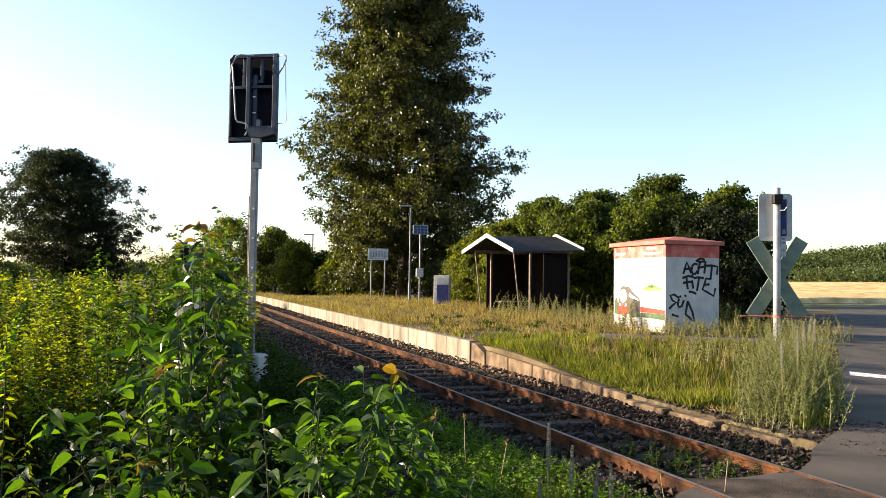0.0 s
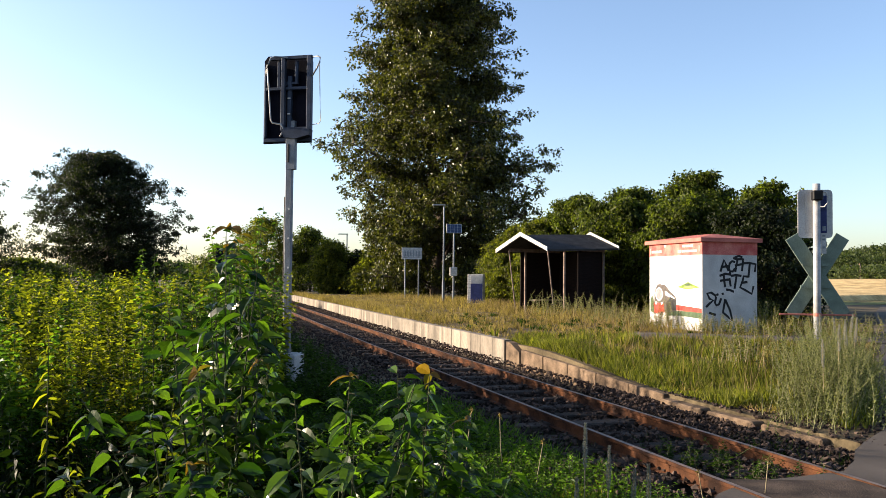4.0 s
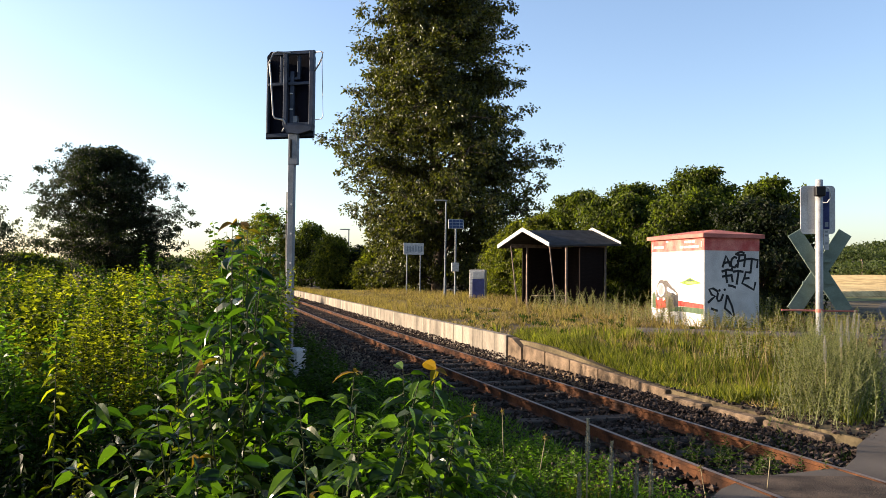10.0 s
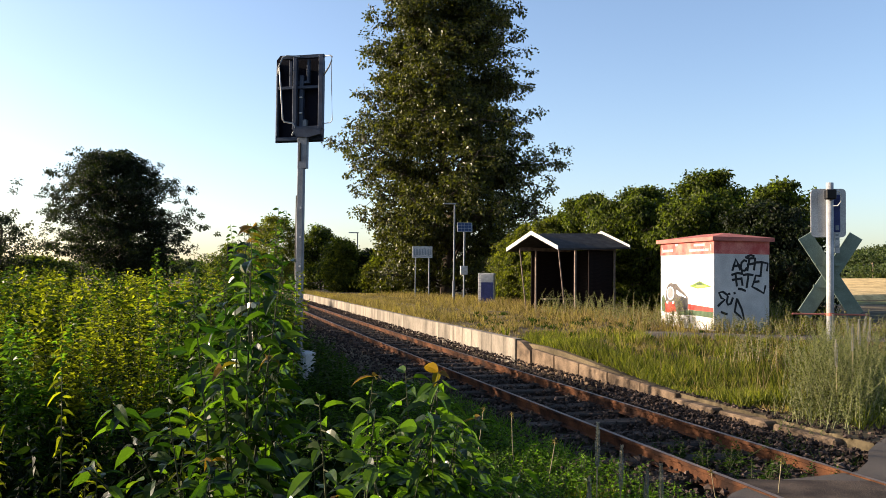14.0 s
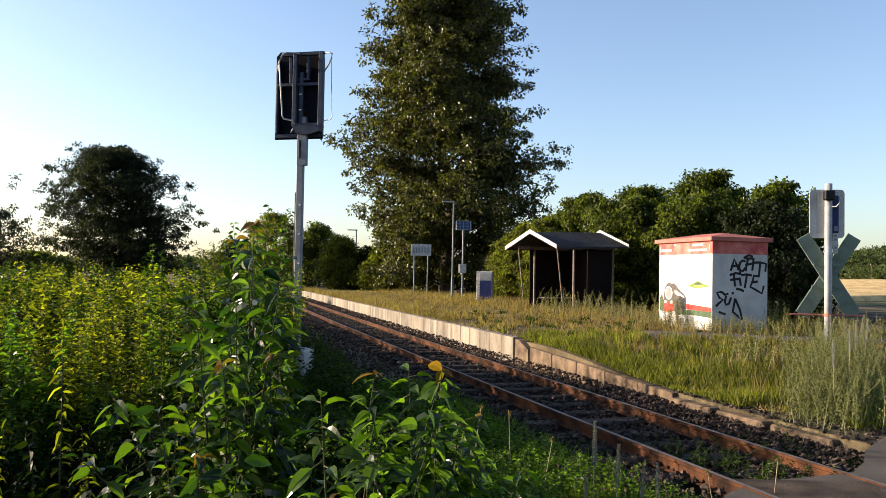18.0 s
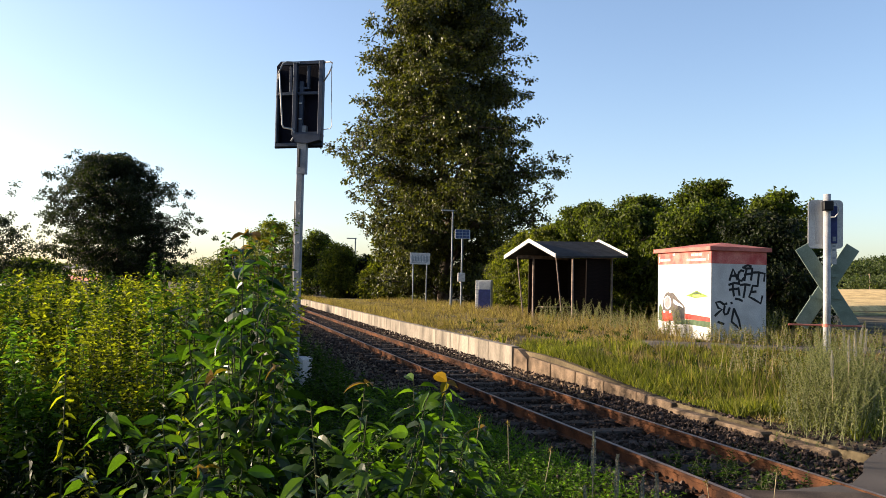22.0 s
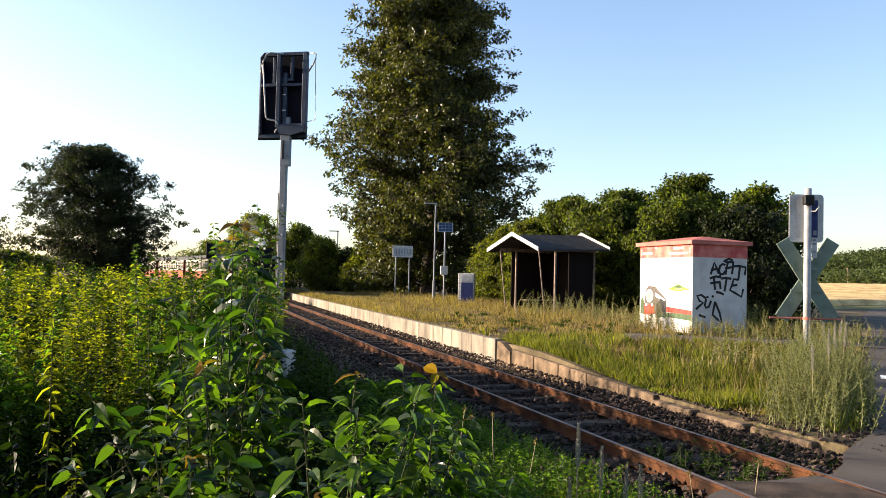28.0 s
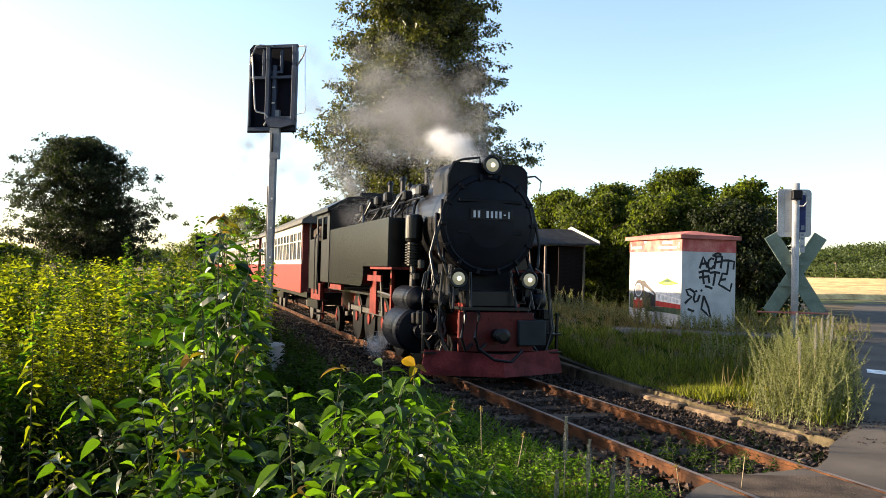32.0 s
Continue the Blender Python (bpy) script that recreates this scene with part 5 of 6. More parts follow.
# weeds at the hut and shelter
for cx, cy, n, h in ((5.8, 22.8, 60, 0.8), (6.8, 20.8, 50, 0.45), (8.9, 20.9, 60, 0.6), (3.9, 30.3, 40, 0.8), (5.2, 31.2, 40, 0.8), (5.2, 26, 50, 0.6), (7.7, 20.3, 40, 0.4), (6.6, 14.8, 40, 0.7), (5.2, 14.2, 40, 0.5), (8.6, 22.5, 60, 0.9), (9.6, 19.8, 50, 0.6)):
    f = np.stack([rng.normal(cx, 0.45, n), rng.normal(cy, 0.35, n)], 1)
    stems("tall_weeds", "tall straggling green and grey weeds", "weed", f, h * rng.uniform(0.5, 1.2, n), 0.08, 0.024, 50, L_MUG if cx < 6 else L_GRASS, LEAF4, 0.1, 0.15, 0.6, stem_mat=M_DRYSTEM, group="weeds by the hut", tilt=0.8)

# pale tussock beside the spikes, single dry stalks at the crossing's edge
x, y = rng.normal(1.02, 0.13, 900), rng.normal(6.2, 0.16, 900)
blades("pale_tussock", "pale yellow-green grass tussock beside the rail", x, y, 0.30 * rng.uniform(0.35, 1.2, 900), 0.009, L_GRASS, 0.4)
for x, y, h, lean in ((2.32, 6.1, 0.46, 2), (1.98, 6.3, 0.34, -14), (0.72, 6.5, 0.5, 6), (0.55, 7.4, 0.55, -5), (0.2, 7.0, 0.6, 4)):
    ob = thing("dry_stalk", "thin dry weed stalk with a small head", "weed", group="dry stalks", at=pose(x, y, float(ground_z(x, y)), 0, lean))
    branch_mesh("stalk", [((0, 0, -0.05), (0, 0, h * 0.5), 0.004, 0.0035), ((0, 0, h * 0.5), (0.015, 0, h), 0.0035, 0.003)], ob, M_DRYSTEM, 5)
    n = 26
    leaves("seed_head", LEAF4, np.stack([rng.normal(0.015, 0.006, n), rng.normal(0, 0.006, n), h + rng.normal(0, 0.014, n)], 1), rand_dirs(n), rand_dirs(n), np.full(n, 0.02), np.full(n, 0.009), L_DRY, ob)

# grey seed spikes in front of the rails
for x, y, h in ((1.0, 5.9, 0.74), (1.15, 5.85, 0.60), (1.33, 5.9, 0.44), (1.46, 5.95, 0.46), (0.92, 5.75, 0.42), (4.2, 9.3, 0.9), (4.45, 9.5, 1.05), (4.7, 9.9, 1.08), (4.9, 10.2, 1.1), (5.05, 10.5, 1.0), (4.6, 10.3, 1.12), (5.2, 11.0, 1.12), (5.35, 11.4, 1.05)):
    ob = thing("seed_spike", "dry grey seed spike on a stalk", "weed", group="seed spikes", at=pose(x, y, float(ground_z(x, y)), rng.uniform(-4, 4), rng.uniform(-5, 8)))
    branch_mesh("stalk", [((0, 0, 0), (0, 0, h), 0.005, 0.004)], ob, M_DRYSTEM, 5)
    n = 420
    z = rng.uniform(h - 0.3, h, n)
    a = rng.uniform(0, 6.3, n)
    r = 0.008 * np.sin(np.clip((h - z) / 0.3, 0.05, 1) * 2.6)
    leaves("seed_head", LEAF4, np.stack([np.cos(a) * r, np.sin(a) * r, z], 1), np.stack([np.cos(a), np.sin(a), np.full(n, 0.9)], 1), rand_dirs(n), 0.016 * rng.uniform(0.5, 1.3, n), np.full(n, 0.007), L_SEED, ob)

# broad-leaved shrub in front of the camera: few stems, leaves gathered towards their tips
def shrub_stem(top, foot, tip, n, leaf, tuft):
    """One arching stem from foot to tip with drooping glossy leaves; orange young ones at the end."""
    k = np.linspace(0, 1, 6)[:, None]
    sag = np.array([0, 0, 0.12 * np.linalg.norm(tip[:2] - foot[:2])])
    pts = foot * (1 - k) + tip * k + sag * 4 * k * (1 - k)
    u = 0.22 + 0.78 * (np.arange(n) + rng.random(n)) / n
    base = foot * (1 - u[:, None]) + tip * u[:, None] + sag * 4 * (u * (1 - u))[:, None]
    a = np.arange(n) * 2.4 + rng.uniform(0, 6)
    out = np.stack([np.cos(a), np.sin(a), rng.normal(-0.05, 0.42, n)], 1)
    reach = rng.uniform(0.01, 0.11, n) * (1.25 - u)
    twigs = [(base[i], base[i] + out[i] * reach[i], 0.003, 0.002) for i in range(0, n, 2)]
    branch_mesh("stem", [(pts[i], pts[i + 1], 0.009 * (1.12 - i / 5), 0.009 * (1.12 - (i + 1) / 5)) for i in range(5)] + twigs, top, M_STEM, 5)
    base = base + out * reach[:, None]
    size = leaf * rng.uniform(0.6, 1.25, n) * (1.1 - 0.35 * u**4)
    leaves("foliage", OVATE, base, out, unit(np.array([-0.15, -0.1, 1.0]) + rng.normal(0, 0.55, (n, 3))), size, size * rng.uniform(0.4, 0.54, n), L_BIG, top, 0.28)
    if tuft:
        a = np.arange(3) * 1.9 + rng.uniform(0, 6)
        size = leaf * rng.uniform(0.45, 0.85, 3)
        leaves("young_leaves", OVATE, np.repeat(tip[None], 3, 0), np.stack([np.cos(a), np.sin(a), rng.normal(0.3, 0.5, 3)], 1), unit(np.array([0, 0, 1.0]) + rng.normal(0, 0.6, (3, 3))), size, size * 0.5, L_YOUNG, top, 0.3)


shrubs = []
#        foot x, y     tips: (x, y, height)
SHRUBS = (
    ((-0.80, 3.30), ((-0.80, 3.2, 1.58), (-0.92, 3.1, 1.38), (-0.66, 3.2, 1.48), (-1.14, 2.9, 1.02), (-0.74, 2.9, 1.1))),
    ((-0.80, 3.55), ((-0.82, 3.5, 1.60), (-0.90, 3.6, 1.56), (-0.78, 3.5, 1.40), (-0.66, 3.3, 1.08), (-0.74, 3.1, 1.16))),
    ((-0.95, 3.75), ((-0.96, 3.8, 1.60), (-1.1, 3.7, 1.36), (-0.84, 3.7, 1.45))),
    ((-0.45, 3.25), ((-0.32, 3.2, 1.02), (-0.14, 3.2, 1.0), (-0.48, 2.9, 1.0), (-0.22, 2.9, 0.86))),
    ((-0.15, 3.35), ((0.0, 3.35, 0.98), (0.02, 3.2, 0.82), (-0.1, 3.1, 0.9), (0.1, 3.4, 0.72))),
    ((-0.75, 2.75), ((-0.84, 2.6, 0.86), (-0.66, 2.6, 0.92), (-0.92, 2.7, 1.0), (-0.54, 2.55, 0.8))),
    ((-0.40, 2.70), ((-0.34, 2.55, 0.78), (-0.22, 2.65, 0.74), (-0.46, 2.5, 0.72), (-0.1, 2.8, 0.7))),
    ((-0.10, 3.75), ((0.02, 3.7, 0.8), (-0.2, 3.7, 1.0), (-0.02, 3.9, 0.9))),
)
SHRUBS = [((x * k, y * k), [(a * k, b * k, 1.5 - (1.5 - c) * k + 0.07) for a, b, c in tips]) for (x, y), tips in SHRUBS for k in ((0.8 if x > -0.5 else 1.0),)]
for (x, y), tips in SHRUBS:
    z0 = float(ground_z(x, y))
    ob = thing("broad_leaved_shrub", "fresh green shrub with glossy pointed leaves and orange shoots", "shrub", group="shrubs beside the camera", at=pose(x, y, z0))
    for k, (tx, ty, tz) in enumerate(tips):
        for side in range(2):
            tip = np.array([tx - x, ty - y, tz - z0]) * (1, 1, 1 - 0.14 * side) + rng.normal(0, 0.035 + 0.06 * side, 3) * (1, 1, 0.5)
            shrub_stem(ob, np.array([rng.normal(0, 0.04), rng.normal(0, 0.04), 0]), tip, 46 if x < -0.45 else 62, 0.108 if x < -0.45 else 0.09, side == 0 and k % 4 == 0)
    shrubs.append(ob)
# dense dark small-leaved shrubs just behind
for k, (cx, cy, h) in enumerate(((-1.12, 4.1, 1.58), (-1.06, 4.0, 1.56), (-0.97, 4.0, 1.62), (-1.35, 4.3, 1.5), (-1.0, 4.2, 1.66), (-1.08, 4.4, 1.72))):
    f = np.stack([rng.normal(cx, 0.09, 9), rng.normal(cy, 0.1, 9)], 1)
    shrubs.append(stems("small_leaved_shrub", "dense dark shrub with small pointed leaves", "shrub", f, (h + 0.2) * rng.uniform(0.82, 1.03, 9), 0.062, 0.032, 80, L_HERB if k % 3 == 1 else L_LOW, LEAF8, 0.25, 0.05, 0.1, group="dark shrubs beside the camera", tilt=0.9, bushy=0.09))
# slender shoots standing over it
for x, y, h in ((-0.93, 3.9, 1.86), (-0.97, 4.0, 1.66), (-0.84, 3.9, 1.62), (-0.78, 3.7, 1.5)):
    shrubs.append(stems("tall_shoot", "slender shoot with small pointed leaves", "shrub", np.array([[x, y], [x + 0.03, y]]), [h + 0.12, h * 0.8], 0.075, 0.034, 26, L_BIG, LEAF8, 0.45, 0.03, 0.15, group="shoots", tilt=0.6))

# tall yellow-green weeds behind it, in clumps with dark gaps between
f, hh = [], []
for k in range(24):
    cy = rng.uniform(4.4, 6.6)
    view = -0.62 + 0.39 * (k + rng.random()) / 24
    top_z = float(np.interp(view, [-0.60, -0.50, -0.44, -0.36, -0.30, -0.24], [1.42, 1.60, 1.84, 1.84, 1.80, 1.76])) * (0.66, 1.0, 0.82, 0.94)[k % 4] * rng.uniform(0.92, 1.04)
    for j in range(8):
        r, a = rng.uniform(0, 0.17), rng.uniform(0, 6.3)
        f.append((view * cy + r * math.cos(a), cy + r * math.sin(a)))
        hh.append(top_z * (1.0 - 1.9 * r) * rng.uniform(0.78, 1.04) + 0.1)
f, hh = np.array(f), np.array(hh)
weeds = []
for k in range(0, len(f), 8):
    j = k // 8
    weeds.append(stems("tall_weeds", "dense tall yellow-green weeds lit by low sun", "weed", f[k:k + 8], hh[k:k + 8], (0.05, 0.08, 0.062)[j % 3], (0.024, 0.036, 0.02)[j % 3], (135, 80, 115)[j % 3], (L_GOLD, L_GOLD, L_HERB, L_LOW, L_GOLD)[j % 5], LEAF8 if j % 3 == 1 else LEAF4, 0.47, 0.06, 0.35, group="tall weeds by the track", tilt=0.9, bushy=0.13))
# same stand, added unseen beyond the view's edge to shade what lies under it
n = 460
fy = rng.uniform(2.2, 7.5, n)
fx = -0.57 * fy - 0.4 - rng.uniform(0, 1.9, n)
keep = fy < 6.6
fx, fy = fx[keep], fy[keep]
n = len(fx) // 20 * 20
f = np.stack([fx, fy], 1)
for k in range(0, n, 20):
    stems("tall_weeds", "unseen tall dense weeds beside the road, added to block the sun", "weed", f[k:k + 20], rng.uniform(0.82, 1.12, 20) * np.interp(f[k:k + 20, 1], [2.2, 3.8, 4.4, 6.0], [0.9, 1.0, 1.4, 1.55]), 0.13, 0.06, 60, L_LOW, LEAF4, 0.05, 0.1, 0.1, group="tall weeds by the road", tilt=0.8)
# more of them along the track, shading the rails
n = 2700
fy = 9.1 + 33 * rng.random(n) ** 1.5
w = rng.uniform(-6.8, -2.1, n)
fx = line_x(fy) + w / 0.961
keep = (fx < -0.183 * fy - 0.15) & (ripple(fx, fy, 1.3, 9) > -0.45)
f = np.stack([fx, fy], 1)[keep]
for k in range(0, len(f) - 20, 20):
    stems("trackside_weeds", "tall dense weeds along the track", "weed", f[k:k + 20], rng.uniform(0.7, 1.2, 20) * np.interp(f[k:k + 20, 1], [8, 12, 17, 22, 30, 45], [1.15, 1.15, 1.05, 0.85, 0.65, 0.5]), 0.17, 0.09, 42, L_LOW if k % 40 else L_GOLD, LEAF4, 0.05, 0.1, 0.1, group="trackside weeds", tilt=0.8)
# a taller stand behind the near weeds; the low sun reaches the rails only through its gaps
n = 760
fy = rng.uniform(8.6, 15.0, n)
fx = -rng.uniform(0.195, 0.56, n) * fy
keep = ripple(fx * 0.6, fy * 1.6, 1.7, 3) + rng.normal(0, 0.2, n) > -0.4
f = np.stack([fx, fy], 1)[keep]
for k in range(0, len(f) - 20, 20):
    stems("trackside_weeds", "tall dense weeds along the track", "weed", f[k:k + 20], rng.uniform(1.2, 1.7, 20), 0.11, 0.06, 70, L_GOLD if k % 60 else L_LOW, LEAF4, 0.2, 0.08, 0.15, group="trackside weeds", tilt=0.8, bushy=0.2)
# undergrowth with deep shade in its leaf colour, single stalks standing out of it
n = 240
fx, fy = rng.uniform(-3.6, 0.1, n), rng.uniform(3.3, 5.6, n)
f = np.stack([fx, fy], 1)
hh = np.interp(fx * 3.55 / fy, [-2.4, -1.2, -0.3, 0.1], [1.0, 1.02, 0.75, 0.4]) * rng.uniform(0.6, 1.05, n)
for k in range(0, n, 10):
    stems("low_shrub", "leafy undergrowth with deep shade put into its leaf colour", "shrub", f[k:k + 10], hh[k:k + 10], 0.085, 0.045, 60, L_SHADE, LEAF8, 0.05, 0.2, 0.0, group="undergrowth", tilt=0.75)
for x, y, h in ((-1.72, 3.1, 0.95), (-1.5, 2.95, 1.1), (-1.3, 3.2, 0.85), (-1.62, 2.7, 0.8), (-1.42, 2.6, 0.72), (-1.1, 2.75, 0.7), (-1.85, 3.4, 1.2), (-1.66, 3.6, 1.3), (-1.2, 3.5, 1.1), (-1.0, 2.5, 0.6), (-1.3, 2.4, 0.62), (-1.75, 2.9, 0.7)):
    shrubs.append(stems("leafy_stalk", "thin leaning stalk with narrow yellow-green leaves", "weed", np.array([[x, y], [x + 0.05, y + 0.03]]), [h + 0.1, h * 0.75], 0.085, 0.03, 34, L_GOLD, LEAF8, 0.35, 0.14, 0.15, group="stalks in the undergrowth", tilt=0.7, bend=0.5))

# ---- the train: narrow gauge steam engine and coaches ----
M_LOCO = mat("engine_black_paint", (0.0028, 0.0028, 0.0034), 0.35, vary=0.3, scale=3, fine=50, bump=0.04, spec=0.25)
M_LOCOFRONT = mat("smokebox_black", (0.002, 0.0028, 0.0055), 0.45, vary=0.4, scale=4, fine=50, bump=0.06, spec=0.12)
M_TANK = mat("tank_black_gloss", (0.004, 0.0045, 0.0045), 0.25, vary=0.15, scale=1.2, fine=20, bump=0.01, spec=0.22)
M_FRAMERED = mat("frame_red", (0.10, 0.009, 0.006), 0.45, vary=0.35, scale=5, fine=40, bump=0.06)
# frame red darkened for the beam: shade on the engine's front is in the colour
M_BEAMSHADE = mat("shaded_beam_red", (0.0615, 0.0041, 0.0041), 0.5, vary=0.35, scale=4, fine=40, bump=0.06, spec=0.2)
M_PLOUGH = mat("plough_red_worn", (0.075, 0.006, 0.006), 0.6, vary=0.4, scale=3, fine=30, bump=0.06, second=(0.13, 0.018, 0.018), spec=0.12)
M_STEEL = mat("bright_rod_steel", (0.0656, 0.0615, 0.0574), 0.45, metal=0.6, vary=0.2, bump=0.03)
M_GREYBOX = mat("grey_green_box", (0.0131, 0.0172, 0.0189), 0.6, spec=0.15, vary=0.2, bump=0.05)
M_CREAM = mat("coach_cream", (0.46, 0.43, 0.37), 0.4, vary=0.08, scale=2, fine=40, bump=0.02)
M_COACHRED = mat("coach_red", (0.25, 0.028, 0.024), 0.4, vary=0.12, scale=2, fine=40, bump=0.02)
M_COACHEND = mat("coach_end_red", (0.1312, 0.0246, 0.0205), 0.5, vary=0.2, scale=2, fine=40, bump=0.03)
M_ROOFGREY = mat("coach_roof", (0.0738, 0.0738, 0.0697), 0.8, vary=0.2, scale=2, fine=40, bump=0.1)
M_PANE = mat("coach_window_glass", (0.0246, 0.0287, 0.0328), 0.08, vary=0.1, bump=0.0, spec=0.8)
M_NUMBER = mat("number_bar_grey", (0.42, 0.43, 0.46), 0.6, vary=0.1, bump=0.0)


def glow(name, color, strength):
    m = bpy.data.materials.new(name)
    m.use_nodes = True
    b = m.node_tree.nodes["Principled BSDF"]
    b.inputs["Base Color"].default_value = (*color, 1)
    b.inputs["Roughness"].default_value = 0.3
    b.inputs["Emission Color"].default_value = (*color, 1)
    b.inputs["Emission Strength"].default_value = strength
    return m


M_LAMPGLASS = glow("lit_headlamp", (0.42, 0.36, 0.22), 0.06)
M_BULB = glow("lit_bulb", (1.0, 0.85, 0.55), 0.45)

engine = thing("steam_locomotive", "black narrow gauge steam tank engine with red frame and lit lamps", "locomotive")
# local frame: y forward, x to the engine's right, z up, origin on the rail below the front lamps
bm = B()
turned(bm, [(0.77, -1.6), (0.77, -0.05), (0.74, 0.0)], 48, "y")
ob = part("smokebox", bm, M_LOCO, engine, smooth=False)
ob.location = (0, -0.28, 2.22)
bm = B()
turned(bm, [(0.75, 0.0), (0.755, 0.03), (0.70, 0.05), (0.685, 0.06), (0.66, 0.05), (0.60, 0.065), (0.50, 0.085), (0.35, 0.115), (0.12, 0.135), (0.05, 0.14)], 48, "y")
door = part("smokebox_door", bm, M_LOCOFRONT, engine, "round dished black smokebox door")
door.location = (0, -0.27, 2.21)
for k in range(14):
    a = k * math.tau / 14
    bm = B()
    box(bm, 0, 0, 0, 0.05, 0.04, 0.10, bevel=0.006)
    ob = part("door_clip", bm, M_LOCOFRONT, door)
    ob.matrix_basis = pose(0.70 * math.cos(a), 0.06, 0.70 * math.sin(a), 0, 90 - math.degrees(a), 0)
for z in (0.34, -0.12):
    bm = B()
    box(bm, 0, 0.10, z, 1.0, 0.03, 0.05, bevel=0.008)
    part("door_hinge", bm, M_LOCOFRONT, door)
bm = B()
box(bm, 0, 0.138, 0.14, 0.66, 0.02, 0.15)
part("number_board", bm, M_BLACK, door)
for k, w in enumerate((0.056, 0.056, 0.0, 0.056, 0.056, 0.056, 0.056, 0.05, 0.03)):
    if w:
        bm = B()
        box(bm, 0.27 - k * 0.067, 0.150, 0.14, w * 0.62, 0.01, 0.10 if k != 7 else 0.018)
        part("number_bar", bm, M_NUMBER, door, "pale bar of the engine's number")
bm = B()
w, z0, z1, r = 0.63, 2.2, 3.12, 0.17
outline = [(-w, z0), (-w, z1 - r)] + [(-w + r - r * math.cos(a), z1 - r + r * math.sin(a)) for a in (0.4, 0.8, 1.2, 1.57)] + [(w - r + r * math.sin(a), z1 - r + r * math.cos(a)) for a in (0.0, 0.4, 0.8, 1.2)] + [(w, z1 - r), (w, z0)]
slab(bm, outline, "y", -1.05, -0.3)
part("feedwater_heater_casing", bm, M_LOCOFRONT, engine, "black box casing with rounded shoulders above the door")
bm = B()
pipe(bm, [(0.66, -0.27, 2.2), (0.64, -0.27, 2.9), (0.56, -0.28, 3.1), (0.4, -0.3, 3.16), (0.15, -0.3, 3.2), (0.14, -0.3, 3.12)], 0.018)
part("handrail", bm, M_LOCO, engine)
bm = B()
pipe(bm, [(-0.62, -0.28, 2.95), (-0.74, -0.28, 2.97), (-0.84, -0.28, 2.9), (-0.82, -0.28, 2.75)], 0.014)
part("pipe", bm, M_LOCO, engine)


def headlamp(x, y, z, r=0.115):
    bm = B()
    turned(bm, [(r * 0.55, -0.24), (r * 0.8, -0.2), (r, -0.12), (r * 1.05, 0.0), (r * 1.18, 0.01), (r * 1.2, 0.04), (r * 1.1, 0.055), (r * 0.86, 0.05)], 24, "y")
    ob = part("headlamp", bm, M_LOCO, engine)
    ob.location = (x, y, z)
    bm = B()
    turned(bm, [(r * 0.85, 0.048), (r * 0.7, 0.06), (r * 0.35, 0.072), (0.01, 0.076)], 24, "y")
    part("lamp_glass", bm, M_LAMPGLASS, ob, "warm lit lamp glass")
    bm = B()
    turned(bm, [(r * 0.30, 0.07), (r * 0.26, 0.082), (0.01, 0.088)], 14, "y")
    part("bulb_glow", bm, M_BULB, ob, "bright bulb behind the glass")
    bm = B()
    box(bm, 0, -0.06, -r - 0.06, 0.06, 0.08, 0.14)
    part("bracket", bm, M_LOCO, ob)
    bm = B()
    box(bm, 0, 0.005, r * 1.22, r * 0.9, 0.07, 0.02, bevel=0.006)
    part("visor", bm, M_LOCO, ob)


headlamp(0.545, 0.0, 1.41)
headlamp(-0.545, 0.0, 1.41)
headlamp(0.0, -0.2, 3.08, 0.12)

bm = B()
turned(bm, [(0.66, -6.6), (0.66, -1.6)], 32, "y")
ob = part("boiler", bm, M_LOCO, engine, smooth=False)
ob.location = (0, 0, 2.2)
for y in (-2.4, -3.5, -4.6, -5.6):
    bm = B()
    turned(bm, [(0.668, y - 0.03), (0.668, y + 0.03)], 32, "y")
    ob = part("boiler_band", bm, M_LOCO, engine)
    ob.location = (0, 0, 2.2)
bm = B()
turned(bm, [(0.24, 2.8), (0.22, 3.0), (0.21, 3.08), (0.25, 3.1), (0.25, 3.16), (0.2, 3.17)], 20)
ob = part("chimney", bm, M_LOCO, engine, smooth=False)
ob.location = (0, -1.25, 0)
for y, r, h in ((-2.3, 0.30, 0.36), (-3.5, 0.34, 0.38), (-4.7, 0.28, 0.32)):
    bm = B()
    turned(bm, [(r * 1.15, 2.72), (r, 2.85), (r, 2.72 + h * 0.7), (r * 0.85, 2.72 + h * 0.92), (r * 0.4, 2.72 + h), (0.02, 2.73 + h)], 20)
    ob = part("dome", bm, M_LOCO, engine, smooth=True)
    ob.location = (0, y, 0)
for x in (0.5, -0.5):
    for y0, y1, dz, r in ((-1.2, -6.4, 0.42, 0.03), (-1.5, -6.4, 0.55, 0.022), (-1.8, -6.0, 0.30, 0.035)):
        bm = B()
        pipe(bm, [(x * 1.2, y0, 2.2 + dz - 0.2), (x * 1.15, y0 - 0.3, 2.2 + dz), (x * 1.13, (y0 + y1) / 2, 2.2 + dz + 0.03), (x * 1.15, y1, 2.2 + dz)], r, 7)
        part("boiler_pipe", bm, M_LOCO, engine)
    for y in (-2.0, -2.8, -3.3, -4.0, -4.6, -5.2):
        bm = B()
        pipe(bm, [(x * 0.3, y, 2.95), (x * 0.9, y - 0.05, 2.80), (x * 1.25, y - 0.1, 2.55), (x * 1.3, y - 0.1, 2.2)], 0.02, 6)
        part("sand_pipe", bm, M_LOCO, engine)
    bm = B()
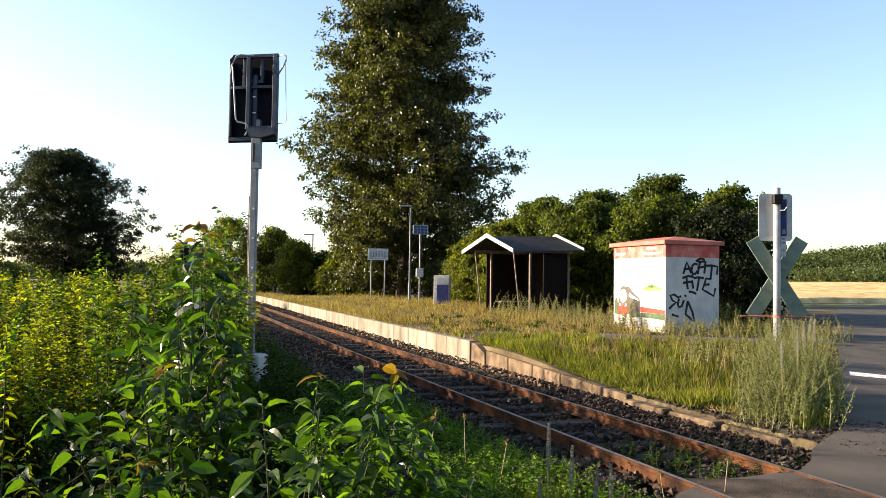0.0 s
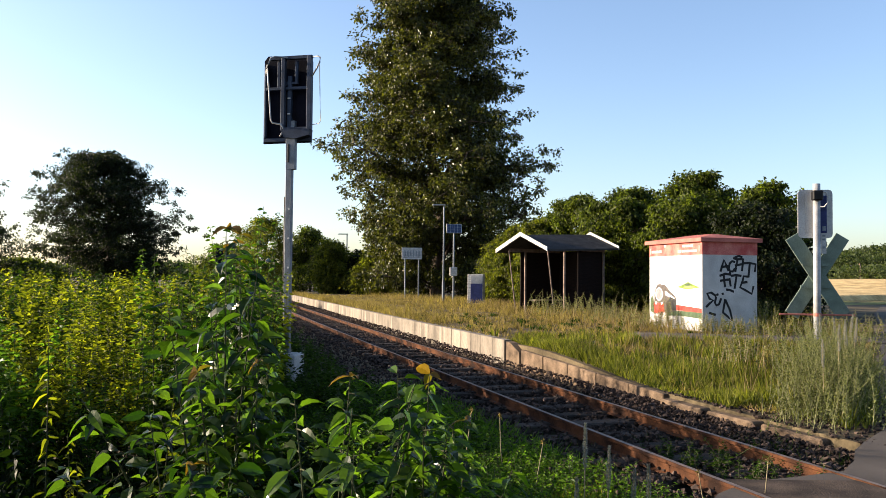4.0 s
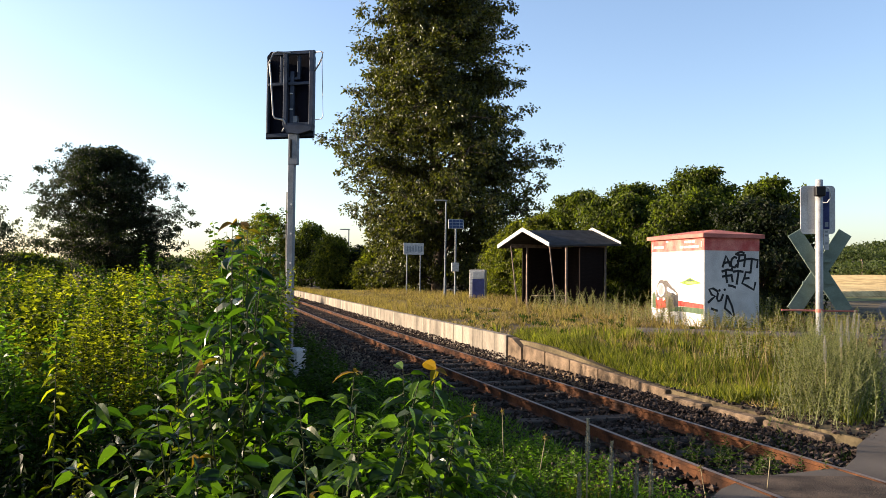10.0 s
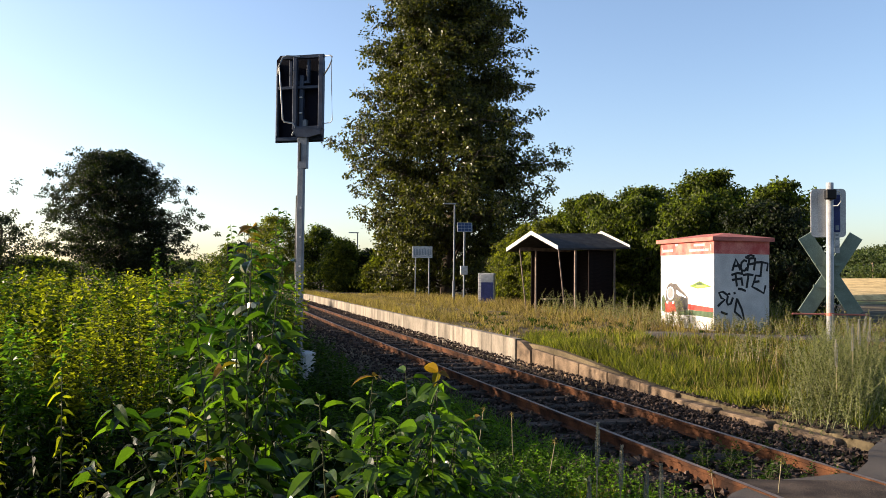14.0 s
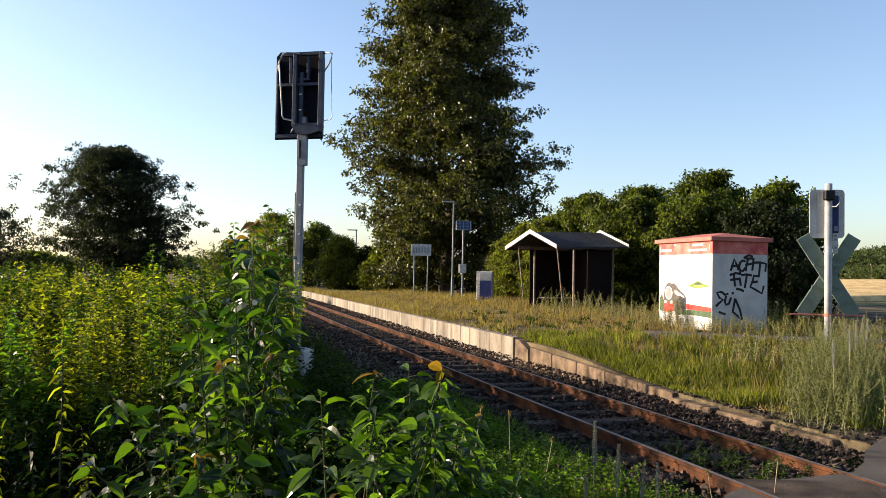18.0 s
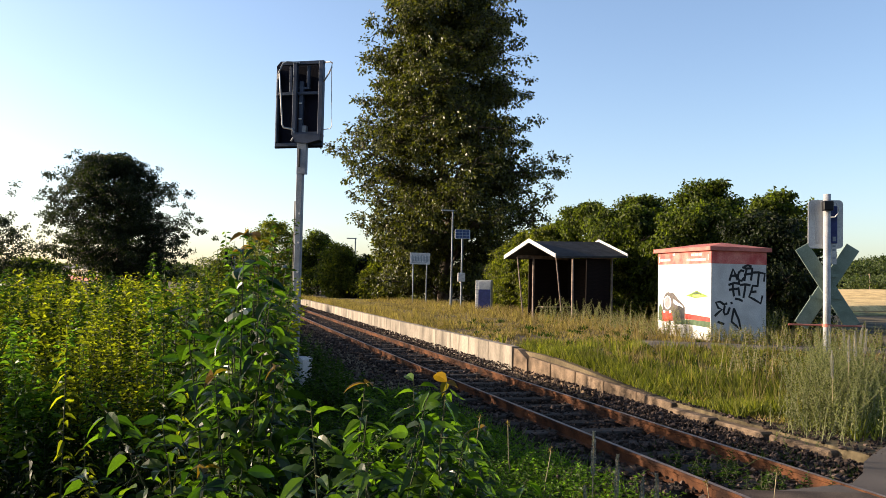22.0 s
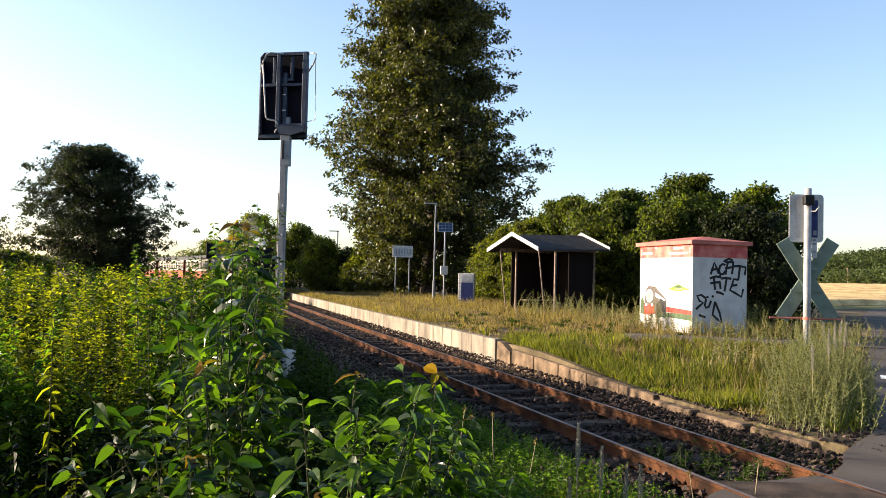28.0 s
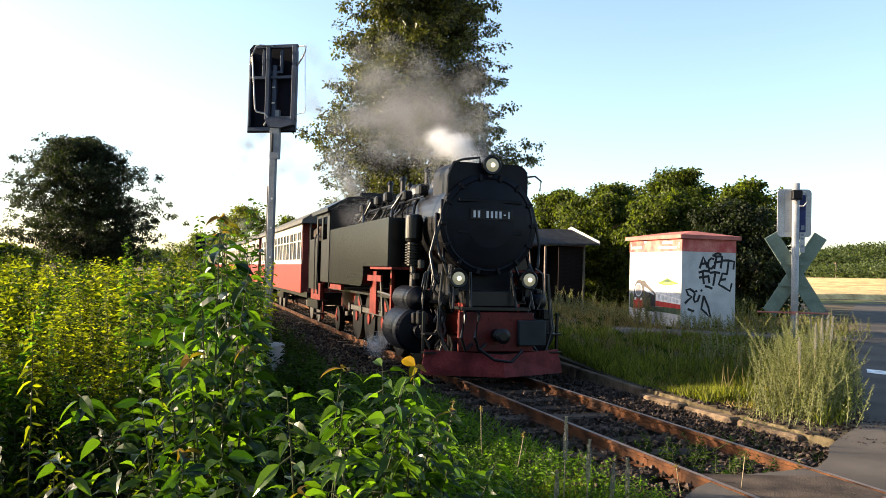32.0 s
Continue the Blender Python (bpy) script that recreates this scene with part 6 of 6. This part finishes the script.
    pipe(bm, [(x * 1.45, -1.2, 2.66), (x * 1.45, -6.5, 2.66)], 0.018, 6)
    part("handrail", bm, M_LOCO, engine)
for x, y, h in ((0.28, -1.75, 0.32), (-0.3, -1.75, 0.3), (0.2, -2.85, 0.4), (0.3, -4.15, 0.36), (0.24, -5.4, 0.4), (-0.2, -5.5, 0.4)):
    bm = B()
    rod(bm, (x, y, 2.75), (x, y, 2.85 + h), 0.05, n=10)
    rod(bm, (x, y, 2.85 + h), (x, y, 2.93 + h), 0.075, 0.03, n=10)
    part("valve", bm, M_LOCO, engine)
for k in range(16):
    y = -1.7 - 0.3 * k
    x = 0.55 + 0.25 * rng.random()
    bm = B()
    pipe(bm, [(x, y, 2.75 + 0.1 * rng.random()), (x + 0.12, y + rng.uniform(-0.3, 0.3), 2.55), (x + 0.2, y + rng.uniform(-0.4, 0.4), 2.38)], rng.uniform(0.012, 0.03), 6)
    part("feed_pipe", bm, M_LOCO, engine)
for k in range(7):
    y = -1.6 - 0.7 * k
    bm = B()
    box(bm, 0.62 + 0.1 * rng.random(), y, 2.72 + 0.12 * rng.random(), 0.16, 0.22, 0.18, bevel=0.03)
    part("fitting", bm, M_LOCO, engine)
# air pump beside the smokebox
bm = B()
turned(bm, [(0.10, 1.93), (0.12, 1.95), (0.135, 2.0), (0.135, 2.3), (0.12, 2.35), (0.07, 2.37)], 28)
ob = part("air_pump", bm, M_LOCO, engine)
ob.location = (0.92, -1.05, 0)
bm = B()
rod(bm, (0, 0, 1.58), (0, 0, 1.94), 0.10, n=14)
pump = part("pump_cylinder", bm, M_LOCO, engine)
pump.location = (0.92, -1.05, 0)
for k in range(8):
    bm = B()
    turned(bm, [(0.09, 1.60 + k * 0.04), (0.13, 1.61 + k * 0.04), (0.13, 1.625 + k * 0.04), (0.09, 1.635 + k * 0.04)], 14)
    part("cooling_rib", bm, M_LOCO, pump)
bm = B()
rod(bm, (0.92, -1.05, 1.2), (0.92, -1.05, 2.0), 0.045, n=10)
part("pump_rod", bm, M_STEEL, engine)
# tanks
for side in (1, -1):
    bm = B()
    slab(bm, [(-1.55, 1.56), (-1.55, 2.34), (-6.9, 2.34), (-6.9, 1.2), (-3.6, 1.2), (-3.45, 1.25), (-3.38, 1.38), (-3.38, 1.56)], "x", 0.72 if side > 0 else -1.2, 1.2 if side > 0 else -0.72)
    part("side_tank", bm, M_TANK, engine, "glossy black side water tank")
    bm = B()
    box(bm, side * 0.98, -1.9, 1.53, 0.5, 1.5, 0.04, bevel=0.005)
    part("running_board", bm, M_FRAMERED, engine, "red edged running board")
    bm = B()
    box(bm, side * 1.205, -2.4, 1.36, 0.03, 1.0, 0.1)
    box(bm, side * 1.0, -2.0, 1.0, 0.05, 0.1, 1.0)
    box(bm, side * 1.0, -3.3, 1.1, 0.05, 0.5, 0.75)
    part("tank_bracket", bm, M_FRAMERED, engine, "red painted bracket")
    for y, z, h in ((-6.3, 1.12, 0.1), (-8.9, 0.95, 0.4)):
        bm = B()
        box(bm, side * 1.14, y, z, 0.06, 1.4, h)
        part("footplate_edge", bm, M_FRAMERED, engine)
    # cab side with door and window openings
    for y0, y1, za, zb in ((-6.9, -7.2, 1.2, 2.78), (-7.2, -7.75, 1.2, 2.15), (-7.75, -7.95, 1.2, 2.78), (-8.5, -9.7, 1.0, 2.2), (-8.5, -8.65, 2.2, 2.78), (-6.9, -8.65, 2.66, 2.78)):
        bm = B()
        box(bm, side * 1.2, (y0 + y1) / 2, (za + zb) / 2, 0.03, abs(y1 - y0), zb - za)
        part("cab_panel", bm, M_LOCO, engine)
    for y in (-7.98, -8.47):
        bm = B()
        pipe(bm, [(side * 1.27, y, 0.9), (side * 1.28, y, 2.2), (side * 1.24, y, 2.3)], 0.018, 6)
        part("grab_rail", bm, M_STEEL, engine)
    for z in (0.45, 0.75):
        bm = B()
        box(bm, side * 1.15, -8.2, z, 0.25, 0.45, 0.03)
        part("cab_step", bm, M_LOCO, engine)
    bm = B()
    box(bm, side * 1.05, -8.43, 0.75, 0.04, 0.05, 0.9)
    part("step_hanger", bm, M_FRAMERED, engine)
bm = B()
slab(bm, [(-1.2, 1.1), (1.2, 1.1), (1.2, 2.78), (0.8, 3.0), (0, 3.1), (-0.8, 3.0), (-1.2, 2.78)], "y", -6.95, -6.9)
part("cab_front", bm, M_LOCO, engine)
bm = B()
slab(bm, [(-1.2, 1.0), (1.2, 1.0), (1.2, 2.5), (-1.2, 2.5)], "y", -9.75, -9.7)
part("bunker_back", bm, M_LOCO, engine)
bm = B()
slab(bm, [(-1.3, 2.74), (-0.85, 3.0), (0, 3.1), (0.85, 3.0), (1.3, 2.74), (1.3, 2.82), (0.85, 3.07), (0, 3.17), (-0.85, 3.07), (-1.3, 2.82)], "y", -8.9, -6.7)
part("cab_roof", bm, M_LOCO, engine)
bm = B()
box(bm, 0, -7.8, 3.19, 0.9, 0.8, 0.12, bevel=0.03)
part("roof_vent", bm, M_LOCO, engine)
bm = B()
box(bm, 0, -9.2, 2.35, 2.3, 0.95, 0.35, bevel=0.1)
part("coal", bm, M_STONE, engine, "coal heap in the bunker")
# frame, beam, plough
bm = B()
for x in (0.42, -0.42):
    box(bm, x, -4.7, 0.8, 0.04, 9.3, 0.5)
part("main_frame", bm, M_FRAMERED, engine, "red main frame")
bm = B()
box(bm, 0, -5.0, 1.05, 2.0, 8.8, 0.04)
part("running_plate", bm, M_LOCO, engine)
bm = B()
box(bm, 0, 0.15, 0.66, 1.14, 0.06, 0.56, bevel=0.01)
part("buffer_beam", bm, M_BEAMSHADE, engine, "red front buffer beam")
bm = B()
box(bm, 0, -0.35, 0.985, 1.05, 1.05, 0.04)
box(bm, 0, -0.45, 1.12, 0.8, 0.7, 0.24, bevel=0.02)
part("front_deck", bm, M_LOCO, engine)
bm = B()
box(bm, 0, -0.95, 1.3, 0.95, 1.0, 0.85, bevel=0.03)
part("smokebox_saddle", bm, M_LOCOFRONT, engine)
bm = B()
box(bm, -0.52, 0.22, 0.65, 0.42, 0.1, 0.36, bevel=0.015)
part("heating_box", bm, M_GREYBOX, engine, "grey-green box on the beam")
bm = B()
low = [bm.verts.new(p) for p in ((-1.08, 0.1, 0.06), (0, 0.55, 0.06), (1.08, 0.1, 0.06), (1.02, 0.05, 0.40), (0, 0.42, 0.36), (-1.02, 0.05, 0.40))]
f1, f2 = bm.faces.new((low[0], low[1], low[4], low[5])), bm.faces.new((low[1], low[2], low[3], low[4]))
ext = bmesh.ops.extrude_face_region(bm, geom=[f1, f2])
bmesh.ops.translate(bm, vec=(0, -0.05, 0), verts=[e for e in ext["geom"] if isinstance(e, bmesh.types.BMVert)])
bmesh.ops.recalc_face_normals(bm, faces=bm.faces)
part("snow_plough", bm, M_PLOUGH, engine, "worn pinkish-red rail guard plough")
bm = B()
turned(bm, [(0.09, 0.18), (0.09, 0.28), (0.05, 0.30), (0.05, 0.4), (0.10, 0.41), (0.11, 0.44), (0.06, 0.46)], 16, "y")
ob = part("centre_buffer", bm, M_LOCO, engine)
ob.location = (0, 0, 0.62)
for x in (0.5, 0.3):
    bm = B()
    pipe(bm, [(x, 0.2, 0.95), (x + 0.03, 0.34, 0.9), (x + 0.1, 0.38, 0.6), (x + 0.02, 0.34, 0.42), (x - 0.1, 0.28, 0.5)], 0.025, 7)
    part("brake_hose", bm, M_LOCO, engine)
bm = B()
pipe(bm, [(0.35, 0.4, 0.45), (0.15, 0.5, 0.3), (-0.1, 0.52, 0.27), (-0.3, 0.42, 0.42)], 0.022, 6)
part("coupling_chain", bm, M_LOCO, engine)
for x in (0.62, -0.62, 0.35, -0.35):
    bm = B()
    rod(bm, (x, 0.05, 0.98), (x * 0.9, -0.1, 1.5), 0.02, n=7)
    part("stay", bm, M_LOCO, engine)
for x, y in ((0.8, 0.1), (-0.8, 0.1), (0.95, -0.2), (-0.95, -0.2)):
    bm = B()
    pipe(bm, [(x, y, 1.5), (x * 1.05, y, 1.1), (x * 1.08, y + 0.05, 0.7), (x * 0.95, y + 0.1, 0.4)], 0.022, 6)
    part("pipe", bm, M_LOCO, engine)
# pipes, cocks and levers around the front
for k in range(22):
    x = rng.uniform(0.55, 1.0) * (1 if k % 3 else -1)
    y, z = rng.uniform(-0.9, -0.1), rng.uniform(0.5, 1.75)
    bm = B()
    pipe(bm, [(x, y, z), (x + rng.uniform(-0.1, 0.1), y + 0.1, z - 0.2), (x + rng.uniform(-0.15, 0.15), y + rng.uniform(0, 0.2), z - rng.uniform(0.3, 0.6))], rng.uniform(0.012, 0.028), 6)
    part("pipe", bm, M_LOCO if k % 4 else M_STEEL, engine)
for k in range(12):
    x = rng.uniform(0.6, 1.05) * (1 if k % 3 else -1)
    bm = B()
    box(bm, x, rng.uniform(-0.6, -0.15), rng.uniform(0.45, 1.6), rng.uniform(0.06, 0.16), 0.12, rng.uniform(0.06, 0.2), bevel=0.015)
    part("fitting", bm, M_LOCO, engine)
# shunter's steps and grab irons at the front corners, rivets on the beam
for side in (1, -1):
    for z in (0.36, 0.62):
        bm = B()
        box(bm, side * 0.92, 0.02, z, 0.26, 0.2, 0.025, bevel=0.006)
        part("front_step", bm, M_LOCO, engine)
    bm = B()
    box(bm, side * 1.03, -0.02, 0.62, 0.03, 0.05, 0.62)
    part("step_hanger", bm, M_LOCO, engine)
    bm = B()
    pipe(bm, [(side * 0.66, 0.1, 0.98), (side * 0.72, 0.16, 1.2), (side * 0.72, 0.14, 1.5), (side * 0.66, 0.0, 1.58)], 0.014, 7)
    part("grab_iron", bm, M_STEEL, engine)
    for z in (0.46, 0.84):
        for k in range(5):
            bm = B()
            rod(bm, (side * (0.12 + 0.1 * k), 0.178, z), (side * (0.12 + 0.1 * k), 0.192, z), 0.014, n=8)
            part("rivet", bm, M_BEAMSHADE, engine)
for x0, z0, x1, z1 in ((0.70, 2.55, 0.80, 1.75), (0.78, 2.35, 0.88, 1.45), (-0.72, 2.5, -0.82, 1.7), (0.66, 1.85, 0.60, 1.2), (-0.64, 1.8, -0.58, 1.2)):
    bm = B()
    pipe(bm, [(x0, -0.34, z0), (x0 * 1.04, -0.24, (z0 * 2 + z1) / 3), (x1, -0.26, (z0 + 2 * z1) / 3), (x1 * 0.96, -0.2, z1), (x1 * 0.9, -0.1, z1 - 0.12)], 0.024, 8)
    part("injector_pipe", bm, M_LOCO, engine, smooth=True)
# cylinders and valve gear
for side in (1, -1):
    bm = B()
    turned(bm, [(0.30, -1.5), (0.34, -1.46), (0.34, -0.62), (0.30, -0.58), (0.12, -0.55), (0.10, -0.42)], 40, "y")
    ob = part("cylinder", bm, M_LOCOFRONT, engine)
    ob.location = (side * 0.94, 0, 0.62)
    bm = B()
    turned(bm, [(0.17, -1.5), (0.19, -1.46), (0.19, -0.62), (0.15, -0.58), (0.05, -0.5)], 32, "y")
    ob = part("valve_chest", bm, M_LOCOFRONT, engine)
    ob.location = (side * 0.94, 0, 1.08)
    bm = B()
    box(bm, side * 0.94, -2.6, 0.72, 0.06, 2.2, 0.05)
    box(bm, side * 0.98, -2.75, 1.0, 0.04, 0.08, 0.6, rx=18)
    pipe(bm, [(side * 0.98, -1.5, 1.05), (side * 0.98, -3.2, 1.12), (side * 0.98, -3.6, 0.8)], 0.03, 6)
    part("valve_gear", bm, M_STEEL, engine)


def wheel_mesh(r, spokes):
    bm = B()
    turned(bm, [(r * 0.82, -0.05), (r, -0.05), (r, 0.05), (r * 1.05, 0.055), (r * 1.05, 0.075), (r * 0.82, 0.075)], 26, "x")
    tyre = bm
    bm = B()
    turned(bm, [(r * 0.22, -0.08), (r * 0.22, 0.06)], 14, "x")
    for k in range(spokes):
        a = k * math.tau / spokes
        box(bm, 0, math.cos(a) * r * 0.52, math.sin(a) * r * 0.52, 0.05, r * 0.7, 0.07, rx=math.degrees(a))
    box(bm, -0.03, 0.0, -r * 0.62, 0.06, r * 0.9, r * 0.3)
    return tyre, bm


wheelsets = []
for y, r, sp in ((-0.2, 0.30, 8), (-1.75, 0.5, 12), (-2.95, 0.5, 12), (-4.15, 0.5, 12), (-5.35, 0.5, 12), (-6.55, 0.5, 12), (-8.9, 0.30, 8)):
    bm = B()
    rod(bm, (-0.6, 0, 0), (0.6, 0, 0), 0.07, n=10)
    ws = part("wheelset", bm, M_LOCO, engine)
    ws.location = (0, y, r)
    wheelsets.append((ws, y, r))
    for side in (1, -1):
        tyre, spokes = wheel_mesh(r, sp)
        m = pose(side * 0.56, 0, 0, 0, 0, 0 if side < 0 else 180)
        t = part("tyre", tyre, M_LOCO, ws)
        t.matrix_basis = m
        t = part("wheel_centre", spokes, M_FRAMERED, ws, "red spoked wheel centre")
        t.matrix_basis = m
rods = []
for side in (1, -1):
    bm = B()
    box(bm, 0, 0, 0, 0.05, 4.9, 0.11, bevel=0.01)
    for k in range(5):
        rod(bm, (-0.05, -2.4 + k * 1.2, 0), (0.05, -2.4 + k * 1.2, 0), 0.09, n=10)
    rods.append((part("coupling_rod", bm, M_STEEL, engine), side))


# coaches
def coach():
    c = thing("passenger_coach", "cream and red narrow gauge passenger coach with dark roof", "railway coach", "coaches of the train")
    L = 13.2
    for side in (1, -1):
        bm = B()
        box(bm, side * 1.22, -L / 2, 1.22, 0.05, L - 1.2, 0.76)
        part("red_side", bm, M_COACHRED, c)
        bm = B()
        box(bm, side * 1.22, -L / 2, 1.66, 0.05, L - 1.2, 0.12)
        box(bm, side * 1.22, -L / 2, 2.57, 0.05, L - 1.2, 0.22)
        part("cream_side", bm, M_CREAM, c)
        ys = np.arange(0.75, L - 0.6, 0.845)
        for k, y in enumerate(ys):
            bm = B()
            box(bm, side * 1.22, -y, 2.09, 0.05, 0.2 if k % 2 else 0.12, 0.75)
            part("window_pillar", bm, M_CREAM, c)
        for y in ys[:-1]:
            bm = B()
            box(bm, side * 1.20, -y - 0.42, 2.09, 0.02, 0.70, 0.74)
            w = part("window", bm, M_PANE, c)
            bm = B()
            box(bm, side * 1.222, -y - 0.42, 2.22, 0.03, 0.68, 0.03)
            box(bm, side * 1.222, -y - 0.42, 2.09, 0.03, 0.03, 0.74)
            part("glazing_bar", bm, M_CREAM, w)
    for y in (-0.62, -L + 0.62):
        bm = B()
        slab(bm, [(-1.22, 0.85), (1.22, 0.85), (1.22, 2.68), (0.8, 2.95), (0, 3.08), (-0.8, 2.95), (-1.22, 2.68)], "y", y - 0.03, y + 0.03)
        part("end_wall", bm, M_COACHEND, c, "dark red end wall")
        bm = B()
        box(bm, 0, y + (0.05 if y > -1 else -0.05), 1.9, 0.75, 0.04, 1.9, bevel=0.01)
        part("end_door", bm, M_COACHEND, c)
    for y in (-0.05, -L + 0.05):
        for x in (-1.1, -0.55, 0.55, 1.1):
            bm = B()
            rod(bm, (x, y, 0.9), (x, y, 2.0 if abs(x) < 1 else 2.9), 0.025, n=6)
            part("platform_post", bm, M_LOCO, c)
        bm = B()
        box(bm, 0, y, 1.85, 1.1, 0.04, 0.05)
        part("platform_rail", bm, M_LOCO, c)
    bm = B()
    slab(bm, [(-1.34, 2.66), (1.34, 2.66), (1.32, 2.76), (0.85, 3.04), (0, 3.18), (-0.85, 3.04), (-1.32, 2.76)], "y", -L, 0.0)
    part("roof", bm, M_ROOFGREY, c, "dark rounded roof")
    bm = B()
    box(bm, 0, -L / 2, 0.8, 2.3, L, 0.14)
    part("underframe", bm, M_LOCO, c)
    for y in (-2.4, -L + 2.4):
        bm = B()
        for x in (0.62, -0.62):
            box(bm, x, y, 0.5, 0.08, 1.9, 0.28, bevel=0.02)
        box(bm, 0, y, 0.55, 1.3, 0.3, 0.2)
        b = part("bogie", bm, M_LOCO, c)
        for dy in (-0.65, 0.65):
            bm = B()
            for x in (0.52, -0.52):
                rod(bm, (x - 0.05, y + dy, 0.35), (x + 0.05, y + dy, 0.35), 0.35, n=18)
            rod(bm, (-0.5, y + dy, 0.35), (0.5, y + dy, 0.35), 0.05, n=8)
            part("wheelset", bm, M_STEEL, b)
    return c


coaches = [coach()]
for k in range(3):
    coaches.append(copy_thing(coaches[0], Matrix()))


# ---- steam and smoke: loose clouds of fine droplets ----
M_STEAM = mat("steam_droplets", (0.82, 0.83, 0.85), 1.0, vary=0.03, bump=0)
M_SMOKE = mat("smoke_particles", (0.36, 0.36, 0.37), 1.0, vary=0.1, bump=0)


def puff_mesh(name, material, n, r, size):
    c = np.clip(rng.normal(0, r * 0.32, (7, 3)), -r * 0.5, r * 0.5)
    base = c[rng.integers(0, 7, n)] + np.clip(rng.normal(0, r * 0.30, (n, 3)), -r * 0.6, r * 0.6)
    a = leaves(name, LEAF4, base, rand_dirs(n), rand_dirs(n), size * rng.uniform(0.6, 1.4, n), size * rng.uniform(0.6, 1.2, n), material)
    me = a.data
    bpy.data.objects.remove(a)
    return me


SMOKE = [puff_mesh("smoke_puff", M_SMOKE, 9000, r, 0.0065) for r in (0.45, 0.5, 0.55)]
plume = []
for k in range(3):
    a = new("steam_plume", puff_mesh("steam_plume", M_STEAM, 26000 - 7000 * k, 0.28 - 0.02 * k, 0.0065))
    tagged(a, "white steam rising at the chimney", "steam", "smoke of the engine", "stuff")
    plume.append((a, (0.04 + 0.16 * k, -1.3 - 0.2 * k, 3.4 + 0.14 * k)))
hiss = new("steam_wisp", puff_mesh("steam_wisp", M_STEAM, 6000, 0.22, 0.0065))
tagged(hiss, "small white steam wisp at the cylinder", "steam", "smoke of the engine", "stuff")
plume.append((hiss, (1.25, -1.7, 0.28)))
SPEED, LAST = 10.8, run_at(12.02) + 0.14


def engine_run(t):
    return LAST + SPEED * (32.0 - t)


def rail_pose(s_front, length):
    """Where a vehicle stands whose front is at s metres: it faces the crossing."""
    p, _ = on_track(s_front)
    q, _ = on_track(s_front + length)
    d = p - q
    return pose(p[0], p[1], 0, 0, 0, math.degrees(math.atan2(d[1], d[0])) - 90)


puffs = []
for k, te in enumerate(np.concatenate([np.arange(27.0, 30.2, 0.13), np.arange(30.2, 32.01, 0.028)])):
    kind = "smoke"
    ob = new("smoke_puff", SMOKE[k % 3])
    tagged(ob, "thin grey smoke trailing from the chimney", "smoke", "smoke of the engine", "stuff")
    puffs.append((ob, float(te), kind, rng.normal(0, 1, 3), rng.uniform(0, 360)))


def motions():
    # leaves in a light wind
    for k, ob in enumerate(shrubs + weeds):
        base = ob.matrix_basis.copy()
        sway = 1.0 if k < len(shrubs) else 0.6
        walk(ob, [(t, base @ pose(0, 0, 0, 0.5 * sway * math.sin(1.7 * t + k * 1.3), 0.8 * sway * math.sin(1.1 * t + k * 2.1), 0)) for t in np.arange(0, 32.1, 1.0)])
    times = np.arange(0, 32.01, 0.5)
    walk(engine, [(t, rail_pose(engine_run(t), 9.0)) for t in times])
    for k, c in enumerate(coaches):
        walk(c, [(t, rail_pose(engine_run(t) + 10.4 + 13.5 * k, 13.2)) for t in times])
    for ob, (x, y, z) in plume:
        walk(ob, [(t, rail_pose(engine_run(t), 9.0) @ pose(x, y, z, 0, 0, 25 * t)) for t in times])
    turn_times = [0.0] + [float(t) for t in np.arange(26.0, 32.01, 1 / 15)]
    for ws, y, r in wheelsets:
        step = 1 if r > 0.4 else 2
        rows = []
        for t in ([0.0] + [float(t) for t in np.arange(26.0, 32.01, 1 / (15 * step))]):
            a = 0.0 if t < 26 else -math.degrees(SPEED * (t - 26.0) / r)
            rows.append((t, pose(0, y, r, a, 0, 0)))
        walk(ws, rows)
    for ob, side in rods:
        rows = []
        for t in turn_times:
            a = (0.0 if t < 26 else -SPEED * (t - 26.0) / 0.5) + (0.0 if side > 0 else 1.57)
            rows.append((t, pose(side * 0.72, -4.15 + 0.26 * math.cos(a), 0.5 + 0.26 * math.sin(a))))
        walk(ob, rows)
    for ob, te, kind, jit, spin in puffs:
        rows = []
        for t in np.unique(np.round(np.concatenate([np.arange(0, 27, 1.5), np.arange(27, 32.01, 0.5), [te, min(te + 0.12, 32), min(te + 0.3, 32), min(te + 0.75, 32)]]), 3)):
            m = rail_pose(engine_run(min(t, te)), 9.0)
            p = m @ Vector((0, -1.25, 2.25))
            age = max(t - te, 0.0)
            if age > 0:
                fwd = (m.to_3x3() @ Vector((0, 1, 0)))
                carry = 3.2 * (1 - math.exp(-age / 0.35))
                rise = 1.0 * (1 - math.exp(-age / 0.06)) + ((1.3 + 0.5 * jit[2]) if kind == "smoke" else 0.7) * (1 - math.exp(-age / 0.45)) + (0.6 + 0.25 * jit[0]) * age
                p = p + fwd * carry + Vector((-0.5 * age, 0, rise)) + Vector(jit) * (0.10 + 0.5 * min(age, 1.6)) * (1 if kind == "smoke" else 0.4)
            rows.append((float(t), pose(p.x, p.y, p.z, 0, 0, spin + 20 * age)))
        walk(ob, rows)


motions()
